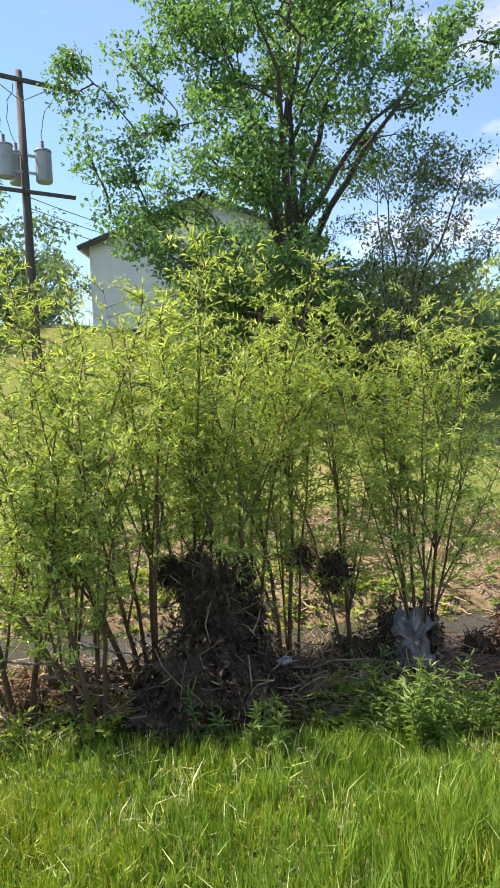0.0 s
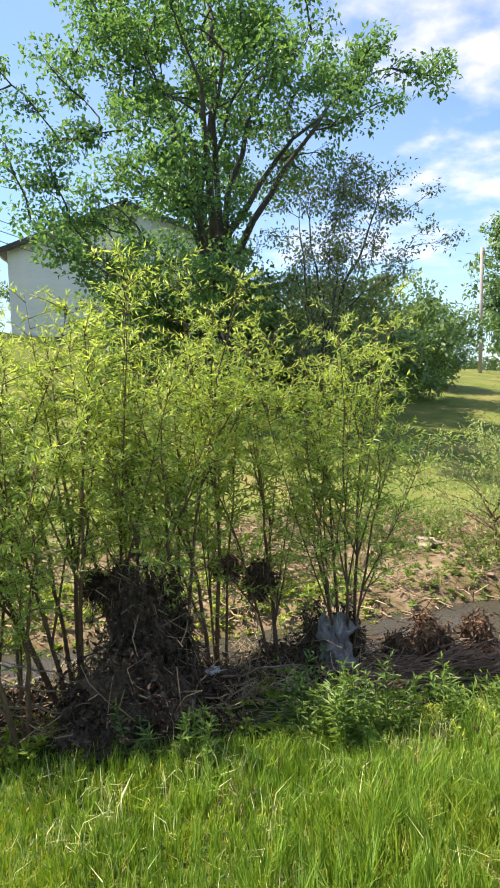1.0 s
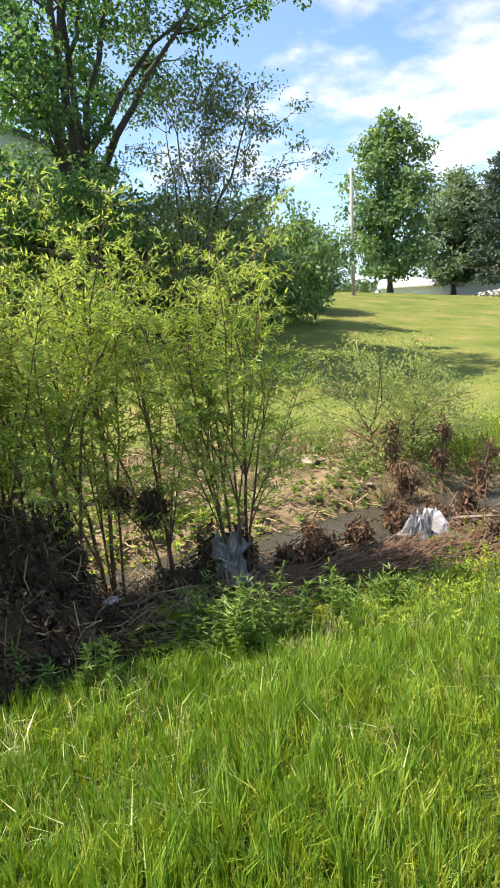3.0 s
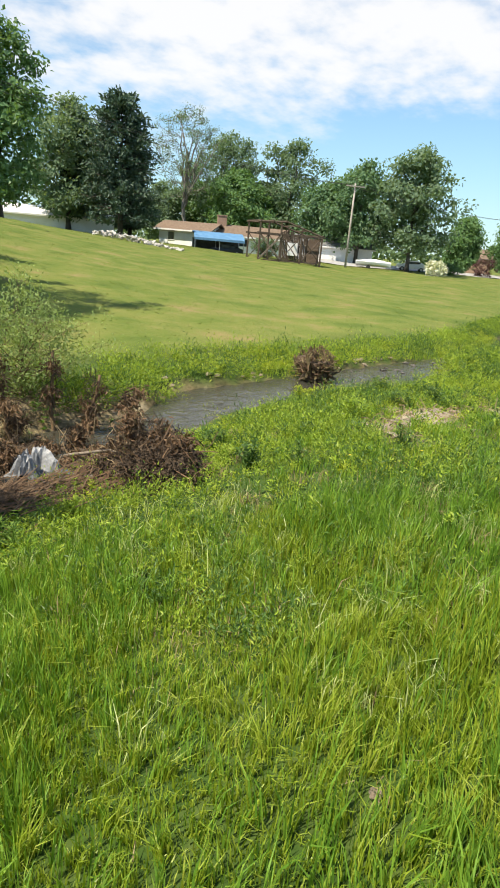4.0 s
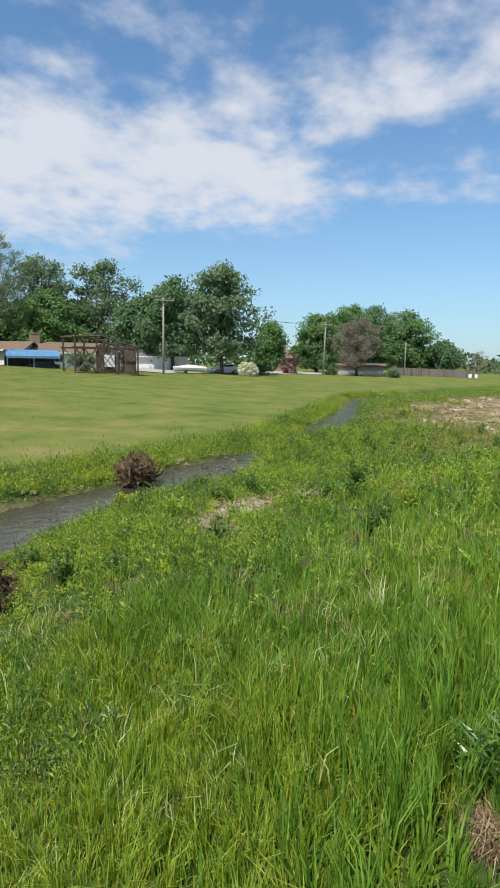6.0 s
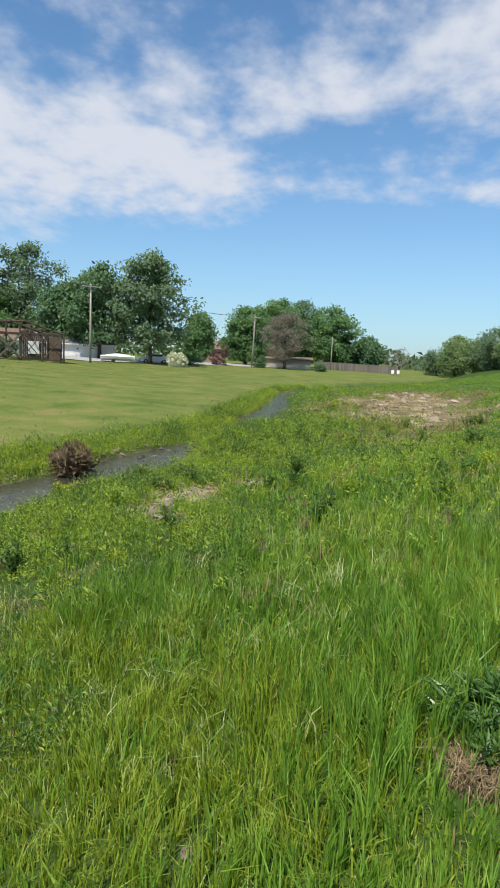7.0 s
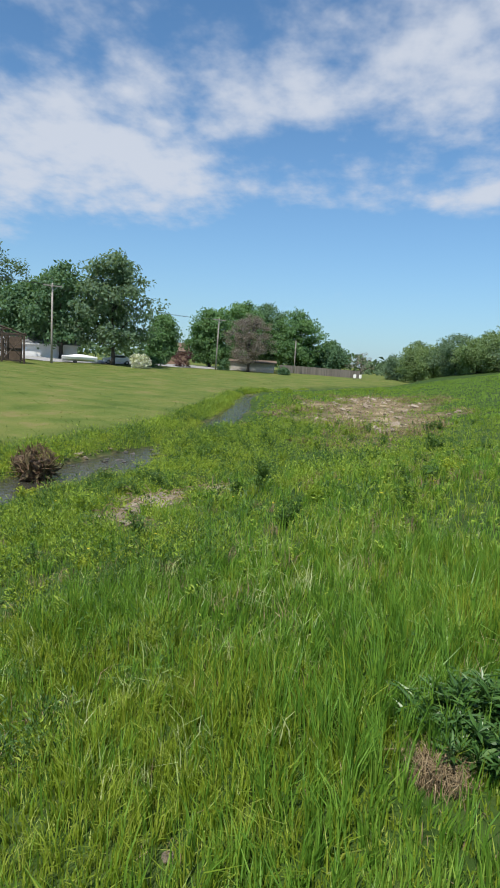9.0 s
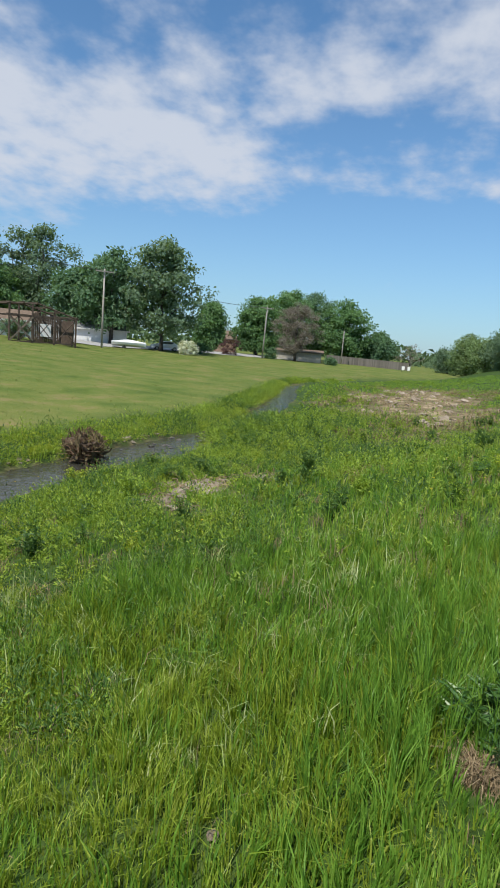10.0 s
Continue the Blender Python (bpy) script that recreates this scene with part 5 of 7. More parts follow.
def timber_frame(place, rz):
    """The open frame of an old truss: posts, cross braces and a low gabled top."""
    ob = thing("open_frame_shed", place, "rusty brown open truss frame with crossed braces and no walls", "shed", rz=rz)
    w, d, h = 7.6, 4.5, 3.0
    for y in (-d / 2, d / 2):
        xs = np.linspace(-w / 2, w / 2, 4)
        for x in xs:
            top = h + (1.25 if x < -0.1 * w else 0.75 if x < 0.3 * w else 0.0)
            part("post", Geo().box((x, y, top / 2 - 0.2), (0.18, 0.18, top + 0.4), bevel=0.02), "rusty_steel", ob)
        for a, b in zip(xs[:-1], xs[1:]):
            for z0, z1 in ((0.1, h), (h, 0.1)):
                part("brace", Geo().tube([(a, y, z0), (b, y, z1)], 0.055, 5), "rusty_steel", ob)
        part("top_beam", Geo().box((0, y, h), (w + 0.6, 0.16, 0.18)), "rusty_steel", ob)
        part("sill_beam", Geo().box((0, y, 0.12), (w + 0.2, 0.14, 0.14)), "rusty_steel", ob)
        part("rafter", Geo().tube([(-w / 2 - 0.3, y, h + 1.2), (-0.08 * w, y, h + 1.35)], 0.1, 5), "rusty_steel", ob)
        part("rafter", Geo().tube([(-0.08 * w, y, h + 1.35), (w / 2 + 0.3, y, h)], 0.1, 5), "rusty_steel", ob)
    for x in np.linspace(-w / 2, w / 2, 6):
        z = h + float(np.interp(x, (-w / 2 - 0.3, -0.08 * w, w / 2 + 0.3), (1.2, 1.35, 0.0)))
        part("purlin", Geo().box((x, 0, z + 0.1), (0.14, d + 0.5, 0.14)), "rusty_steel", ob)
    # the closed end: upright boards behind, a pale sheet leaning on them, and pale braces in the open bay
    rng = np.random.default_rng(17)
    for k in range(15):
        x = w * 0.06 + k * 0.225
        top = h + float(np.interp(x, (-0.08 * w, w / 2 + 0.3), (1.3, 0.0))) - rng.uniform(0.05, 0.7)
        part("board", Geo().box((x, d / 2 - 0.14, top / 2 - 0.1), (0.19, 0.03, top + 0.2), rz=rng.uniform(-3, 3)), "rusty_steel", ob)
    for k in range(13):
        y = -d / 2 + 0.4 + k * 0.29
        part("board", Geo().box((w / 2 - 0.1, y, h / 2 - 0.1), (0.03, 0.24, h + rng.uniform(-0.5, 0.2))), "rusty_steel", ob)
    part("panel", Geo().box((w * 0.24, d / 2 - 0.3, 1.5), (1.3, 0.05, 1.5), rx=-6), "white_trim", ob, "pale sheet leaning inside")
    for z0, z1 in ((0.2, h * 0.95), (h * 0.9, 0.3)):
        part("brace", Geo().box((-w * 0.33, -d / 2 - 0.14, (z0 + z1) / 2), (0.16, 0.06, math.hypot(w / 3, z1 - z0)), ry=math.degrees(math.atan2(w / 3, z1 - z0))), "driftwood", ob, "pale wooden brace")


timber_frame(at(54.9, 76), -35)

# the white-roofed building and other low ones behind the pines
p = at(35.0, 96)
gable_house("white_building", (p[0], p[1], gz(p[0], p[1]) - 0.4), 16, 8, 2.0, 1.1, "low white building with a pale metal roof behind the trees", rz=-35, wall="white_siding", roof="white_trim", ridge="x")
p = at(78.6, 127)
gable_house("roadside_house", (p[0], p[1], -0.25), 9, 7, 1.7, 0.4, "low cream outbuilding with a low brown roof behind the purple tree", rz=-80, wall="cream_wall", roof="brown_roof", ridge="x")
p = at(59.3, 104)
gable_house("street_house", (p[0], p[1], 0.2), 12, 7, 2.4, 1.4, "low pale house behind the street trees", rz=-60, wall="white_siding", roof="grey_roof", ridge="x")
p = at(70.8, 150)
gable_house("brick_house", (p[0], p[1], -0.2), 9, 7, 3.4, 1.8, "distant tan brick house at the end of the street", rz=-70, wall="brick", roof="brown_roof", ridge="x")


def road():
    g = Geo()
    az = np.linspace(56, 79, 40)
    d0 = np.interp(az, (56, 60, 75, 84), (88, 87, 120, 128))
    rows = []
    for k, add in enumerate((0, 6, 13)):
        x, y = (d0 + add) * np.sin(np.radians(az)), (d0 + add) * np.cos(np.radians(az))
        rows.append(np.stack([x, y, ground_z(x, y) + 0.06 + 0.14 * k], -1))
    v = np.concatenate(rows)
    i = np.arange(39)
    g.add(v, np.concatenate([np.stack([i + 40 * k, i + 1 + 40 * k, i + 41 + 40 * k, i + 40 + 40 * k], -1) for k in range(2)]))
    tagged(part("road", g, "asphalt"), "pale asphalt road along the far side of the meadow", "road", kind="structure")


road()


def board_fence():
    ob = thing("board_fence", (0, 0, 0), "weathered grey board fence behind the meadow", "fence")
    a0, a1, n = 81.2, 88.6, 100
    me = Geo().box((0, 0, 0.75), (0.2, 0.03, 1.8)).mesh("board")
    for k in range(n):
        x, y, z = at(a0 + (a1 - a0) * k / n, 136)
        b = part("board", me, "fence_wood", ob)
        b.matrix_basis = pose(x, y, z, 0, 0, -(a0 + (a1 - a0) * k / n))
    return ob


board_fence()

# ---- flood debris, driftwood, stones and rubbish along the creek ----


def lump(seed, size, rough=0.25, sub=3):
    """An uneven rounded mass."""
    bm = bmesh.new()
    bmesh.ops.create_icosphere(bm, subdivisions=sub, radius=1.0)
    off = Vector((seed * 3.7, seed * 1.9, seed * 0.7))
    for v in bm.verts:
        k = 1 + rough * 2 * noise.noise(v.co * 1.6 + off) + rough * noise.noise(v.co * 4.2 + off)
        v.co = Vector((v.co.x * size[0] * k, v.co.y * size[1] * k, v.co.z * size[2] * k))
    return Geo().bm(bm)


def strands(g, rng, n, size, centre=(0, 0, 0), length=0.45, r=0.006, droop=0.5, shell=0.75):
    """Matted stalks that hang on and stick out of a mass."""
    for _ in range(n):
        d = rnd_dirs(rng, 1)[0]
        p = np.array(centre) + d * np.array(size) * rng.uniform(shell, 1.08)
        t = rnd_dirs(rng, 1)[0] + 0.35 * d + np.array((0, 0, -droop))
        t /= np.linalg.norm(t)
        ln = length * rng.uniform(0.4, 1.3)
        q = p + t * ln
        g.tube(np.array([p, (p + q) / 2 + rng.normal(size=3) * ln * 0.12, q]), r * rng.uniform(0.6, 1.7), 3, cap=False)


def debris_heap(place, size, label, seed, n=220, tint="straw", lift=0.35, group="flood debris heaps"):
    ob = thing("debris_heap", place, label, "debris", group)
    rng = np.random.default_rng(seed)
    g = lump(seed, tuple(0.66 * q for q in size), 0.5, 3)
    g.v = [v + np.array((0, 0, size[2] * lift)) for v in g.v]
    part("matted_core", g, "debris", ob)
    s = Geo()
    strands(s, rng, int(n * 1.4), size, (0, 0, size[2] * lift), 0.20, 0.003, 0.9)
    part("dark_tangle", s, "debris", ob)["kind"] = "stuff"
    m = n * 15
    d = rnd_dirs(rng, m)
    ragged = 1 + 0.28 * np.sin(3 * np.arctan2(d[:, 1], d[:, 0]) + 4 * d[:, 2] + seed) + 0.15 * np.sin(9 * d[:, 0] + 7 * d[:, 2])
    pos = np.array((0, 0, size[2] * lift)) + d * np.array(size) * (ragged * rng.uniform(0.62, 1.1, m))[:, None]
    L = rng.uniform(0.03, 0.085, m)
    lf = Geo()
    lf.leaves(pos, rnd_dirs(rng, m) + np.array((0, 0, -0.8)), d + 0.7 * rnd_dirs(rng, m), L, L * rng.uniform(0.2, 0.6, m))
    part("dead_leaf_mat", lf, "debris" if rng.random() < 0.7 else "dead_leaf", ob)["kind"] = "stuff"
    s = Geo()
    strands(s, rng, n // 4, size, (0, 0, size[2] * lift), 0.36, 0.004, 0.2, 0.9)
    part("dry_tangle", s, tint, ob)["kind"] = "stuff"
    return ob


HEAPS = (
    # heading, distance, lift, size
    (-4.8, 5.05, 0.0, (0.56, 0.40, 0.66)),
    (-8.2, 5.15, 0.0, (0.40, 0.32, 0.34)),
    (-4.0, 4.72, 0.0, (0.62, 0.30, 0.34)),
    (-1.2, 5.25, 0.0, (0.40, 0.30, 0.38)),
    (-1.4, 5.55, 0.35, (0.20, 0.18, 0.60)),
    (-4.4, 5.3, 0.65, (0.24, 0.20, 0.48)),
    (-5.6, 5.6, 1.05, (0.12, 0.12, 0.22)),
    (3.2, 5.7, 0.0, (0.36, 0.3, 0.24)),
    (12.6, 6.1, 0.10, (0.20, 0.18, 0.46)),
    (15.4, 6.2, 0.25, (0.15, 0.15, 0.36)),
    (9.2, 6.5, 0.0, (0.34, 0.28, 0.22)),
    (-15.5, 5.7, 0.0, (0.34, 0.30, 0.16)),
    (-21.0, 5.7, 0.0, (0.34, 0.30, 0.16)),
)
for k, (az, d, up, size) in enumerate(HEAPS):
    debris_heap(at(az, d, up), size, "dark matted flood debris caught round the willow stems", 300 + k, int(420 * max(size)))
for k, (az, d, up, size) in enumerate(((7.3, 6.3, 1.05, (0.14, 0.13, 0.17)), (4.2, 6.6, 1.15, (0.13, 0.13, 0.10)), (-8.0, 5.9, 1.15, (0.09, 0.09, 0.12)))):
    debris_heap(at(az, d, up), size, "dark clump of flood debris hanging in the willow branches", 330 + k, 120)


def snag(place, h, seed, label, lean=(0.1, 0.0)):
    """A broken stem that stands in the water, hung with dead leaves."""
    ob = thing("debris_snag", place, label, "debris", "debris snags")
    rng = np.random.default_rng(seed)
    path = bend((0, 0, -0.35), (lean[0], lean[1], h), rng, 6, 0.12)
    part("stem", Geo().tube(path, np.linspace(0.04, 0.02, 6), 6), "willow_bark", ob, smooth=True)
    s, lf = Geo(), Geo()
    strands(s, rng, 90, (0.11, 0.11, h * 0.36), (lean[0] * 0.6, lean[1] * 0.6, h * 0.66), 0.18, 0.004, 0.5)
    part("stalk_tangle", s, "debris", ob)["kind"] = "stuff"
    n = 420
    lumpy = np.stack([np.array((lean[0] * f, lean[1] * f, h * f)) + rng.normal(size=3) * 0.05 for f in rng.uniform(0.3, 1.0, 6)])
    pos = lumpy[rng.integers(0, 6, n)] + rnd_dirs(rng, n) * np.array((0.14, 0.14, 0.12)) * (rng.random(n) ** 0.5)[:, None]
    L = rng.uniform(0.04, 0.10, n)
    lf.leaves(pos, rnd_dirs(rng, n) + np.array((0, 0, -0.9)), rnd_dirs(rng, n), L, L * 0.4)
    part("dead_leaf_mat", lf, "dead_leaf", ob)["kind"] = "stuff"


for k, (az, d, h, lx) in enumerate(((30.8, 9.7, 0.85, -0.1), (34.8, 9.6, 1.2, 0.05), (37.5, 9.4, 1.0, 0.35), (40.6, 9.0, 0.9, 0.4), (32.6, 9.0, 0.75, -0.25), (36.0, 8.6, 0.5, 0.3), (40.0, 8.0, 0.45, 0.25), (19.5, 6.6, 0.4, 0.1), (24.5, 6.9, 0.45, -0.1), (42.0, 7.7, 0.5, 0.1), (21.8, 7.2, 0.5, 0.15), (26.8, 7.3, 0.4, 0.1), (28.4, 6.8, 0.45, -0.2), (22.8, 6.6, 0.55, 0.05), (29.8, 7.9, 0.5, 0.2))):
    snag(at(az, d), h, 350 + k, "broken brown stem hung with dead flood leaves in the creek", (lx, 0.0))
debris_heap(at(43.2, 7.4), (0.34, 0.28, 0.26), "brown heap of dead leaves and stalks on the creek bank", 371, 160)
debris_heap(at(41.0, 7.2), (0.36, 0.26, 0.18), "brown heap of dead leaves and stalks on the creek bank", 372, 160)
for k, (az, d, size) in enumerate(((44.6, 6.6, (0.42, 0.30, 0.30)), (46.8, 6.35, (0.40, 0.28, 0.24)), (45.4, 7.1, (0.36, 0.26, 0.34)))):
    debris_heap(at(az, d), size, "brown heap of dead leaves and stalks on the creek bank", 381 + k, 190, "dead_leaf")
for k, (az, d, h) in enumerate(((44.2, 7.2, 0.62), (45.8, 6.9, 0.5), (47.6, 6.6, 0.42), (43.4, 7.7, 0.7))):
    snag(at(az, d), h, 385 + k, "broken brown stem hung with dead flood leaves on the bank", (0.12 - 0.1 * k, 0.0))
debris_heap(at(33.5, 8.6), (0.5, 0.34, 0.2), "brown heap of dead leaves and sticks lodged in the creek", 373, 200)
debris_heap(at(38.5, 8.2), (0.5, 0.34, 0.2), "brown heap of dead leaves and sticks lodged in the creek", 374, 200)


def root_stump(place):
    """A torn-out root ball, a ragged mass of upright roots on the edge of the water."""
    ob = thing("root_stump", place, "brown torn-out root ball with ragged upright roots at the water's edge", "stump")
    rng = np.random.default_rng(77)
    core = lump(7, (0.24, 0.22, 0.32), 0.6)
    core.v = [v + np.array((0, 0, 0.30)) for v in core.v]
    part("root_ball", core, "debris", ob)
    for k in range(150):
        a = rng.uniform(0, 2 * np.pi)
        low = k < 45
        p = np.array((math.cos(a), math.sin(a), 0)) * rng.uniform(0.05, 0.24) + np.array((0, 0, rng.uniform(0.0, 0.35)))
        out = rng.uniform(0.25, 0.52) if low else rng.uniform(0.12, 0.36)
        top = rng.uniform(0.2, 0.98)
        if not low:
            out = 0.46 * math.sqrt(max(0.05, 1 - (top / 0.95) ** 2)) * rng.uniform(0.5, 1.25)
        q = np.array((math.cos(a) * out, math.sin(a) * out, rng.uniform(-0.12, 0.2) if low else top))
        part("root", Geo().tube(bend(p, q, rng, 4, 0.25), np.linspace(0.022, 0.008, 4) * rng.uniform(0.7, 1.5), 4, cap=False), "root_bark", ob)
    s = Geo()
    strands(s, rng, 420, (0.34, 0.32, 0.42), (0, 0, 0.38), 0.2, 0.006, -0.5, 0.6)
    part("root_fibre", s, "dead_leaf", ob)["kind"] = "stuff"
    return ob


bx, by = 12.7, 7.65
root_stump((bx, by, WATER_Z + 0.02)).scale = (1.35, 1.35, 0.86)


def stick(p, q, r, seed, mat="driftwood", label="pale grey driftwood branch lying across the creek edge"):
    rng = np.random.default_rng(seed)
    c = (np.array(p) + np.array(q)) / 2
    ob = thing("driftwood_branch", tuple(c), label, "branch", "driftwood branches")
    ln = bend(np.array(p) - c, np.array(q) - c, rng, 8, 0.10)
    part("stem", Geo().tube(ln, np.linspace(r, r * 0.35, 8), 6), mat, ob, smooth=True)
    for k in range(3):
        b = ln[rng.integers(2, 7)]
        part("twig", Geo().tube(bend(b, b + rnd_dirs(rng, 1)[0] * np.array((0.3, 0.3, 0.15)) + np.array((0, 0, 0.05)), rng, 4, 0.1), np.linspace(r * 0.4, r * 0.12, 4), 4), mat, ob)


for k, (a0, d0, a1, d1, r, up) in enumerate(((2.5, 5.6, 13.0, 6.0, 0.014, 0.22), (12, 6.0, 22.5, 6.5, 0.012, 0.25), (1.0, 5.3, 9.0, 5.7, 0.012, 0.1), (-20, 5.2, -10.0, 4.95, 0.014, 0.40), (-26, 5.4, -11, 5.1, 0.013, 0.6),
                                             (-17, 5.3, -9, 5.0, 0.010, 0.65), (30, 7.0, 39, 7.6, 0.022, 0.1), (36, 8.2, 43, 7.4, 0.026, 0.22), (22, 6.4, 34, 6.6, 0.015, 0.1), (26, 6.9, 38, 6.8, 0.016, 0.12), (34, 7.4, 44.5, 6.7, 0.03, 0.08), (17, 6.5, 27, 7.1, 0.014, 0.18), (20, 7.2, 31, 6.9, 0.012, 0.2), (23, 6.5, 30, 7.6, 0.013, 0.25))):
    stick(at(a0, d0, up), at(a1, d1, up * 0.7), r, 400 + k)


def reed_raft():
    """Flattened dead stalks, matted along the near edge of the water."""
    rng = np.random.default_rng(9)
    g = Geo()
    for _ in range(950):
        az = rng.uniform(15, 41)
        d = np.interp(az, (15, 30, 41), (6.1, 6.5, 6.85)) + rng.normal() * 0.42
        p = np.array(at(az, d, 0.05 + 0.10 * rng.random()))
        p[2] = max(p[2], WATER_Z + 0.02 + 0.08 * rng.random())
        a = radians(rng.normal(12, 22))
        ln = rng.uniform(0.15, 0.6)
        q = p + np.array((math.cos(a) * ln, math.sin(a) * ln, rng.normal() * 0.05))
        g.tube(np.array([p, (p + q) / 2 + rng.normal(size=3) * 0.02, q]), rng.uniform(0.003, 0.008), 3, cap=False)
    tagged(part("reed_raft", g, "dead_leaf"), "matted raft of dead brown reeds along the water", "reeds", kind="stuff")
    g = Geo()
    for _ in range(1300):
        az = rng.uniform(-26, 18)
        p = np.array(at(az, rng.uniform(4.9, 6.6), 0.03 + 0.25 * rng.random() ** 2))
        a = rng.uniform(0, 2 * np.pi)
        ln = rng.uniform(0.1, 0.45)
        q = p + np.array((math.cos(a) * ln, math.sin(a) * ln * 0.6, rng.normal() * 0.09))
        g.tube(np.array([p, (p + q) / 2 + rng.normal(size=3) * 0.03, q]), rng.uniform(0.003, 0.007), 3, cap=False)
    tagged(part("twig_litter", g, "straw"), "dead stalks and twigs littering the ground under the willows", "twigs", kind="stuff")


reed_raft()


def bar_litter():
    rng = np.random.default_rng(19)
    g = Geo()
    k = 0
    while k < 1500:
        if rng.random() < 0.86:
            x, y = rng.uniform(20, 57), rng.uniform(-8, 5)
        else:
            x, y = rng.uniform(6.5, 13), rng.uniform(2.2, 4.7)
        if gravel_bar(x, y) < 0.3:
            continue
        k += 1
        p = np.array((x, y, gz(x, y) + 0.02 + 0.1 * rng.random()))
        a = rng.uniform(0, 2 * np.pi)
        far = 1 + x / 18
        q = p + np.array((math.cos(a), math.sin(a), rng.normal() * 0.35)) * rng.uniform(0.05, 0.18) * far ** 0.5
        g.tube(np.array([p, (p + q) / 2 + rng.normal(size=3) * 0.03, q]), rng.uniform(0.003, 0.007) * far ** 0.7, 3, cap=False)
    tagged(part("bar_litter", g, "straw"), "dry brown flood litter on the gravel bar", "litter", kind="stuff")


bar_litter()


def shoal_litter():
    rng = np.random.default_rng(23)
    g = Geo()
    k = 0
    while k < 5200:
        x, y = rng.uniform(-6, 9), rng.uniform(7.2, 13)
        if shoal(x, y) < 0.3 or wave(x * 1.1, y * 1.6, 1.4) + 0.5 * rng.normal() < -0.15:
            continue
        k += 1
        p = np.array((x, y, gz(x, y) + 0.01 + 0.05 * rng.random()))
        a = rng.uniform(0, 2 * np.pi)
        q = p + np.array((math.cos(a), math.sin(a), rng.normal() * 0.2)) * rng.uniform(0.08, 0.3)
        g.tube(np.array([p, (p + q) / 2 + rng.normal(size=3) * 0.02, q]), rng.uniform(0.004, 0.009), 3, cap=False)
    tagged(part("shoal_litter", g, "straw"), "dead stalks and sticks strewn over the sandy shoal", "litter", kind="stuff")


shoal_litter()
for az, d, h, sp, sd in ((28.8, 10.3, 2.1, 1.35, 97), (32.4, 10.9, 1.7, 1.1, 98)):
    tree("twiggy_shrub", at(az, d), "pale twiggy shrub with small grey-green leaves on the shoal", "shrub", "willow_bark", "sage_leaf", "twiggy shoal shrubs",
         seed=sd, height=h, spread=sp, trunk_r=0.028, base=0.05, clumps=130, per=36, leaf=0.07, clump_r=0.30, twigs=2, top=0.6, limbs=14, slim=0.35, fork=0.35)


def crumpled(name, place, size, mat, label, category, seed, rz=0.0):
    """A sheet of plastic, crumpled over a lump."""
    bm = bmesh.new()
    bmesh.ops.create_grid(bm, x_segments=22, y_segments=16, size=0.5)
    off = Vector((seed, seed * 2.3, 0))
    for v in bm.verts:
        p = Vector((v.co.x * 3, v.co.y * 3, 0)) + off
        z = noise.noise(p * 1.3) * 0.30 + abs(noise.noise(p * 3.1)) * 0.18 + 0.25 * (1 - 4 * (v.co.x ** 2 + v.co.y ** 2))
        v.co = Vector((v.co.x * size[0] * (1 + 0.7 * noise.noise(p * 1.4 + off)), v.co.y * size[1] * (1 + 0.6 * noise.noise(p * 1.7)), max(z, 0) * size[2]))
    ob = tagged(part(name, Geo().bm(bm), mat), label, category)
    md = ob.modifiers.new("thickness", "SOLIDIFY")
    md.thickness = 0.004
    ob.matrix_basis = pose(*place, 0, 0, rz)
    return ob


crumpled("plastic_bag", at(33.3, 7.85, 0.10), (0.66, 0.55, 1.1), "plastic", "crumpled silver-white plastic bag lodged at the water's edge", "plastic bag", 3, 20)
# small blue patch at the water, shaped as a crumpled sheet
crumpled("plastic_sheet", at(36.0, 7.7, 0.04), (0.36, 0.25, 0.4), "creek_blue", "small crumpled blue patch half in the water", "plastic sheet", 5, -10)
rag = crumpled("plastic_rag", at(15.2, 5.95, 0.28), (0.34, 0.54, 0.3), "grey_plastic", "grey torn plastic sheet hanging from a willow stem", "plastic sheet", 8, 0)
rag.matrix_basis = pose(*at(14.4, 5.95, 0.38), 80, 0, -14)
crumpled("plastic_scrap", at(4.6, 6.55, 1.0), (0.14, 0.10, 0.1), "plastic", "white scrap of plastic caught in the willow", "plastic sheet", 9, 0)
crumpled("plastic_scrap", at(2.5, 5.4, 0.35), (0.16, 0.10, 0.1), "plastic", "white scrap of plastic caught in the debris", "plastic sheet", 11, 30)


def stone_mesh(seed, mat="stone"):
    me = lump(seed, (1.0, 0.74, 0.42), 0.38, 2).mesh("stone")
    me.materials.append(M[mat])
    return me


STONES = [stone_mesh(k + 1) for k in range(5)]
WET = [stone_mesh(k + 11, "wet_stone") for k in range(3)]
rng = np.random.default_rng(31)


def scatter_stones(n, pick, lo, hi, label, group, name="stone", level=None):
    for k in range(n):
        x, y = pick()
        ob = new(name, STONES[int(rng.integers(5))] if level is None else WET[int(rng.integers(3))])
        s = float(rng.uniform(lo, hi) * (1.6 if rng.random() < 0.12 else 1))
        ob.matrix_basis = pose(x, y, (gz(x, y) + s * 0.15) if level is None else level, rng.uniform(-12, 12), rng.uniform(-12, 12), rng.uniform(0, 360)) @ Matrix.Diagonal((s, s, s, 1))
        tagged(ob, label, "stone", group)


def on_shoal():
    while True:
        x, y = rng.uniform(-5, 8), rng.uniform(7.6, 12.5)
        if shoal(x, y) > 0.5:
            return x, y


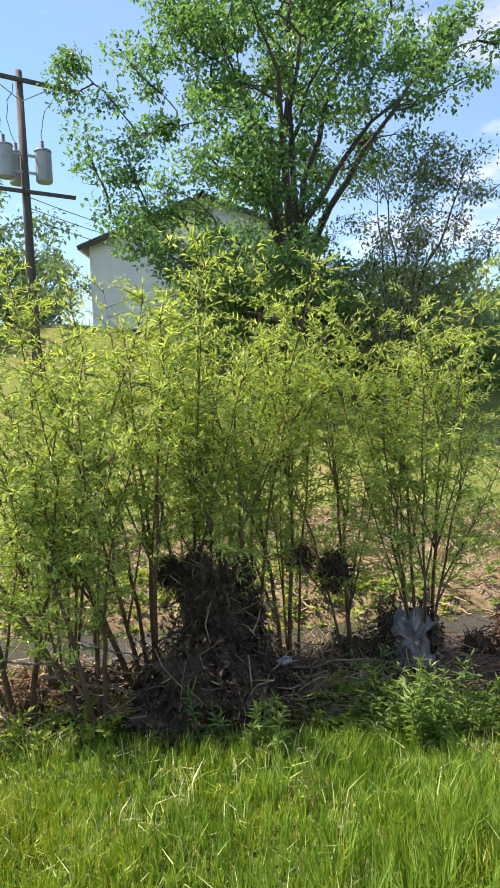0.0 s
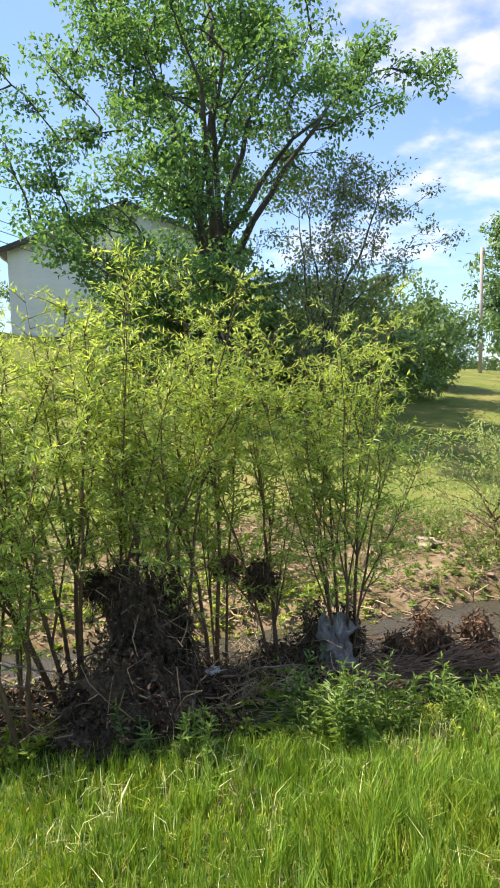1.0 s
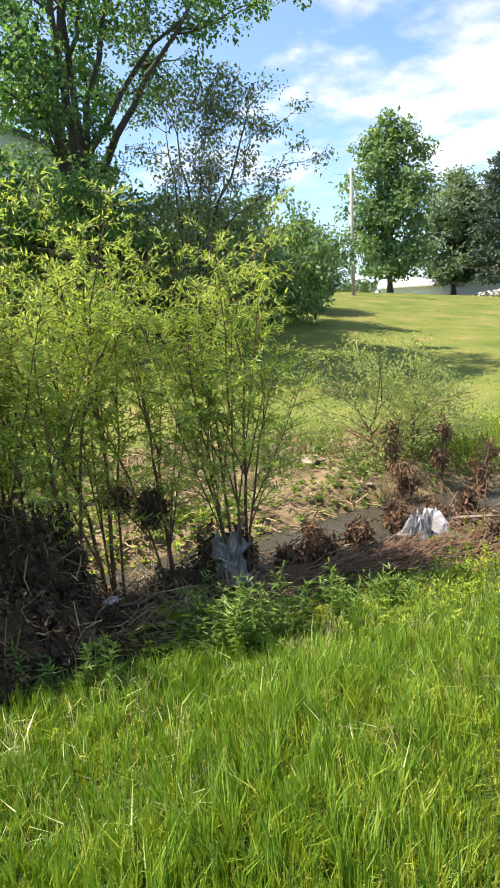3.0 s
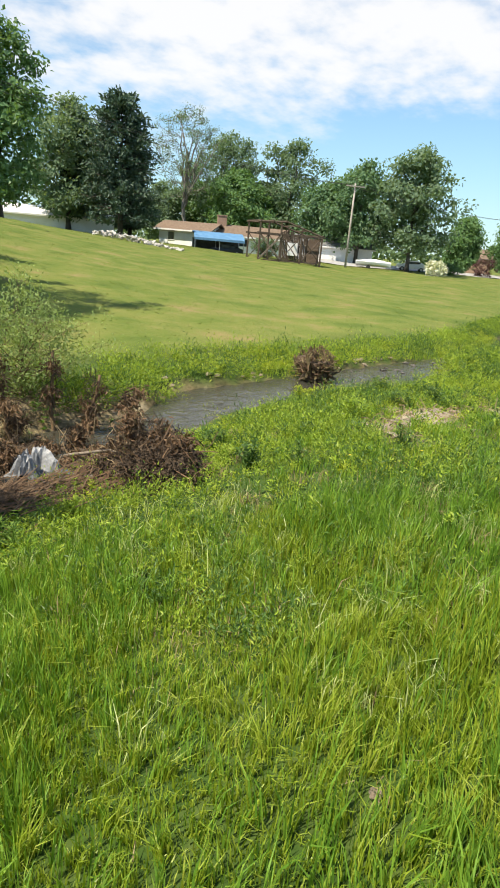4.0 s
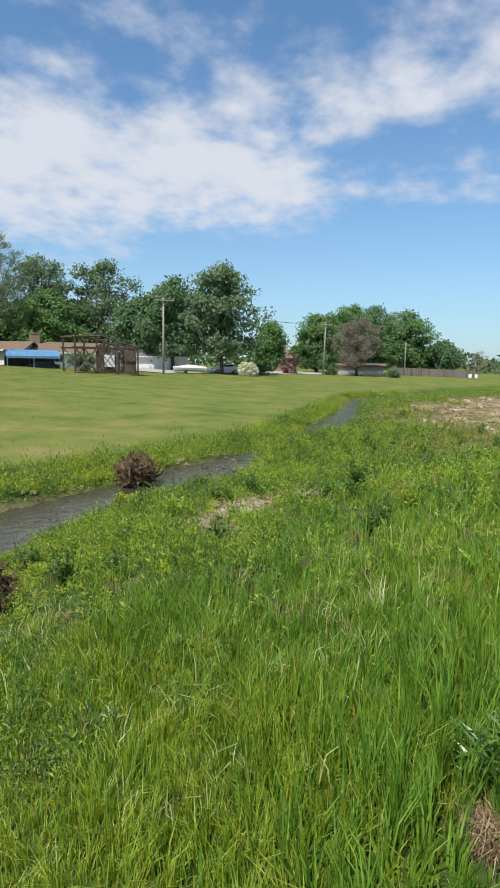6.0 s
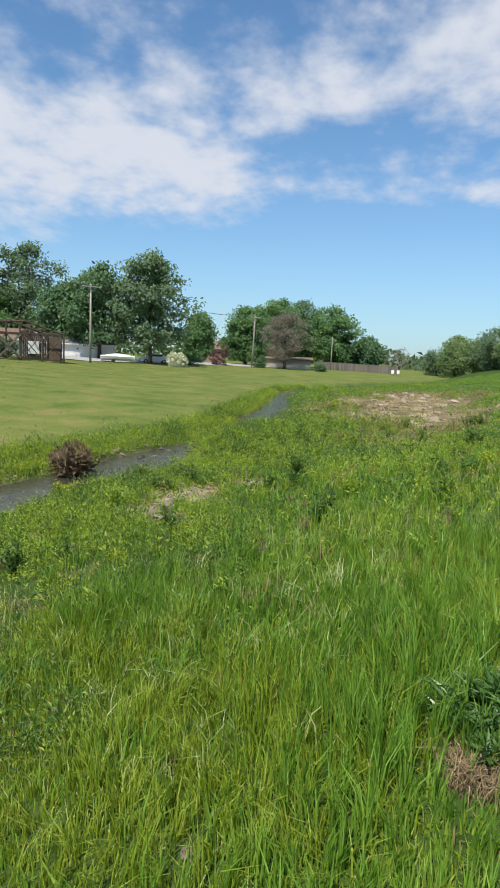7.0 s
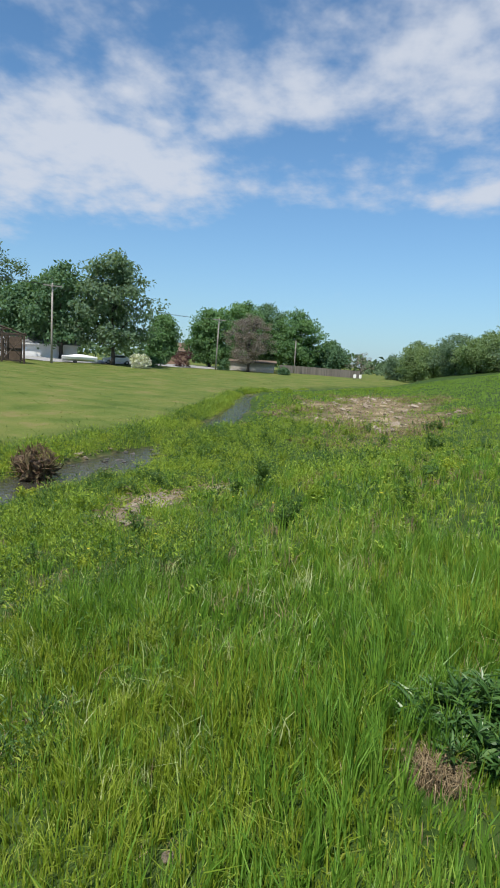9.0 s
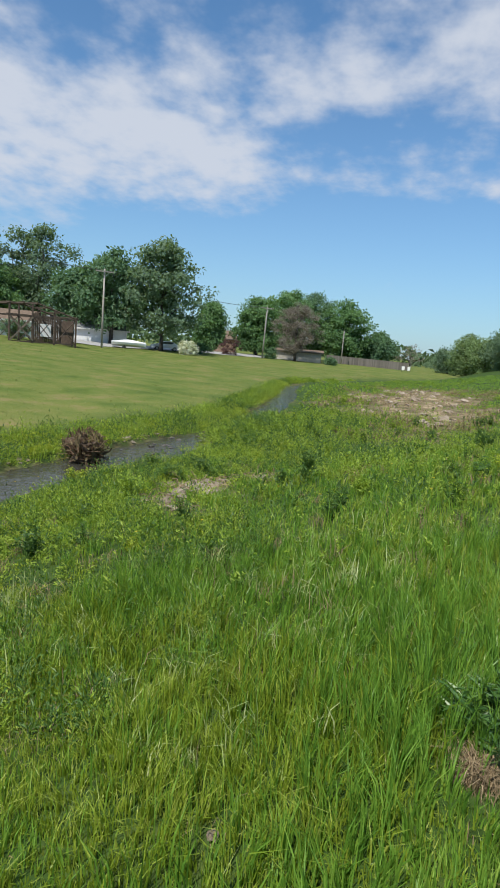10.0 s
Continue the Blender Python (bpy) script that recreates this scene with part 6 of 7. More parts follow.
def near_pt(az, d, sa, sd):
    def f():
        a, r = rng.normal(az, sa), rng.normal(d, sd)
        return r * math.sin(radians(a)), r * math.cos(radians(a))
    return f


scatter_stones(90, on_shoal, 0.02, 0.07, "pale weathered stone on the sandy shoal", "shoal stones")
scatter_stones(22, near_pt(21.0, 10.7, 1.3, 0.25), 0.07, 0.16, "pale flat stone in a small heap on the shoal", "shoal stones")
scatter_stones(10, near_pt(13.5, 10.2, 1.2, 0.3), 0.06, 0.12, "pale flat stone on the sandy shoal", "shoal stones")


def far_bank():
    x = rng.uniform(8.5, 18)
    return x, float(creek_y(x) + creek_half(x) + rng.uniform(-0.1, 0.25))


hole = new("stone", STONES[0])
hole.matrix_basis = pose(*at(70.6, 1.75, 0.02), 8, 0, 30) @ Matrix.Diagonal((0.028, 0.028, 0.028, 1))
tagged(hole, "pale stone lying in a gap of the grass", "stone")
scatter_stones(34, far_bank, 0.03, 0.08, "stone along the water's edge", "bank stones")


def in_creek():
    x = rng.uniform(14, 19)
    return x, float(creek_y(x) + rng.uniform(-0.7, 0.7))


scatter_stones(18, in_creek, 0.05, 0.11, "dark wet stone breaking the creek surface", "creek stones", level=WATER_Z)


def on_bar():
    while True:
        x, y = rng.uniform(20, 56), rng.uniform(-8, 5)
        if gravel_bar(x, y) > 0.45:
            return x, y


def near_bar():
    while True:
        x, y = rng.uniform(7, 12.5), rng.uniform(2.3, 4.6)
        if gravel_bar(x, y) > 0.35:
            return x, y


scatter_stones(90, on_bar, 0.08, 0.26, "pale stone on the dry gravel bar", "gravel bar stones")
scatter_stones(45, near_bar, 0.05, 0.13, "pale stone in the weeds of the bench", "bench stones")

# the pile of broken concrete on the crest
RUB = [lump(40 + k, (1.0, 0.7, 0.45), 0.3, 1).mesh("concrete_chunk") for k in range(4)]
for me in RUB:
    me.materials.append(M["rubble"])
for k in range(170):
    az, d = rng.uniform(38.2, 46.0), rng.uniform(62, 66)
    s = float(rng.uniform(0.10, 0.36))
    x, y, z = at(az, d)
    hgt = 0.55 * math.exp(-((az - 40.5) / 2.2) ** 2) * rng.random()
    ob = new("concrete_chunk", RUB[k % 4])
    ob.matrix_basis = pose(x, y, z + hgt + s * 0.2, rng.uniform(-40, 40), rng.uniform(-40, 40), rng.uniform(0, 360)) @ Matrix.Diagonal((s, s, s * 0.8, 1))
    tagged(ob, "broken pale concrete chunk in a rubble pile on the crest", "rubble", "rubble pile")

for az, w in ((88.1, 0.55), (88.6, 0.5)):
    sg = thing("white_sign", at(az, 120), "small white board on two posts in the far meadow", "sign", "white signs", rz=-az)
    part("board", Geo().box((0, 0, 0.75), (w, 0.05, 0.7), bevel=0.01), "white_trim", sg)
    for s in (-1, 1):
        part("post", Geo().box((s * w * 0.4, 0.06, 0.45), (0.08, 0.06, 1.1)), "fence_wood", sg)

# ---- grass and weeds ----


def scatter_polar(rng, n, a0, a1, d0, d1, power=1.0):
    """Places over a sector; power below 1 crowds them outwards, above 1 inwards."""
    a = np.radians(rng.uniform(a0, a1, n))
    d = np.sqrt(d0 ** 2 + (d1 ** 2 - d0 ** 2) * rng.random(n) ** power)
    return d * np.sin(a), d * np.cos(a), d


def near_bank(x, y):
    """How far on the near side of the water a place lies."""
    return creek_y(x) - creek_half(x) - y


def dry_spot(x, y):
    return (np.exp(-(((x - 2.15) / 0.38) ** 2 + ((y - 1.82) / 0.34) ** 2)) + np.exp(-(((x - 1.65) / 0.10) ** 2 + ((y - 0.58) / 0.10) ** 2))
            + np.exp(-(((x - 1.8) / 0.2) ** 2 + ((y + 0.52) / 0.2) ** 2)))


def clearing(x, y):
    """1 in the small gaps of the grass, by a dead tuft and a stone."""
    return np.clip(1.3 * np.exp(-(((x - 1.92) / 0.12) ** 2 + ((y + 0.31) / 0.13) ** 2)) + 1.1 * np.exp(-(((x - 1.65) / 0.07) ** 2 + ((y - 0.58) / 0.06) ** 2))
                   + np.exp(-(((x - 1.72) / 0.10) ** 2 + ((y + 0.5) / 0.10) ** 2)), 0, 1)


def lush(x, y):
    """1 where the bluish upright grass stands, 0 in the yellower grass."""
    return np.clip(0.62 + 0.9 * wave(x * 1.1, y * 1.1, 0.4) + 0.4 * wave(x * 3.3, y * 2.9, 1.2), 0, 1)


def grass_field(name, mat, n, a0, a1, d0, d1, h0, h1, w0, w1, keep, label, seed, power=1.0, lean=0.55, patch=0.35, bunch=0.0):
    rng = np.random.default_rng(seed)
    x, y, d = scatter_polar(rng, n, a0, a1, d0, d1, power)
    k = keep(x, y, d) > rng.random(n)
    x, y = x[k], y[k]
    if bunch:
        ix, iy = np.round(x / bunch), np.round(y / bunch)
        cx = (ix + 0.45 * np.sin(ix * 12.9 + iy * 78.2)) * bunch
        cy = (iy + 0.45 * np.sin(ix * 39.3 + iy * 11.1)) * bunch
        x, y = cx + (x - cx) * 0.62, cy + (y - cy) * 0.62
        tall = 0.62 + 0.62 * np.mod(np.abs(np.sin(ix * 12.7 + iy * 31.3) * 437.5), 1.0)
        way = 6.283 * np.mod(np.abs(np.sin(ix * 7.1 + iy * 19.7) * 291.3), 1.0)
    m = len(x)
    h = rng.uniform(h0, h1, m) * np.maximum(1 + patch * wave(x * 2.1, y * 2.1, 0.9) + 0.5 * patch * wave(x * 5.3, y * 5.3, 1.9), 0.72) * (0.7 + 0.3 * rng.random(m))
    h *= 0.5 + 0.5 * np.clip((np.abs(y - creek_y(x)) - creek_half(x) - 0.2) / 2.2, 0, 1)
    th = rng.uniform(0, 2 * np.pi, m)
    ln = np.stack([np.cos(th), np.sin(th), 0 * th], -1) * (lean * rng.random(m) ** 0.8)[:, None]
    if bunch:
        h = h * tall
        ln += np.stack([np.cos(way), np.sin(way), 0 * way], -1) * 0.55 * lean
    base = np.stack([x, y, ground_z(x, y) - 0.01], -1)
    g = Geo().blades(base, ln, h, rng.uniform(w0, w1, m), rng)
    tagged(part(name, g, mat), label, "grass", kind="stuff")


def keep_near(x, y, d):
    b = near_bank(x, y)
    return np.clip((b - 0.9) / 1.0, 0, 1) * np.clip(0.9 + 0.5 * wave(x * 2.6, y * 2.6, 0.1), 0.5, 1) * np.clip(1 - 0.75 * dry_spot(x, y), 0.1, 1) * (1 - 0.93 * clearing(x, y)) * (1 - 0.9 * gravel_bar(x, y))


def keep_bench(x, y, d):
    b = near_bank(x, y)
    return np.clip((b - np.interp(x, (22, 27), (0.3, 1.6))) / 1.5, 0, 1) * np.clip(0.6 + 0.7 * wave(x * 0.9, y * 0.9, 0.1) + 0.3 * wave(x * 2.7, y * 2.7, 0.7), 0.15, 1) * np.clip(1 - 0.85 * gravel_bar(x, y), 0.05, 1)


def keep_lawn(x, y, d):
    v = y - creek_y(x) - creek_half(x)
    return np.clip((v - np.interp(x, (8, 16, 25, 45, 55), (1.7, 1.4, 0.9, 0.5, 0.4)) - 0.8 * wave(x * 0.5, y * 0.7)) / 2.0, 0, 1)


grass_field("lush_grass", "lush_grass", 148000, -34, 114, 1.3, 4.8, 0.12, 0.29, 0.0038, 0.0085, lambda x, y, d: keep_near(x, y, d) * (0.10 + 0.90 * lush(x, y)), "upright bluish-green grass on the creek bank", 1, lean=0.38, patch=0.5, bunch=0.105)
grass_field("under_grass", "tall_grass", 46000, -34, 114, 1.25, 3.6, 0.03, 0.10, 0.004, 0.008, lambda x, y, d: np.clip((near_bank(x, y) - 0.9) / 0.6, 0, 1) * (1 - 0.9 * clearing(x, y)), "short grass that covers the soil between the bunches", 26, lean=0.9, patch=0.2)
grass_field("tall_grass", "tall_grass", 130000, -34, 114, 1.3, 4.8, 0.07, 0.23, 0.003, 0.0065, lambda x, y, d: keep_near(x, y, d) * (1 - 0.85 * lush(x, y)), "yellow-green grass on the creek bank", 21, lean=0.62, patch=0.5, bunch=0.125)
grass_field("bank_grass", "meadow_grass", 70000, -34, 114, 4.6, 9.0, 0.05, 0.19, 0.006, 0.011, lambda x, y, d: keep_near(x, y, d) * np.clip(0.5 + 0.9 * wave(x * 2.2, y * 2.4, 1.5), 0.1, 1), "green grass on the creek bank", 2, lean=0.7, patch=0.5, bunch=0.16)
grass_field("bank_lush_grass", "lush_grass", 40000, -34, 114, 4.6, 11.0, 0.10, 0.27, 0.006, 0.012, lambda x, y, d: keep_near(x, y, d) * np.clip(1.5 * lush(x * 0.8, y * 0.8) - 0.5, 0, 1), "upright bluish-green grass in patches on the bank", 22, lean=0.5, patch=0.5, bunch=0.18)
grass_field("arching_grass", "tall_grass", 1500, -34, 114, 1.4, 7.0, 0.22, 0.36, 0.005, 0.010, keep_near, "long arching grass blades standing over the bank grass", 8, lean=0.9)
grass_field("dry_grass", "straw", 24000, -34, 114, 1.3, 6.0, 0.05, 0.17, 0.003, 0.006, lambda x, y, d: np.clip(near_bank(x, y) - 0.9, 0, 1) * np.clip(0.05 + 0.9 * dry_spot(x, y) + 0.06 * wave(x * 1.9, y * 1.9, 2.7), 0, 1), "dead straw-coloured grass low among the green", 23, lean=1.1)
grass_field("bench_grass", "meadow_grass", 110000, 40, 114, 7.0, 30.0, 0.05, 0.22, 0.009, 0.018, keep_bench, "rough green grass on the bench beside the creek", 3, 0.9, patch=0.6, bunch=0.25)
grass_field("embankment_grass", "fresh_grass", 48000, 66, 112, 30, 90, 0.08, 0.20, 0.035, 0.09, lambda x, y, d: np.clip((near_bank(x, y) - 0.3) / 1.5, 0, 1) * np.clip(1 - 0.9 * gravel_bar(x, y), 0.05, 1), "fresh green grass on the far bench and embankment", 4, 1.1, patch=0.25)


def strip_grass():
    """Rank grass in a band along the far edge of the water."""
    rng = np.random.default_rng(5)
    n = 48000
    x = -10 + 78 * rng.random(n) ** 1.3
    y = creek_y(x) + creek_half(x) + 0.05 + np.interp(x, (8, 16, 25, 45, 60), (3.3, 2.7, 1.7, 1.1, 1.0)) * rng.random(n) ** 1.25
    k = (1 - 0.93 * shoal(x, y) > rng.random(n)) & (wave(x * 1.3, y * 1.7, 0.6) + rng.normal(size=n) * 0.5 > -0.4)
    x, y = x[k], y[k]
    m = len(x)
    far = 0.7 + np.hypot(x, y) / 22
    h = rng.uniform(0.07, 0.30, m) * np.clip(0.75 + 0.9 * wave(x * 1.1, y * 1.6, 0.9), 0.25, 1.6) * np.clip(1.2 - (y - creek_y(x) - creek_half(x)) / 3.4, 0.2, 1)
    th = rng.uniform(0, 2 * np.pi, m)
    ln = np.stack([np.cos(th), np.sin(th), 0 * th], -1) * (0.6 * rng.random(m))[:, None]
    g = Geo().blades(np.stack([x, y, ground_z(x, y) - 0.01], -1), ln, h, rng.uniform(0.006, 0.013, m) * far, rng)
    tagged(part("far_bank_grass", g, "meadow_grass"), "rank green grass along the far bank of the creek", "grass", kind="stuff")


strip_grass()


def mounds(name, mat, n, pick, label, seed, r0=0.15, r1=0.4, h0=0.15, h1=0.45, per=66, leaf=0.08, slim=0.27):
    """Low bushy weeds: each a dome of leaves on the ground, taller ones ragged."""
    rng = np.random.default_rng(seed)
    x, y = pick(rng, n)
    m = len(x)
    grow = 0.75 + np.minimum(np.hypot(x, y), 26) / 45
    r, h = rng.uniform(r0, r1, m) * grow, rng.uniform(h0, h1, m) * grow ** 0.5
    cen = np.stack([x, y, ground_z(x, y)], -1)
    w = np.repeat(np.arange(m), per)
    d = rnd_dirs(rng, m * per)
    d[:, 2] = np.abs(d[:, 2])
    rag = (rng.random(m * per) ** 0.35 * (1 + 0.35 * np.sin(5 * np.arctan2(d[:, 1], d[:, 0]) + 3.0 * w)))[:, None]
    pos = cen[w] + d * rag * np.stack([r, r, h], -1)[w]
    L = leaf * (grow[w]) * rng.uniform(0.6, 1.4, m * per)
    g = Geo().leaves(pos, d * np.array((1, 1, 0.6)) + 0.8 * rnd_dirs(rng, m * per) + np.array((0, 0, 0.45)), rnd_dirs(rng, m * per) * 0.6 + np.array((0, 0, 1.0)), L, L * slim)
    tagged(part(name, g, mat), label, "weeds", kind="stuff")


def along_far(x0, x1, v0, v1, seed, power=1.3):
    def f(rng, n):
        x = x0 + (x1 - x0) * rng.random(n) ** 1.2
        y = creek_y(x) + creek_half(x) + v0 + (v1 - v0) * np.interp(x, (12, 25, 45, 60), (1.0, 0.6, 0.4, 0.4)) * rng.random(n) ** power
        k = (shoal(x, y) < np.interp(x, (7, 8.5), (0.35, 0.95))) & (wave(x * 0.9, y * 1.1, seed) + 0.35 * rng.normal(size=n) > -0.1)
        return x[k], y[k]
    return f


def along_near(x0, x1, v0, v1, seed, power=1.2):
    def f(rng, n):
        x = x0 + (x1 - x0) * rng.random(n) ** 1.1
        y = creek_y(x) - creek_half(x) - v0 - (v1 - v0) * rng.random(n) ** power
        k = (gravel_bar(x, y) < 0.25) & (wave(x * 0.8, y * 0.9, seed) + 0.35 * rng.normal(size=n) > 0.0) & ((x < 24) | (near_bank(x, y) > np.interp(x, (24, 27, 45, 52), (3.4, 3.4, 2.0, 0.3))))
        return x[k], y[k]
    return f


def in_bar(rng, n):
    x, y = rng.uniform(18, 58, n), rng.uniform(-9, 6, n)
    k = (gravel_bar(x, y) > 0.02) & (gravel_bar(x, y) + 0.35 * wave(x * 0.8, y * 1.3, 2.2) < 0.55)
    return x[k], y[k]


mounds("bar_straw_mounds", "straw", 320, in_bar, "dry brown stalks heaped over the gravel bar", 81, 0.25, 0.6, 0.10, 0.34, 40, 0.16, 0.16)
mounds("far_bank_mounds", "weed_leaf", 700, along_far(8.5, 60, 0.0, 2.4, 0.3), "light green bushy weeds crowding the far bank", 61, 0.2, 0.45, 0.12, 0.42, leaf=0.07)
mounds("far_bank_yellow_mounds", "yellow_weed", 420, along_far(8.5, 60, -0.05, 1.8, 2.3), "yellow-green low weeds at the far water's edge", 62, h0=0.1, h1=0.3, leaf=0.05, per=90)
mounds("far_bank_dark_mounds", "dark_weed", 380, along_far(9, 60, 0.05, 2.2, 4.1), "dark green taller weeds on the far bank", 63, h0=0.15, h1=0.48, leaf=0.07, slim=0.25)
mounds("near_edge_mounds", "weed_leaf", 700, along_near(4, 40, 0.0, 2.6, 0.9), "light green creeping weeds along the near water's edge", 64, h0=0.08, h1=0.26, leaf=0.05)
mounds("near_edge_yellow_mounds", "yellow_weed", 300, along_near(6, 45, 0.0, 2.8, 3.0), "yellow-green creeping weeds along the near water's edge", 65, h0=0.08, h1=0.24, leaf=0.045, per=90)
mounds("bench_mounds", "weed_leaf", 1500, along_near(7, 45, 1.0, 6.6, 5.2, 1.0), "light green bushy weeds on the bench", 66, 0.12, 0.36, 0.12, 0.38, leaf=0.06, slim=0.34)
mounds("bench_dark_mounds", "dark_weed", 1150, along_near(6, 45, 0.6, 6.6, 1.7, 1.0), "dark green weeds on the bench", 67, 0.10, 0.30, 0.16, 0.46, leaf=0.07, slim=0.26)
mounds("bank_mounds", "weed_leaf", 2300, along_near(2.2, 15, 0.9, 4.4, 2.2, 1.0), "small leafy light green weeds among the bank grass", 74, 0.07, 0.20, 0.10, 0.30, 64, 0.042, 0.32)
mounds("bank_dark_mounds", "dark_weed", 1700, along_near(2.2, 15, 0.9, 4.8, 4.6, 1.0), "small dark green weeds among the bank grass", 75, 0.06, 0.18, 0.12, 0.32, 56, 0.048, 0.24)
mounds("bank_yellow_mounds", "yellow_weed", 600, along_near(2.2, 15, 0.9, 4.2, 0.2, 1.0), "low yellow-green weeds among the bank grass", 76, 0.08, 0.2, 0.06, 0.18, 60, 0.032, 0.34)


def near_patch(a0, a1, d0, d1, seed, bias=0.1):
    def f(rng, n):
        x, y, d = scatter_polar(rng, n, a0, a1, d0, d1)
        k = (near_bank(x, y) > 0.9) & (wave(x * 1.7, y * 1.9, seed) + 0.35 * rng.normal(size=n) > bias) & (clearing(x, y) < 0.1)
        return x[k], y[k]
    return f


mounds("ground_herb", "weed_leaf", 420, near_patch(-34, 114, 2.3, 5.2, 0.7, 0.35), "small broad-leaved herbs low among the bank grass", 77, 0.04, 0.11, 0.05, 0.16, 46, 0.030, 0.40)
mounds("ground_dark_herb", "dark_leaf", 300, near_patch(-34, 114, 1.9, 5.2, 3.1, 0.4), "dark green narrow-leaved herbs among the bank grass", 78, 0.04, 0.11, 0.08, 0.20, 46, 0.042, 0.22)
mounds("ground_yellow_herb", "yellow_weed", 300, near_patch(-34, 60, 2.8, 5.5, 5.3, 0.3), "yellow-green leafy herbs along the top of the bank", 79, 0.05, 0.13, 0.06, 0.18, 50, 0.032, 0.3)
mounds("creek_bend_mounds", "weed_leaf", 150, along_near(18.0, 23.5, -0.4, 1.2, 0.3, 1.0), "green weeds that hide the bend of the creek", 68, 0.25, 0.42, 0.18, 0.36, 90, 0.07)
mounds("creek_bend_dark_mounds", "dark_weed", 110, along_near(18.0, 23.5, -0.2, 1.4, 3.6, 1.0), "dark green weeds at the bend of the creek", 69, 0.2, 0.36, 0.2, 0.42, 90, 0.07, slim=0.25)
mounds("pool_head_mounds", "weed_leaf", 90, lambda rng, n: (rng.uniform(6.0, 8.6, n), rng.uniform(8.1, 9.6, n)), "green weeds on the bank at the head of the pool", 81, 0.18, 0.36, 0.15, 0.42, 70, 0.06)
mounds("pool_head_dark_mounds", "dark_weed", 50, lambda rng, n: (rng.uniform(5.6, 8.4, n), rng.uniform(8.0, 9.4, n)), "dark green weeds on the bank at the head of the pool", 82, 0.15, 0.3, 0.2, 0.5, 70, 0.06, 0.25)
mounds("bar_dead_mounds", "straw", 260, in_bar, "brown dead weeds over the gravel bar", 83, 0.25, 0.6, 0.05, 0.2, 50, 0.09, 0.2)
mounds("bar_mounds", "weed_leaf", 520, in_bar, "green weeds growing through the gravel bar", 70, 0.2, 0.5, 0.06, 0.2, leaf=0.07)


def tussocks(name, mat, n, per, a0, a1, d0, d1, h0, h1, w, label, seed):
    """Clumps of longer grass that arches outwards."""
    rng = np.random.default_rng(seed)
    x, y, d = scatter_polar(rng, n, a0, a1, d0, d1, 0.9)
    k = (near_bank(x, y) > 1.0) & (gravel_bar(x, y) < 0.3) & (dry_spot(x, y) < 0.3) & (clearing(x, y) < 0.05)
    x, y, d = x[k], y[k], d[k]
    m = len(x)
    q = np.repeat(np.arange(m), per)
    size = rng.uniform(0.6, 1.3, m)[q]
    bx_, by_ = x[q] + rng.normal(size=m * per) * 0.05 * size, y[q] + rng.normal(size=m * per) * 0.05 * size
    th = rng.uniform(0, 2 * np.pi, m * per)
    ln = np.stack([np.cos(th), np.sin(th), 0 * th], -1) * rng.uniform(0.1, 1.1, m * per)[:, None]
    g = Geo().blades(np.stack([bx_, by_, ground_z(bx_, by_) - 0.01], -1), ln, rng.uniform(h0, h1, m * per) * size, rng.uniform(0.6, 1.3, m * per) * w * (0.8 + d[q] / 12), rng)
    tagged(part(name, g, mat), label, "grass", kind="stuff")


tussocks("lush_tussock_grass", "lush_grass", 460, 40, 0, 112, 2.0, 14.0, 0.16, 0.30, 0.006, "tussocks of long bluish-green grass on the bank", 71)
tussocks("tussock_grass", "tall_grass", 420, 34, -30, 112, 2.0, 16.0, 0.14, 0.26, 0.005, "tussocks of long yellow-green grass on the bank", 72)
tussocks("pale_tussock_grass", "pale_grass", 300, 13, -34, 112, 2.0, 5.4, 0.13, 0.25, 0.006, "tufts of pale bent grass leaves and seed heads in the bank grass", 70)
tussocks("straw_tussock_grass", "straw", 420, 30, 0, 112, 2.6, 14.0, 0.09, 0.22, 0.0045, "small tufts of dead straw-coloured grass on the bank", 73)
grass_field("turf", "tall_grass", 9000, 114, 326, 0.5, 5.0, 0.08, 0.22, 0.010, 0.018, lambda x, y, d: 1 + 0 * x, "grass of the bank behind the path", 24)
grass_field("trodden_grass", "tall_grass", 5000, -34, 114, 0.35, 1.3, 0.06, 0.14, 0.008, 0.014, lambda x, y, d: 1 + 0 * x, "short trodden grass where the bank is walked on", 25)


def lawn(n, seed):
    """Mown grass: short single tips."""
    rng = np.random.default_rng(seed)
    x, y, d = scatter_polar(rng, n, -32, 97, 10.0, 92.0, 1.45)
    k = keep_lawn(x, y, d) > rng.random(n)
    x, y, d = x[k], y[k], d[k]
    m = len(x)
    base = np.stack([x, y, ground_z(x, y) - 0.005], -1)
    th = rng.uniform(0, 2 * np.pi, m)
    w = (rng.uniform(0.015, 0.036, m) * (0.6 + d / 33))[:, None]
    s = np.stack([np.cos(th), np.sin(th), 0 * th], -1) * w
    tip = base + np.stack([rng.normal(0, 0.07, m), rng.normal(0, 0.07, m), rng.uniform(0.008, 0.025, m)], -1)
    v = np.stack([base - s, base + s, tip], 1).reshape(-1, 3)
    tagged(part("lawn_grass", Geo().add(v, tris=np.arange(3 * m).reshape(m, 3)), "lawn_grass"), "mown yellow-green grass of the far meadow", "grass", kind="stuff")


lawn(120000, 6)


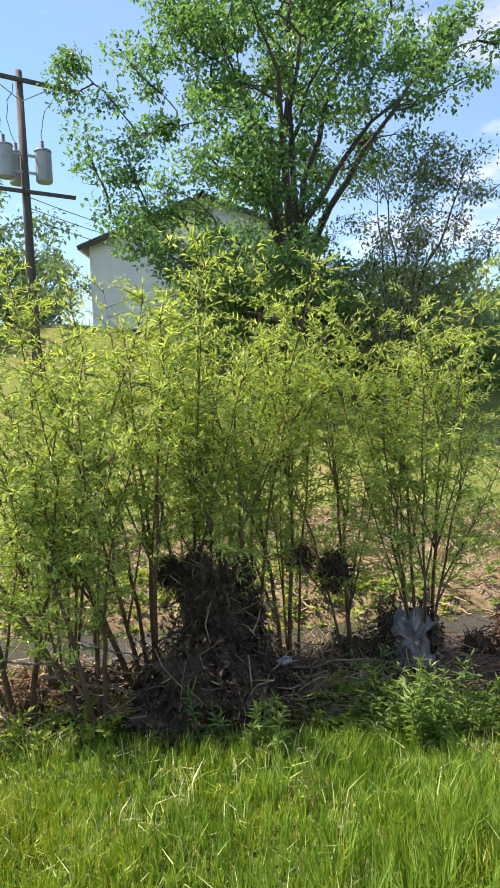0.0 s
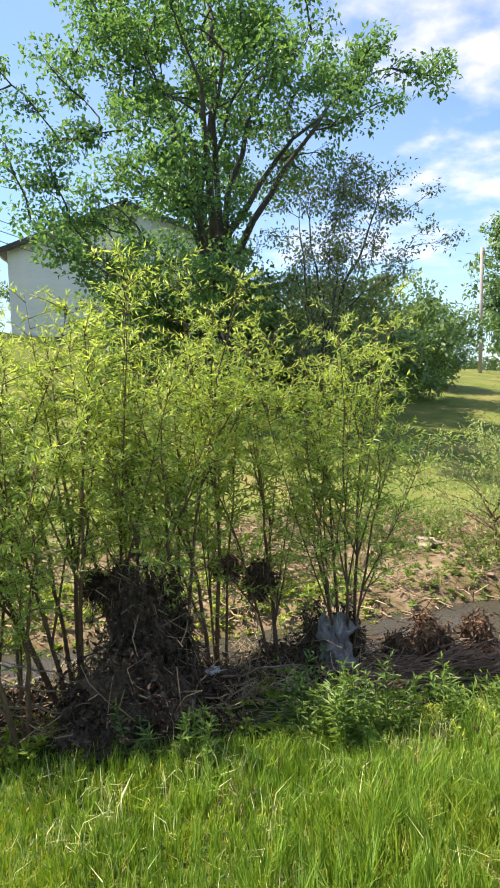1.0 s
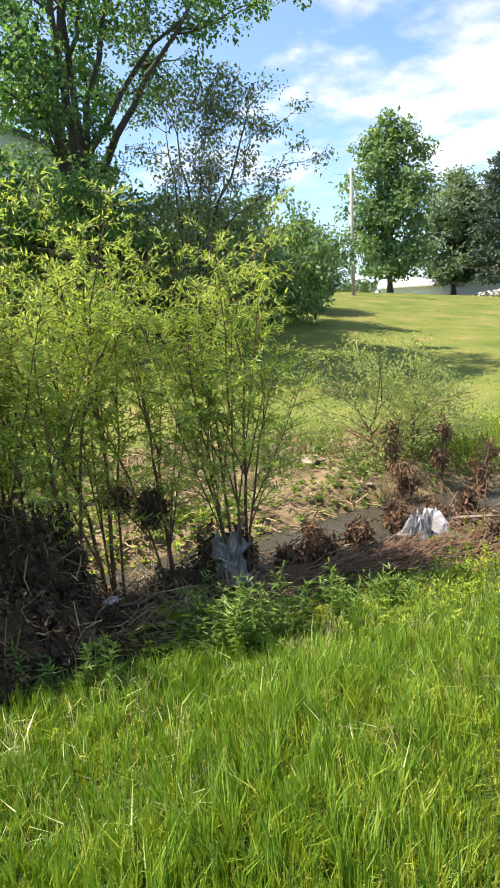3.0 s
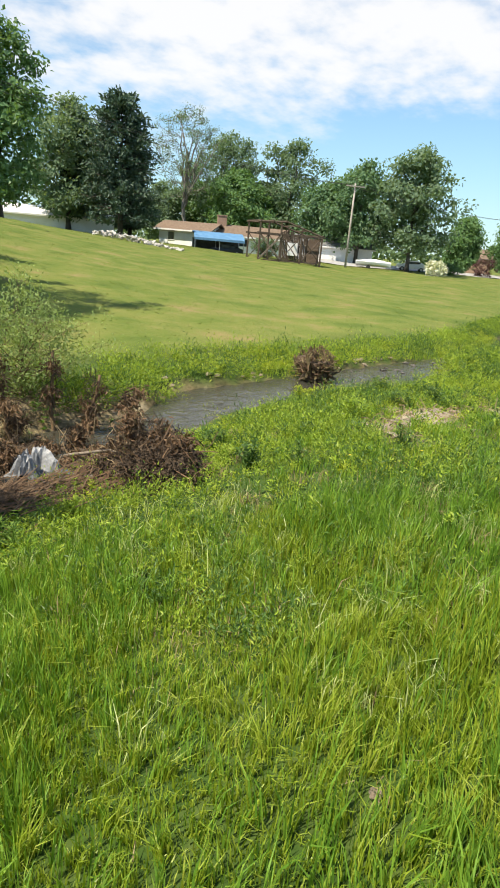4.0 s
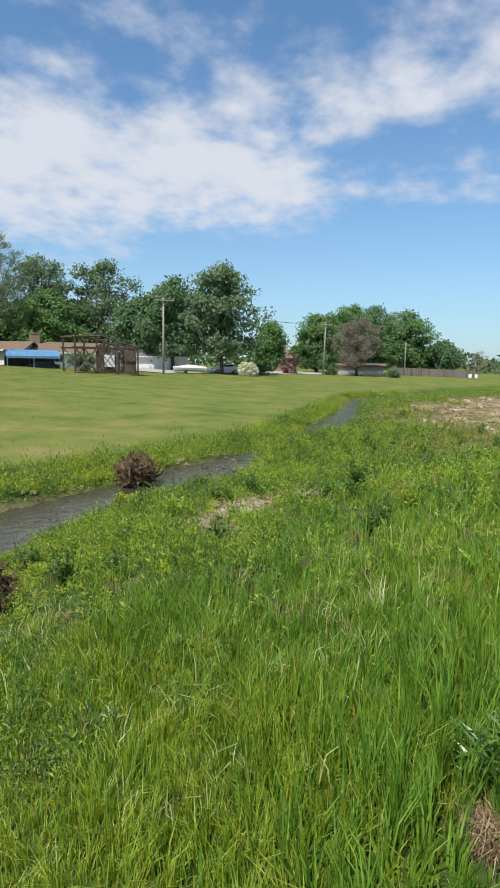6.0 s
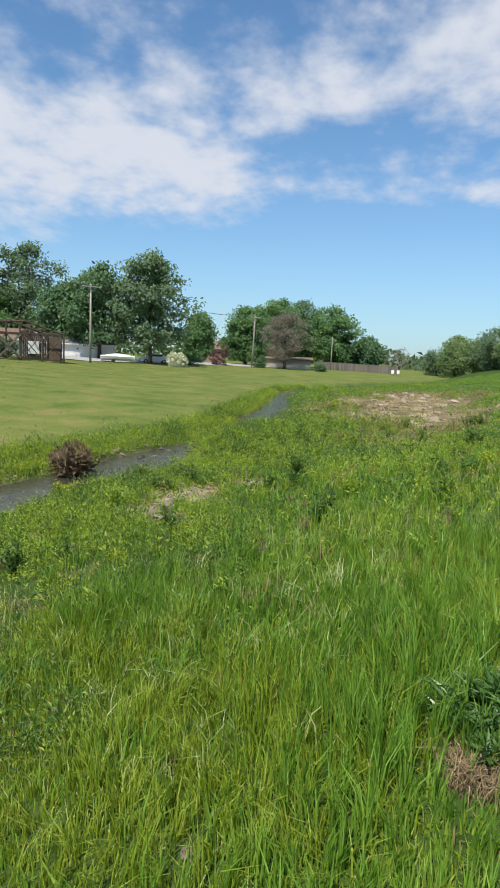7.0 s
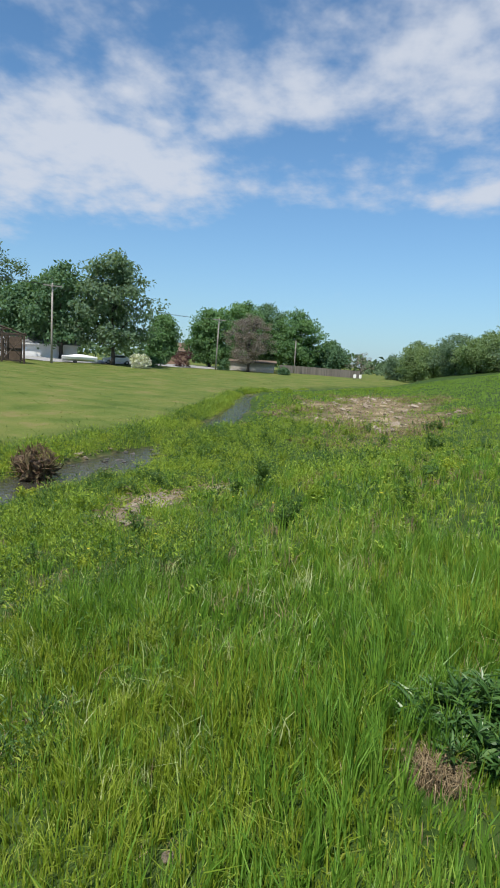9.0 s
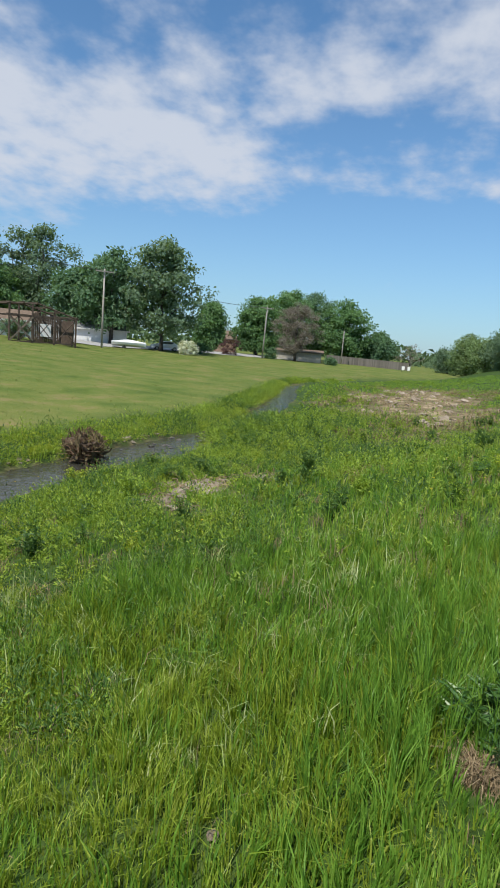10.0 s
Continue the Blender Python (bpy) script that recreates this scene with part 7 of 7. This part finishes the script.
def weed_stuff(name, mat, n, a0, a1, d0, d1, keep, label, seed, h0=0.18, h1=0.5, leaf=0.09, per=16, slim=0.42, power=1.0):
    rng = np.random.default_rng(seed)
    x, y, d = scatter_polar(rng, n, a0, a1, d0, d1, power)
    k = keep(x, y, d) > rng.random(n)
    x, y = x[k], y[k]
    m = len(x)
    h = rng.uniform(h0, h1, m) * (1 + 0.35 * wave(x * 1.7, y * 1.7, 1.1))
    h *= 0.3 + 0.7 * np.clip((np.abs(y - creek_y(x)) - creek_half(x) - 0.3) / 2.6 + 1.2 * np.exp(-((x - 21) / 4.0) ** 2), 0, 1.6)
    root = np.stack([x, y, ground_z(x, y)], -1)
    tip = root + np.stack([rng.normal(0, 0.12, m), rng.normal(0, 0.12, m), h], -1)
    g = Geo()
    s = np.array((0.004, 0.002, 0))
    v = np.stack([root - s, root + s, tip + s * 0.4, tip - s * 0.4], 1)
    g.add(v.reshape(-1, 3), np.arange(4 * m).reshape(m, 4))
    w = np.repeat(np.arange(m), per)
    u = rng.uniform(0.15, 1.0, m * per)
    pos = root[w] + (tip - root)[w] * u[:, None]
    L = leaf * rng.uniform(0.6, 1.35, m * per) * (1.15 - 0.45 * u)
    dr = rnd_dirs(rng, m * per) * np.array((1, 1, 0.35)) + np.array((0, 0, 0.42))
    g.leaves(pos, dr, rnd_dirs(rng, m * per) * 0.5 + np.array((0, 0, 1.0)), L, L * slim)
    tagged(part(name, g, mat), label, "weeds", kind="stuff")


def keep_weed_bench(x, y, d):
    b = near_bank(x, y)
    lim = np.interp(x, (-10, 3, 8, 14, 30, 60), (1.8, 2.6, 4.3, 5.8, 8.5, 12.0)) + 0.9 * wave(x * 0.8, y * 0.8, 0.2)
    return np.clip((b - 0.05) / 0.5, 0, 1) * np.clip((lim - b) / 3.0, np.interp(d, (6, 25, 40), (0.22, 0.1, 0.02)), 1) * np.clip(0.6 + 0.8 * wave(x * 1.3, y * 1.3, 0.8), 0.15, 1) * np.clip(1 - 0.8 * gravel_bar(x, y), 0, 1)


def keep_weed_far(x, y, d):
    v = y - creek_y(x) - creek_half(x)
    return np.clip(v / 0.2, 0, 1) * np.clip((np.interp(x, (8, 16, 25, 45), (2.6, 2.0, 1.0, 0.7)) - v + 0.6 * wave(x * 0.9, y)) / 1.2, 0, 1) * np.clip(1 - 0.9 * shoal(x, y), 0, 1)


def keep_shoal(x, y, d):
    return shoal(x, y) * np.clip(0.5 + 0.9 * wave(x * 1.7, y * 2.2, 0.5), 0.20, 1)


weed_stuff("bank_weeds", "weed_leaf", 7000, -30, 112, 4.3, 10.0, keep_weed_bench, "leafy green weeds along the near bank", 11, 0.10, 0.34, 0.055, 16, 0.34)
weed_stuff("bench_weeds", "weed_leaf", 12000, 42, 108, 8.0, 30.0, keep_weed_bench, "leafy green weeds on the bench beside the creek", 12, 0.10, 0.34, 0.065, 16, 0.36)
weed_stuff("dark_bench_weeds", "dark_weed", 2600, 42, 108, 6.0, 34.0, keep_weed_bench, "darker leafy weeds among the bench grass", 13, 0.2, 0.5, 0.085, 16, 0.34)
weed_stuff("far_bench_weeds", "weed_leaf", 5000, 66, 106, 28.0, 75.0, keep_weed_bench, "green weeds on the far bench", 14, 0.08, 0.26, 0.13, 12, 0.36)
weed_stuff("far_bank_weeds", "weed_leaf", 7500, -30, 84, 8.0, 50.0, keep_weed_far, "leafy green weeds along the far bank", 15, 0.08, 0.30, 0.08, 16, 0.36)
weed_stuff("shoal_weeds", "herb_leaf", 8500, -30, 42, 7.0, 14.0, keep_shoal, "small green weeds scattered over the sandy shoal", 16, 0.06, 0.28, 0.065, 16)
grass_field("shoal_straw", "straw", 30000, -30, 40, 6.6, 13.5, 0.05, 0.20, 0.005, 0.010, lambda x, y, d: np.clip(shoal(x, y) * (0.55 + 0.9 * wave(x * 1.9, y * 2.3, 3.1)), 0, 1), "dead straw in tufts on the sandy shoal", 27, lean=1.0, patch=0.5, bunch=0.22)
weed_stuff("willow_undergrowth", "weed_leaf", 900, -30, 18, 4.6, 8.5, lambda x, y, d: 0.8 + 0 * x, "green undergrowth between the willow stems", 17, 0.12, 0.4, 0.08, 12)


def leafy_plant(name, place, label, seed, height=0.7, stems=9, spread=0.28, leaf=0.13, slim=0.2, mat="weed_leaf", per=26):
    """A clump of upright leafy stems."""
    ob = thing(name, place, label, "plant", "leafy bank plants")
    rng = np.random.default_rng(seed)
    w, c = Geo(), Geo()
    for _ in range(stems):
        a = rng.uniform(0, 2 * np.pi)
        tip = np.array((math.cos(a) * spread * rng.random(), math.sin(a) * spread * rng.random(), height * rng.uniform(0.6, 1.0)))
        ln = bend((tip[0] * 0.25, tip[1] * 0.25, -0.05), tip, rng, 4, 0.06)
        w.tube(ln, np.linspace(0.006, 0.002, 4), 3, cap=False)
        u = rng.uniform(0.15, 1.0, per)
        pos = np.stack([np.interp(u, np.linspace(0, 1, 4), ln[:, q]) for q in range(3)], -1)
        L = leaf * rng.uniform(0.6, 1.2, per) * (1.15 - 0.5 * u)
        c.leaves(pos, rnd_dirs(rng, per) * np.array((1, 1, 0.3)) + np.array((0, 0, 0.35)), rnd_dirs(rng, per) * 0.4 + np.array((0, 0, 1)), L, L * slim)
    part("stalk", w, mat, ob)["kind"] = "stuff"
    part("foliage", c, mat, ob)
    return ob


for k, (az, d, h, st, mt) in enumerate(((15.8, 4.3, 0.66, 20, "herb_leaf"), (19.5, 4.5, 0.55, 12, "herb_leaf"), (12.5, 4.45, 0.5, 10, "herb_leaf"), (1.8, 4.25, 0.46, 6, "herb_leaf"), (-0.6, 4.2, 0.36, 5, "herb_leaf"),
                                        (10.5, 4.9, 0.7, 9, "dark_weed"), (-26, 4.8, 0.8, 14, "dark_weed"), (25, 4.9, 0.5, 10, "herb_leaf"), (30, 5.0, 0.45, 10, "herb_leaf"), (-4.5, 4.4, 0.45, 5, "dark_weed"))):
    leafy_plant("leafy_weed", at(az, d), "upright leafy green weed with narrow leaves on the bank" if mt == "herb_leaf" else "dark green upright leafy weed on the bank", 500 + k, h, st, mat=mt)
for k, (az, d, h, st) in enumerate(((97.5, 2.3, 0.20, 12), (100.0, 2.42, 0.24, 14), (103.0, 2.45, 0.25, 14), (106.5, 2.45, 0.26, 14), (102.0, 2.2, 0.18, 10), (105.5, 2.2, 0.20, 12), (109.5, 2.35, 0.25, 12))):
    leafy_plant("dark_leafy_plant", at(az, d), "dark green plant with narrow pointed leaves in the grass", 520 + k, h, st, 0.2, 0.115, 0.2, "dark_leaf", 26)

# clumps of broader weeds that break up the bench
rng = np.random.default_rng(67)
CLUMPS = [leafy_plant("weed_clump", (0, -60 - k, -20), lab, 540 + k, hh, ss, sp, lf, sl, mt, 18) for k, (hh, ss, sp, lf, sl, mt, lab) in enumerate((
    (0.42, 16, 0.26, 0.11, 0.45, "weed_leaf", "bushy clump of light green broad-leaved weed"), (0.50, 18, 0.30, 0.10, 0.4, "dark_weed", "bushy clump of dark green broad-leaved weed"),
    (0.36, 20, 0.36, 0.09, 0.5, "yellow_weed", "low mound of yellow-green flowering weed"), (0.60, 12, 0.20, 0.12, 0.28, "dark_weed", "tall dark green upright weed")))]
count = 0
while count < 90:
    a, d = radians(rng.uniform(24, 108)), 6.0 + 30 * rng.random() ** 1.3
    x, y = d * math.sin(a), d * math.cos(a)
    far = y > float(creek_y(x))
    b = abs(y - float(creek_y(x))) - float(creek_half(x))
    if b < 0.3 or b > (0.8 if far else 12.0) or float(shoal(x, y)) > 0.2 or float(gravel_bar(x, y)) > 0.4:
        continue
    ob = copy_thing(CLUMPS[int(rng.integers(4))], pose(x, y, gz(x, y) - 0.02, 0, 0, rng.uniform(0, 360)))
    s = float(rng.uniform(0.38, 0.78) * (0.7 if b < 1 else 1.0) * (0.75 if d < 6 else 1.0) * (1 + d / 60))
    ob.scale = (s, s, s * rng.uniform(0.8, 1.1))
    count += 1
for ob, (az, d) in zip(CLUMPS, ((63, 9.5), (70, 12), (58, 12.5), (80, 10))):
    ob.matrix_basis = pose(*at(az, d))

tuft = thing("dry_grass_tuft", at(99.0, 2.05), "tuft of dead straw-coloured grass in the green bank", "grass tuft")
rng = np.random.default_rng(41)
g = Geo()
n = 900
b = np.stack([rng.normal(0, 0.05, n), rng.normal(0, 0.05, n), np.zeros(n)], -1)
th = rng.uniform(0, 2 * np.pi, n)
g.blades(b, np.stack([np.cos(th), np.sin(th), 0 * th], -1) * rng.uniform(0.3, 1.2, n)[:, None], rng.uniform(0.05, 0.15, n), rng.uniform(0.003, 0.006, n), rng)
part("straw_tangle", g, "straw", tuft)["kind"] = "stuff"


def dead_grass_clump(place, seed, h):
    """A standing tuft of last year's grass, bleached and bent."""
    ob = thing("dead_grass_clump", place, "bleached clump of last year's grass under the willows", "grass tuft", "dead grass clumps")
    rng = np.random.default_rng(seed)
    n = 150
    b = np.stack([rng.normal(0, 0.08, n), rng.normal(0, 0.08, n), np.zeros(n)], -1)
    th = rng.uniform(0, 2 * np.pi, n)
    g = Geo().blades(b, np.stack([np.cos(th), np.sin(th), 0 * th], -1) * rng.uniform(0.2, 1.1, n)[:, None], h * rng.uniform(0.5, 1.0, n), rng.uniform(0.004, 0.009, n), rng)
    part("bleached_tangle", g, "pale_straw" if seed % 2 else "straw", ob)["kind"] = "stuff"


rng = np.random.default_rng(87)
for k in range(44):
    az = rng.uniform(-27, 16) if k < 30 else rng.uniform(14, 40)
    dead_grass_clump(at(az, rng.uniform(5.2, 7.0) if k < 30 else rng.uniform(8.8, 11.0)), 600 + k, float(rng.uniform(0.18, 0.42)))


def flowers():
    rng = np.random.default_rng(51)
    g = Geo()
    x, y, d = scatter_polar(rng, 420, 30, 100, 2.5, 26)
    k = (near_bank(x, y) > 0.3) & (wave(x * 0.9, y * 0.9, 0.6) > 0.25)
    x, y = x[k], y[k]
    for px, py in zip(x, y):
        c = np.array((px, py, gz(px, py) + rng.uniform(0.2, 0.42)))
        n = 7
        th = np.arange(n) / n * 2 * np.pi
        dr = np.stack([np.cos(th), np.sin(th), 0.25 + 0 * th], -1)
        L = np.full(n, 0.016)
        g.leaves(np.repeat(c[None], n, 0), dr, np.tile((0, 0, 1.0), (n, 1)), L, L * 0.7)
    tagged(part("yellow_flowers", g, "yellow_petal"), "tiny yellow flowers scattered in the bench weeds", "flowers", kind="stuff")


flowers()
